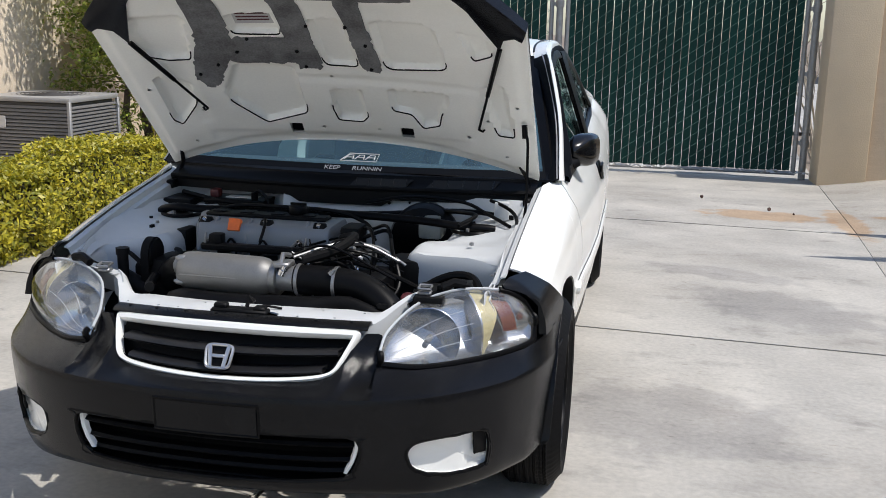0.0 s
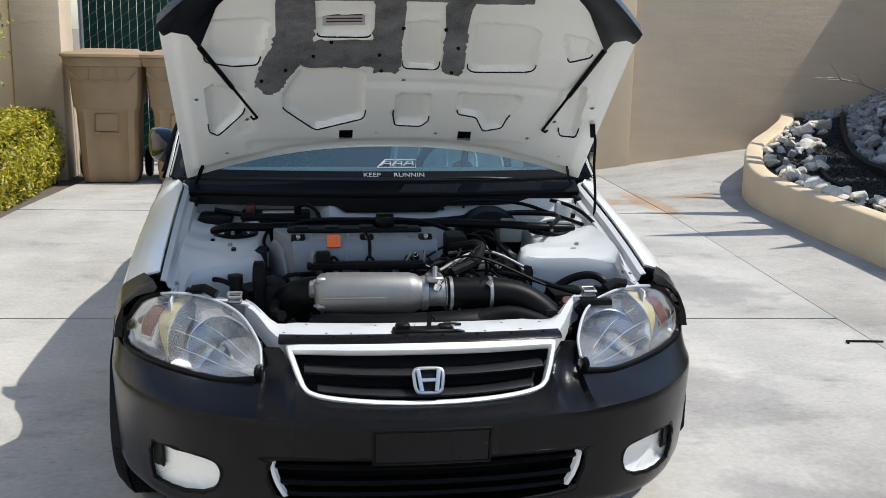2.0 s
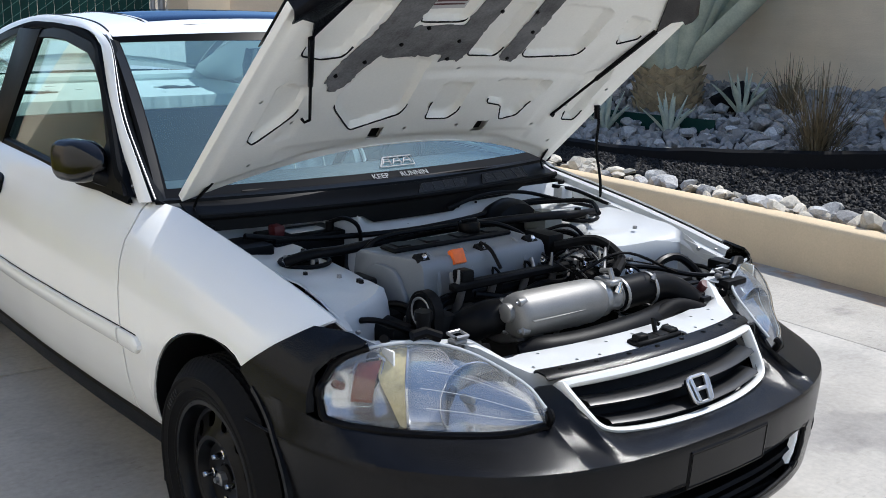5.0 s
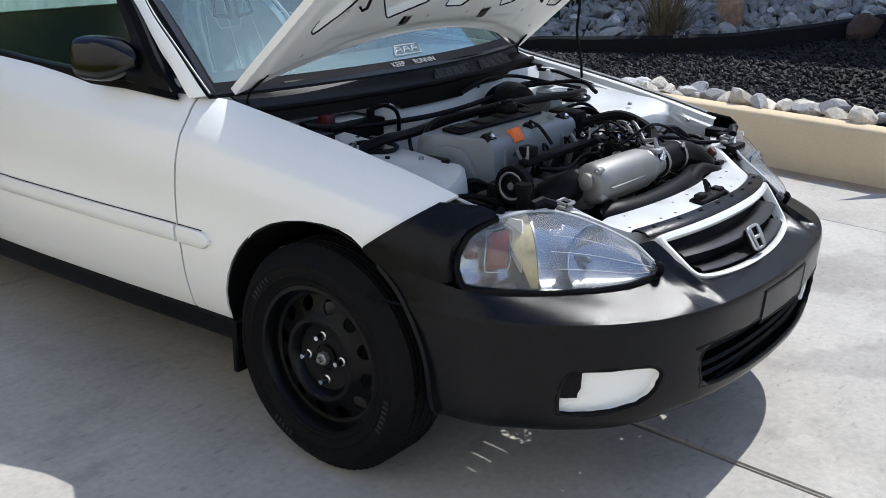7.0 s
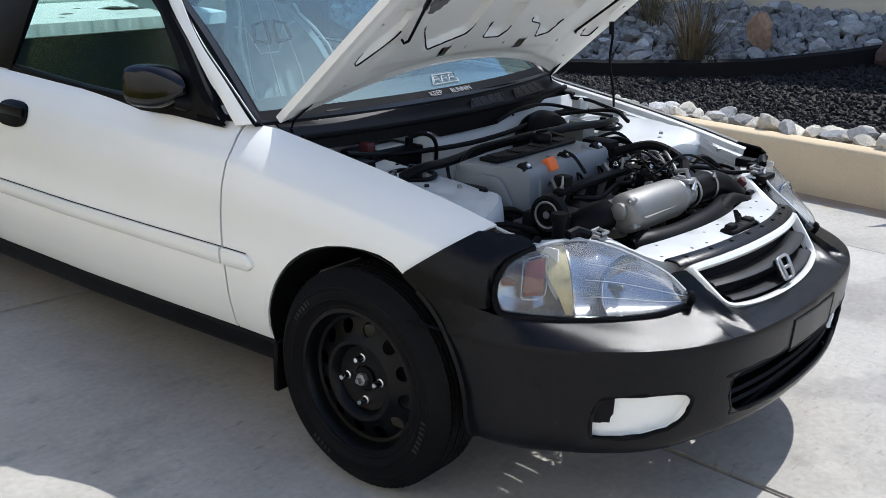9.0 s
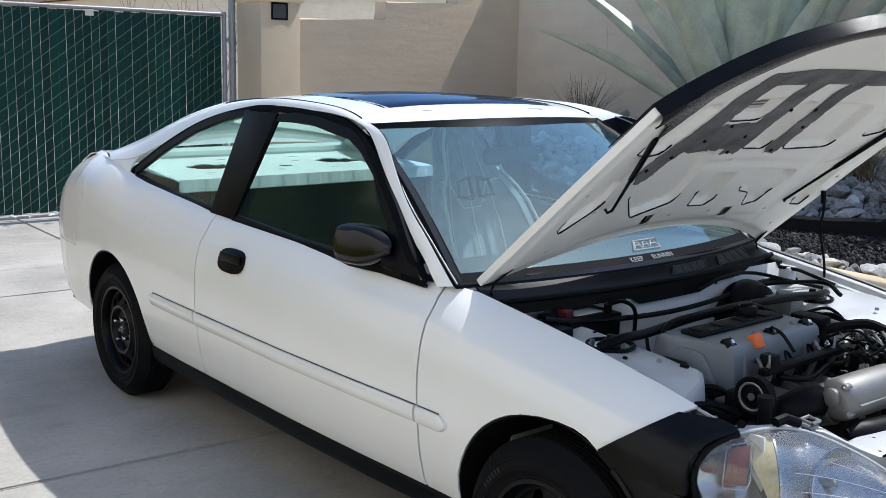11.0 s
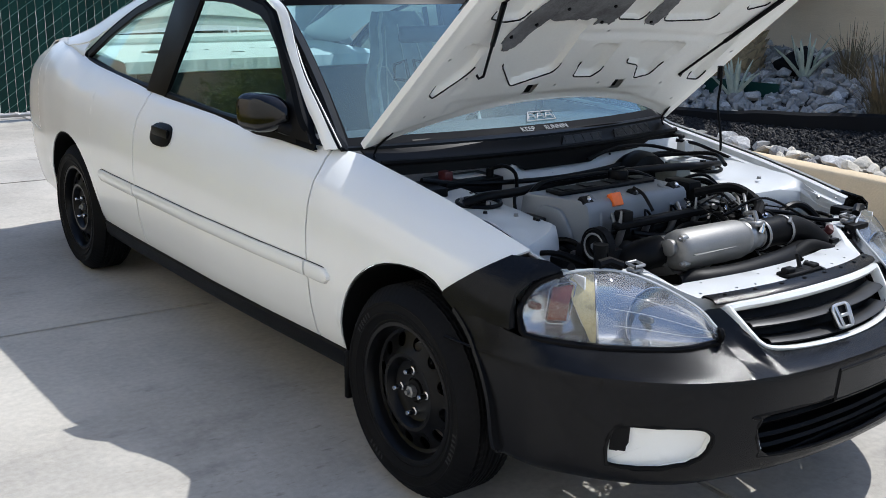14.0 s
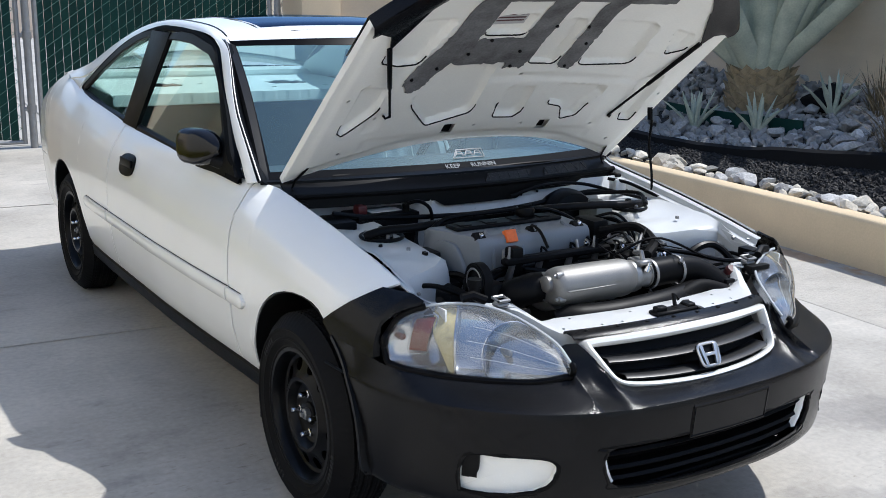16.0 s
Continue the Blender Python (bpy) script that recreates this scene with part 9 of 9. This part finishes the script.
# bucket seat
def bucket(x):
    rows = []
    for k in range(15):
        f = k / 14
        z = lerp(0.36, 1.20, f)
        y = 1.46 + 0.30 * f
        w = table(f, (0, 0.25, 0.5, 0.68, 0.8, 0.92, 1.0), (0.24, 0.25, 0.255, 0.225, 0.15, 0.135, 0.10))
        d = table(f, (0, 0.3, 0.6, 0.8, 1.0), (0.12, 0.13, 0.09, 0.03, 0.01))
        row = [(x - w, y - d, z), (x - w * 0.96, y - d * 0.5, z), (x - w * 0.62, y, z), (x, y + 0.012, z), (x + w * 0.62, y, z), (x + w * 0.96, y - d * 0.5, z), (x + w, y - d, z)]
        rows.append(spline(row, 17))
    seat = part("bucket_seat", sheet(rows), M_SEAT, cab, "grey fabric bucket seat with pale piping", thick=0.03)
    bm = bmesh.new()
    rows = []
    for k in range(9):
        f = k / 8
        y = lerp(0.98, 1.46, f)
        z = lerp(0.46, 0.38, f)
        rows.append([(x + u * 0.25, y, z + 0.09 * abs(u) ** 3 + (0.0 if k else -0.04)) for u in np.linspace(-1, 1, 13)])
    add_grid(bm, rows)
    part("squab", bm, M_SEAT, seat, thick=0.06)
    for s in (-1, 1):
        bm = bmesh.new()
        zz = [(0.020, 0.915), (0.098, 0.925), (0.085, 0.985), (0.022, 1.000)]
        pts = [(x + s * q, 1.42 + 0.30 * (z - 0.36) / 0.84 - 0.022, z) for q, z in zz]
        add_tube(bm, pts + pts[:1], 0.008, 6, False)
        part("belt_slot", bm, M_TRIM, seat)
        bm = bmesh.new()
        edge = []
        for k in range(15):
            f = k / 14
            z = lerp(0.36, 1.20, f)
            w = table(f, (0, 0.25, 0.5, 0.68, 0.8, 0.92, 1.0), (0.24, 0.25, 0.255, 0.225, 0.15, 0.135, 0.10))
            d = table(f, (0, 0.3, 0.6, 0.8, 1.0), (0.12, 0.13, 0.09, 0.03, 0.01))
            edge.append((x + s * w, 1.42 + 0.30 * f - d - 0.012, z))
        add_tube(bm, edge, 0.008, 6)
        part("edge_piping", bm, M_LABEL, seat)
    for q in ([(0.0, 1.15), (0.0, 0.62)], [(-0.19, 0.99), (-0.10, 0.97), (-0.05, 0.87), (0.05, 0.87), (0.10, 0.97), (0.19, 0.99)], [(-0.07, 1.14), (-0.135, 0.80), (-0.14, 0.60)], [(0.07, 1.14), (0.135, 0.80), (0.14, 0.60)]):
        bm = bmesh.new()
        add_tube(bm, [(x + u, 1.46 + 0.30 * (z - 0.36) / 0.84 - 0.018 - 0.5 * u * u, z) for u, z in q], 0.0035, 5)
        part("seam_piping", bm, M_LABEL, seat)
    for s in (-1, 1):
        bm = bmesh.new()
        add_box(bm, (x + s * 0.19 - 0.02, 1.05, 0.275), (x + s * 0.19 + 0.02, 1.45, 0.36), 0.005)
        part("seat_rail", bm, M_DARK, seat)


bucket(0.37)
# rear shelf: pressed pale steel with speaker holes
rows = []
for y in (2.236, 2.240, 2.244):
    rows.append([(x, y + 0.003 * (math.sin(x * 52) > 0.2), 0.930 + 0.024 * (y > 2.239) + 0.024 * (y > 2.243)) for x in np.linspace(-0.672, 0.672, 161)])
for y in np.linspace(2.25, 2.92, 18):
    row = []
    for x in np.linspace(-0.672, 0.672, 161):
        z = 0.972 + 0.030 * (y - 2.25) + 0.006 * smooth(2.27, 2.30, y)
        z += 0.0025 * (math.sin(x * 52) > 0.2) * (y < 2.33)
        z -= 0.012 * smooth(0.13, 0.10, math.hypot(abs(x) - 0.34, (y - 2.62) * 1.3))
        row.append((x, y, z))
    rows.append(row)
shelf = part("rear_shelf", sheet(rows), M_INTERIOR, cab, "pale bare metal rear shelf with holes", thick=0.005)
cuts = []
for x, y, a, b in ((-0.34, 2.62, 0.115, 0.090), (0.34, 2.62, 0.115, 0.090), (-0.02, 2.50, 0.035, 0.022), (-0.13, 2.62, 0.016, 0.014), (0.13, 2.66, 0.020, 0.014), (-0.10, 2.40, 0.016, 0.010), (0.18, 2.40, 0.016, 0.010), (-0.45, 2.40, 0.02, 0.012), (0.48, 2.42, 0.02, 0.012), (-0.2, 2.80, 0.025, 0.010), (0.2, 2.80, 0.025, 0.010)):
    c = bmesh.new()
    add_prism(c, [(x + a * math.cos(t), y + b * math.sin(t), 0.7) for t in np.linspace(0, 2 * math.pi, 25)[:-1]], (0, 0, 0.5))
    cuts.append(c)
carve(shelf, cuts)
rows = [[(x, y, z) for x in np.linspace(-0.64, 0.64, 30)] for y, z in ((2.915, 0.992), (2.925, 1.010), (2.915, 1.032), (2.925, 1.048))]
part("shelf_upstand", sheet(rows), M_INTERIOR, cab, "pale metal lip under the rear window", thick=0.004)
bm = bmesh.new()
add_grid(bm, [[(x, 2.255, z) for x in np.linspace(-0.62, 0.62, 8)] for z in (0.28, 0.6, 0.925)])
part("rear_bulkhead", bm, M_DASH, cab, "dark opening behind the missing rear seat", thick=0.004)
# inner quarter panels and headlining edges
for s in (-1, 1):
    rows = []
    for z in np.linspace(0.28, 0.90, 8):
        rows.append([(s * (side_x(y, z) - 0.05), y, z) for y in np.linspace(1.80, 2.30, 8)])
    part("inner_quarter", sheet(rows), M_INTERIOR, cab, thick=0.004)
    rows = []
    for z in np.linspace(0.30, 0.87, 8):
        rows.append([(s * (side_x(y, z) - 0.06), y, z) for y in np.linspace(0.56, 1.77, 12)])
    dc = part("door_card", sheet(rows), M_DASH, cab, "dark inner door skin", thick=0.004)
    rows = []
    for a, b in zip(OUT[34:], INN[34:]):
        m = np.array((0.02, 0.0, -0.02))
        rows.append([((p + m)[0] * (1 if s < 0 else -1), p[1], p[2] - 0.02) for p in (a, (a + b) / 2, b)])
    part("inner_rail", sheet(rows), M_INTERIOR, cab, thick=0.003)
rows = []
for y in np.linspace(1.15, 2.05, 10):
    rows.append([(x, y, roof_z(x, y) - 0.03) for x in np.linspace(-0.52, 0.52, 12)])
part("roof_lining", sheet(rows), M_INTERIOR, cab, thick=0.004)
bm = bmesh.new()
add_box(bm, (-0.10, 1.02, 1.125), (0.17, 1.05, 1.185), 0.02, 3)
add_tube(bm, [(0.03, 1.06, 1.25), (0.03, 1.04, 1.18)], 0.01, 8)
part("cabin_mirror", bm, M_DASH, cab)
# sun strip stickers on the screen


def screen_text(body, x, f, size, mat):
    cu = bpy.data.curves.new("lettering", "FONT")
    cu.body, cu.size, cu.extrude = body, size, 0.0006
    cu.align_x = "CENTER"
    tmp = new("lettering", cu)
    me = bpy.data.meshes.new_from_object(tmp.evaluated_get(bpy.context.evaluated_depsgraph_get()))
    bpy.data.objects.remove(tmp)
    me.materials.append(mat)
    ob = new("lettering", me)
    p = screen_at(x, f)
    up = (screen_at(x, f + 0.06) - screen_at(x, f)).normalized()
    rt = (screen_at(x + 0.03, f) - screen_at(x - 0.03, f)).normalized()
    nn = rt.cross(up)
    m = Matrix((rt, up, nn)).transposed().to_4x4()
    m.translation = p + nn * 0.004
    me.transform(m)
    ob.parent = ws
    ob["label"] = "white sticker lettering"
    return ob


screen_text("KEEP", -0.056, 0.030, 0.027, M_DECAL)
screen_text("RUNNIN", 0.068, 0.030, 0.027, M_DECAL)


def screen_bar(pts):
    bm = bmesh.new()
    add_tube(bm, [screen_at(x, f) + Vector((0, -0.003, 0.003)) for x, f in pts], 0.0020, 5)
    return part("sticker_bar", bm, M_WHITE, ws)


X0, F0, F1 = 0.032, 0.088, 0.138
screen_bar([(X0 - 0.068, F0), (X0 + 0.060, F0), (X0 + 0.065, F1), (X0 - 0.040, F1), (X0 - 0.068, F0)])
for dx in (-0.044, -0.006, 0.032):
    screen_bar([(X0 + dx - 0.012, F0 + 0.011), (X0 + dx + 0.003, F1 - 0.011), (X0 + dx + 0.020, F1 - 0.011), (X0 + dx + 0.020, F0 + 0.011)])
    screen_bar([(X0 + dx - 0.004, (F0 + F1) / 2), (X0 + dx + 0.022, (F0 + F1) / 2)])
rows = [[screen(f, k) + np.array((0, -0.0012, 0.0016)) for k in range(25)] for f in (0.0, 0.022, 0.044, 0.066)]
part("dark_band", sheet(rows), M_BAND, ws, "black band along the foot of the screen")
for ks in ((0, 1), (24, 23)):
    rows = [[lerp(screen(f, ks[0]), screen(f, ks[1]), g) + np.array((0, -0.0012, 0.0016)) for g in (0.0, 0.2, 0.45)] for f in np.linspace(0.05, 0.99, 14)]
    part("dark_border", sheet(rows), M_BAND, ws, "black border of the screen")
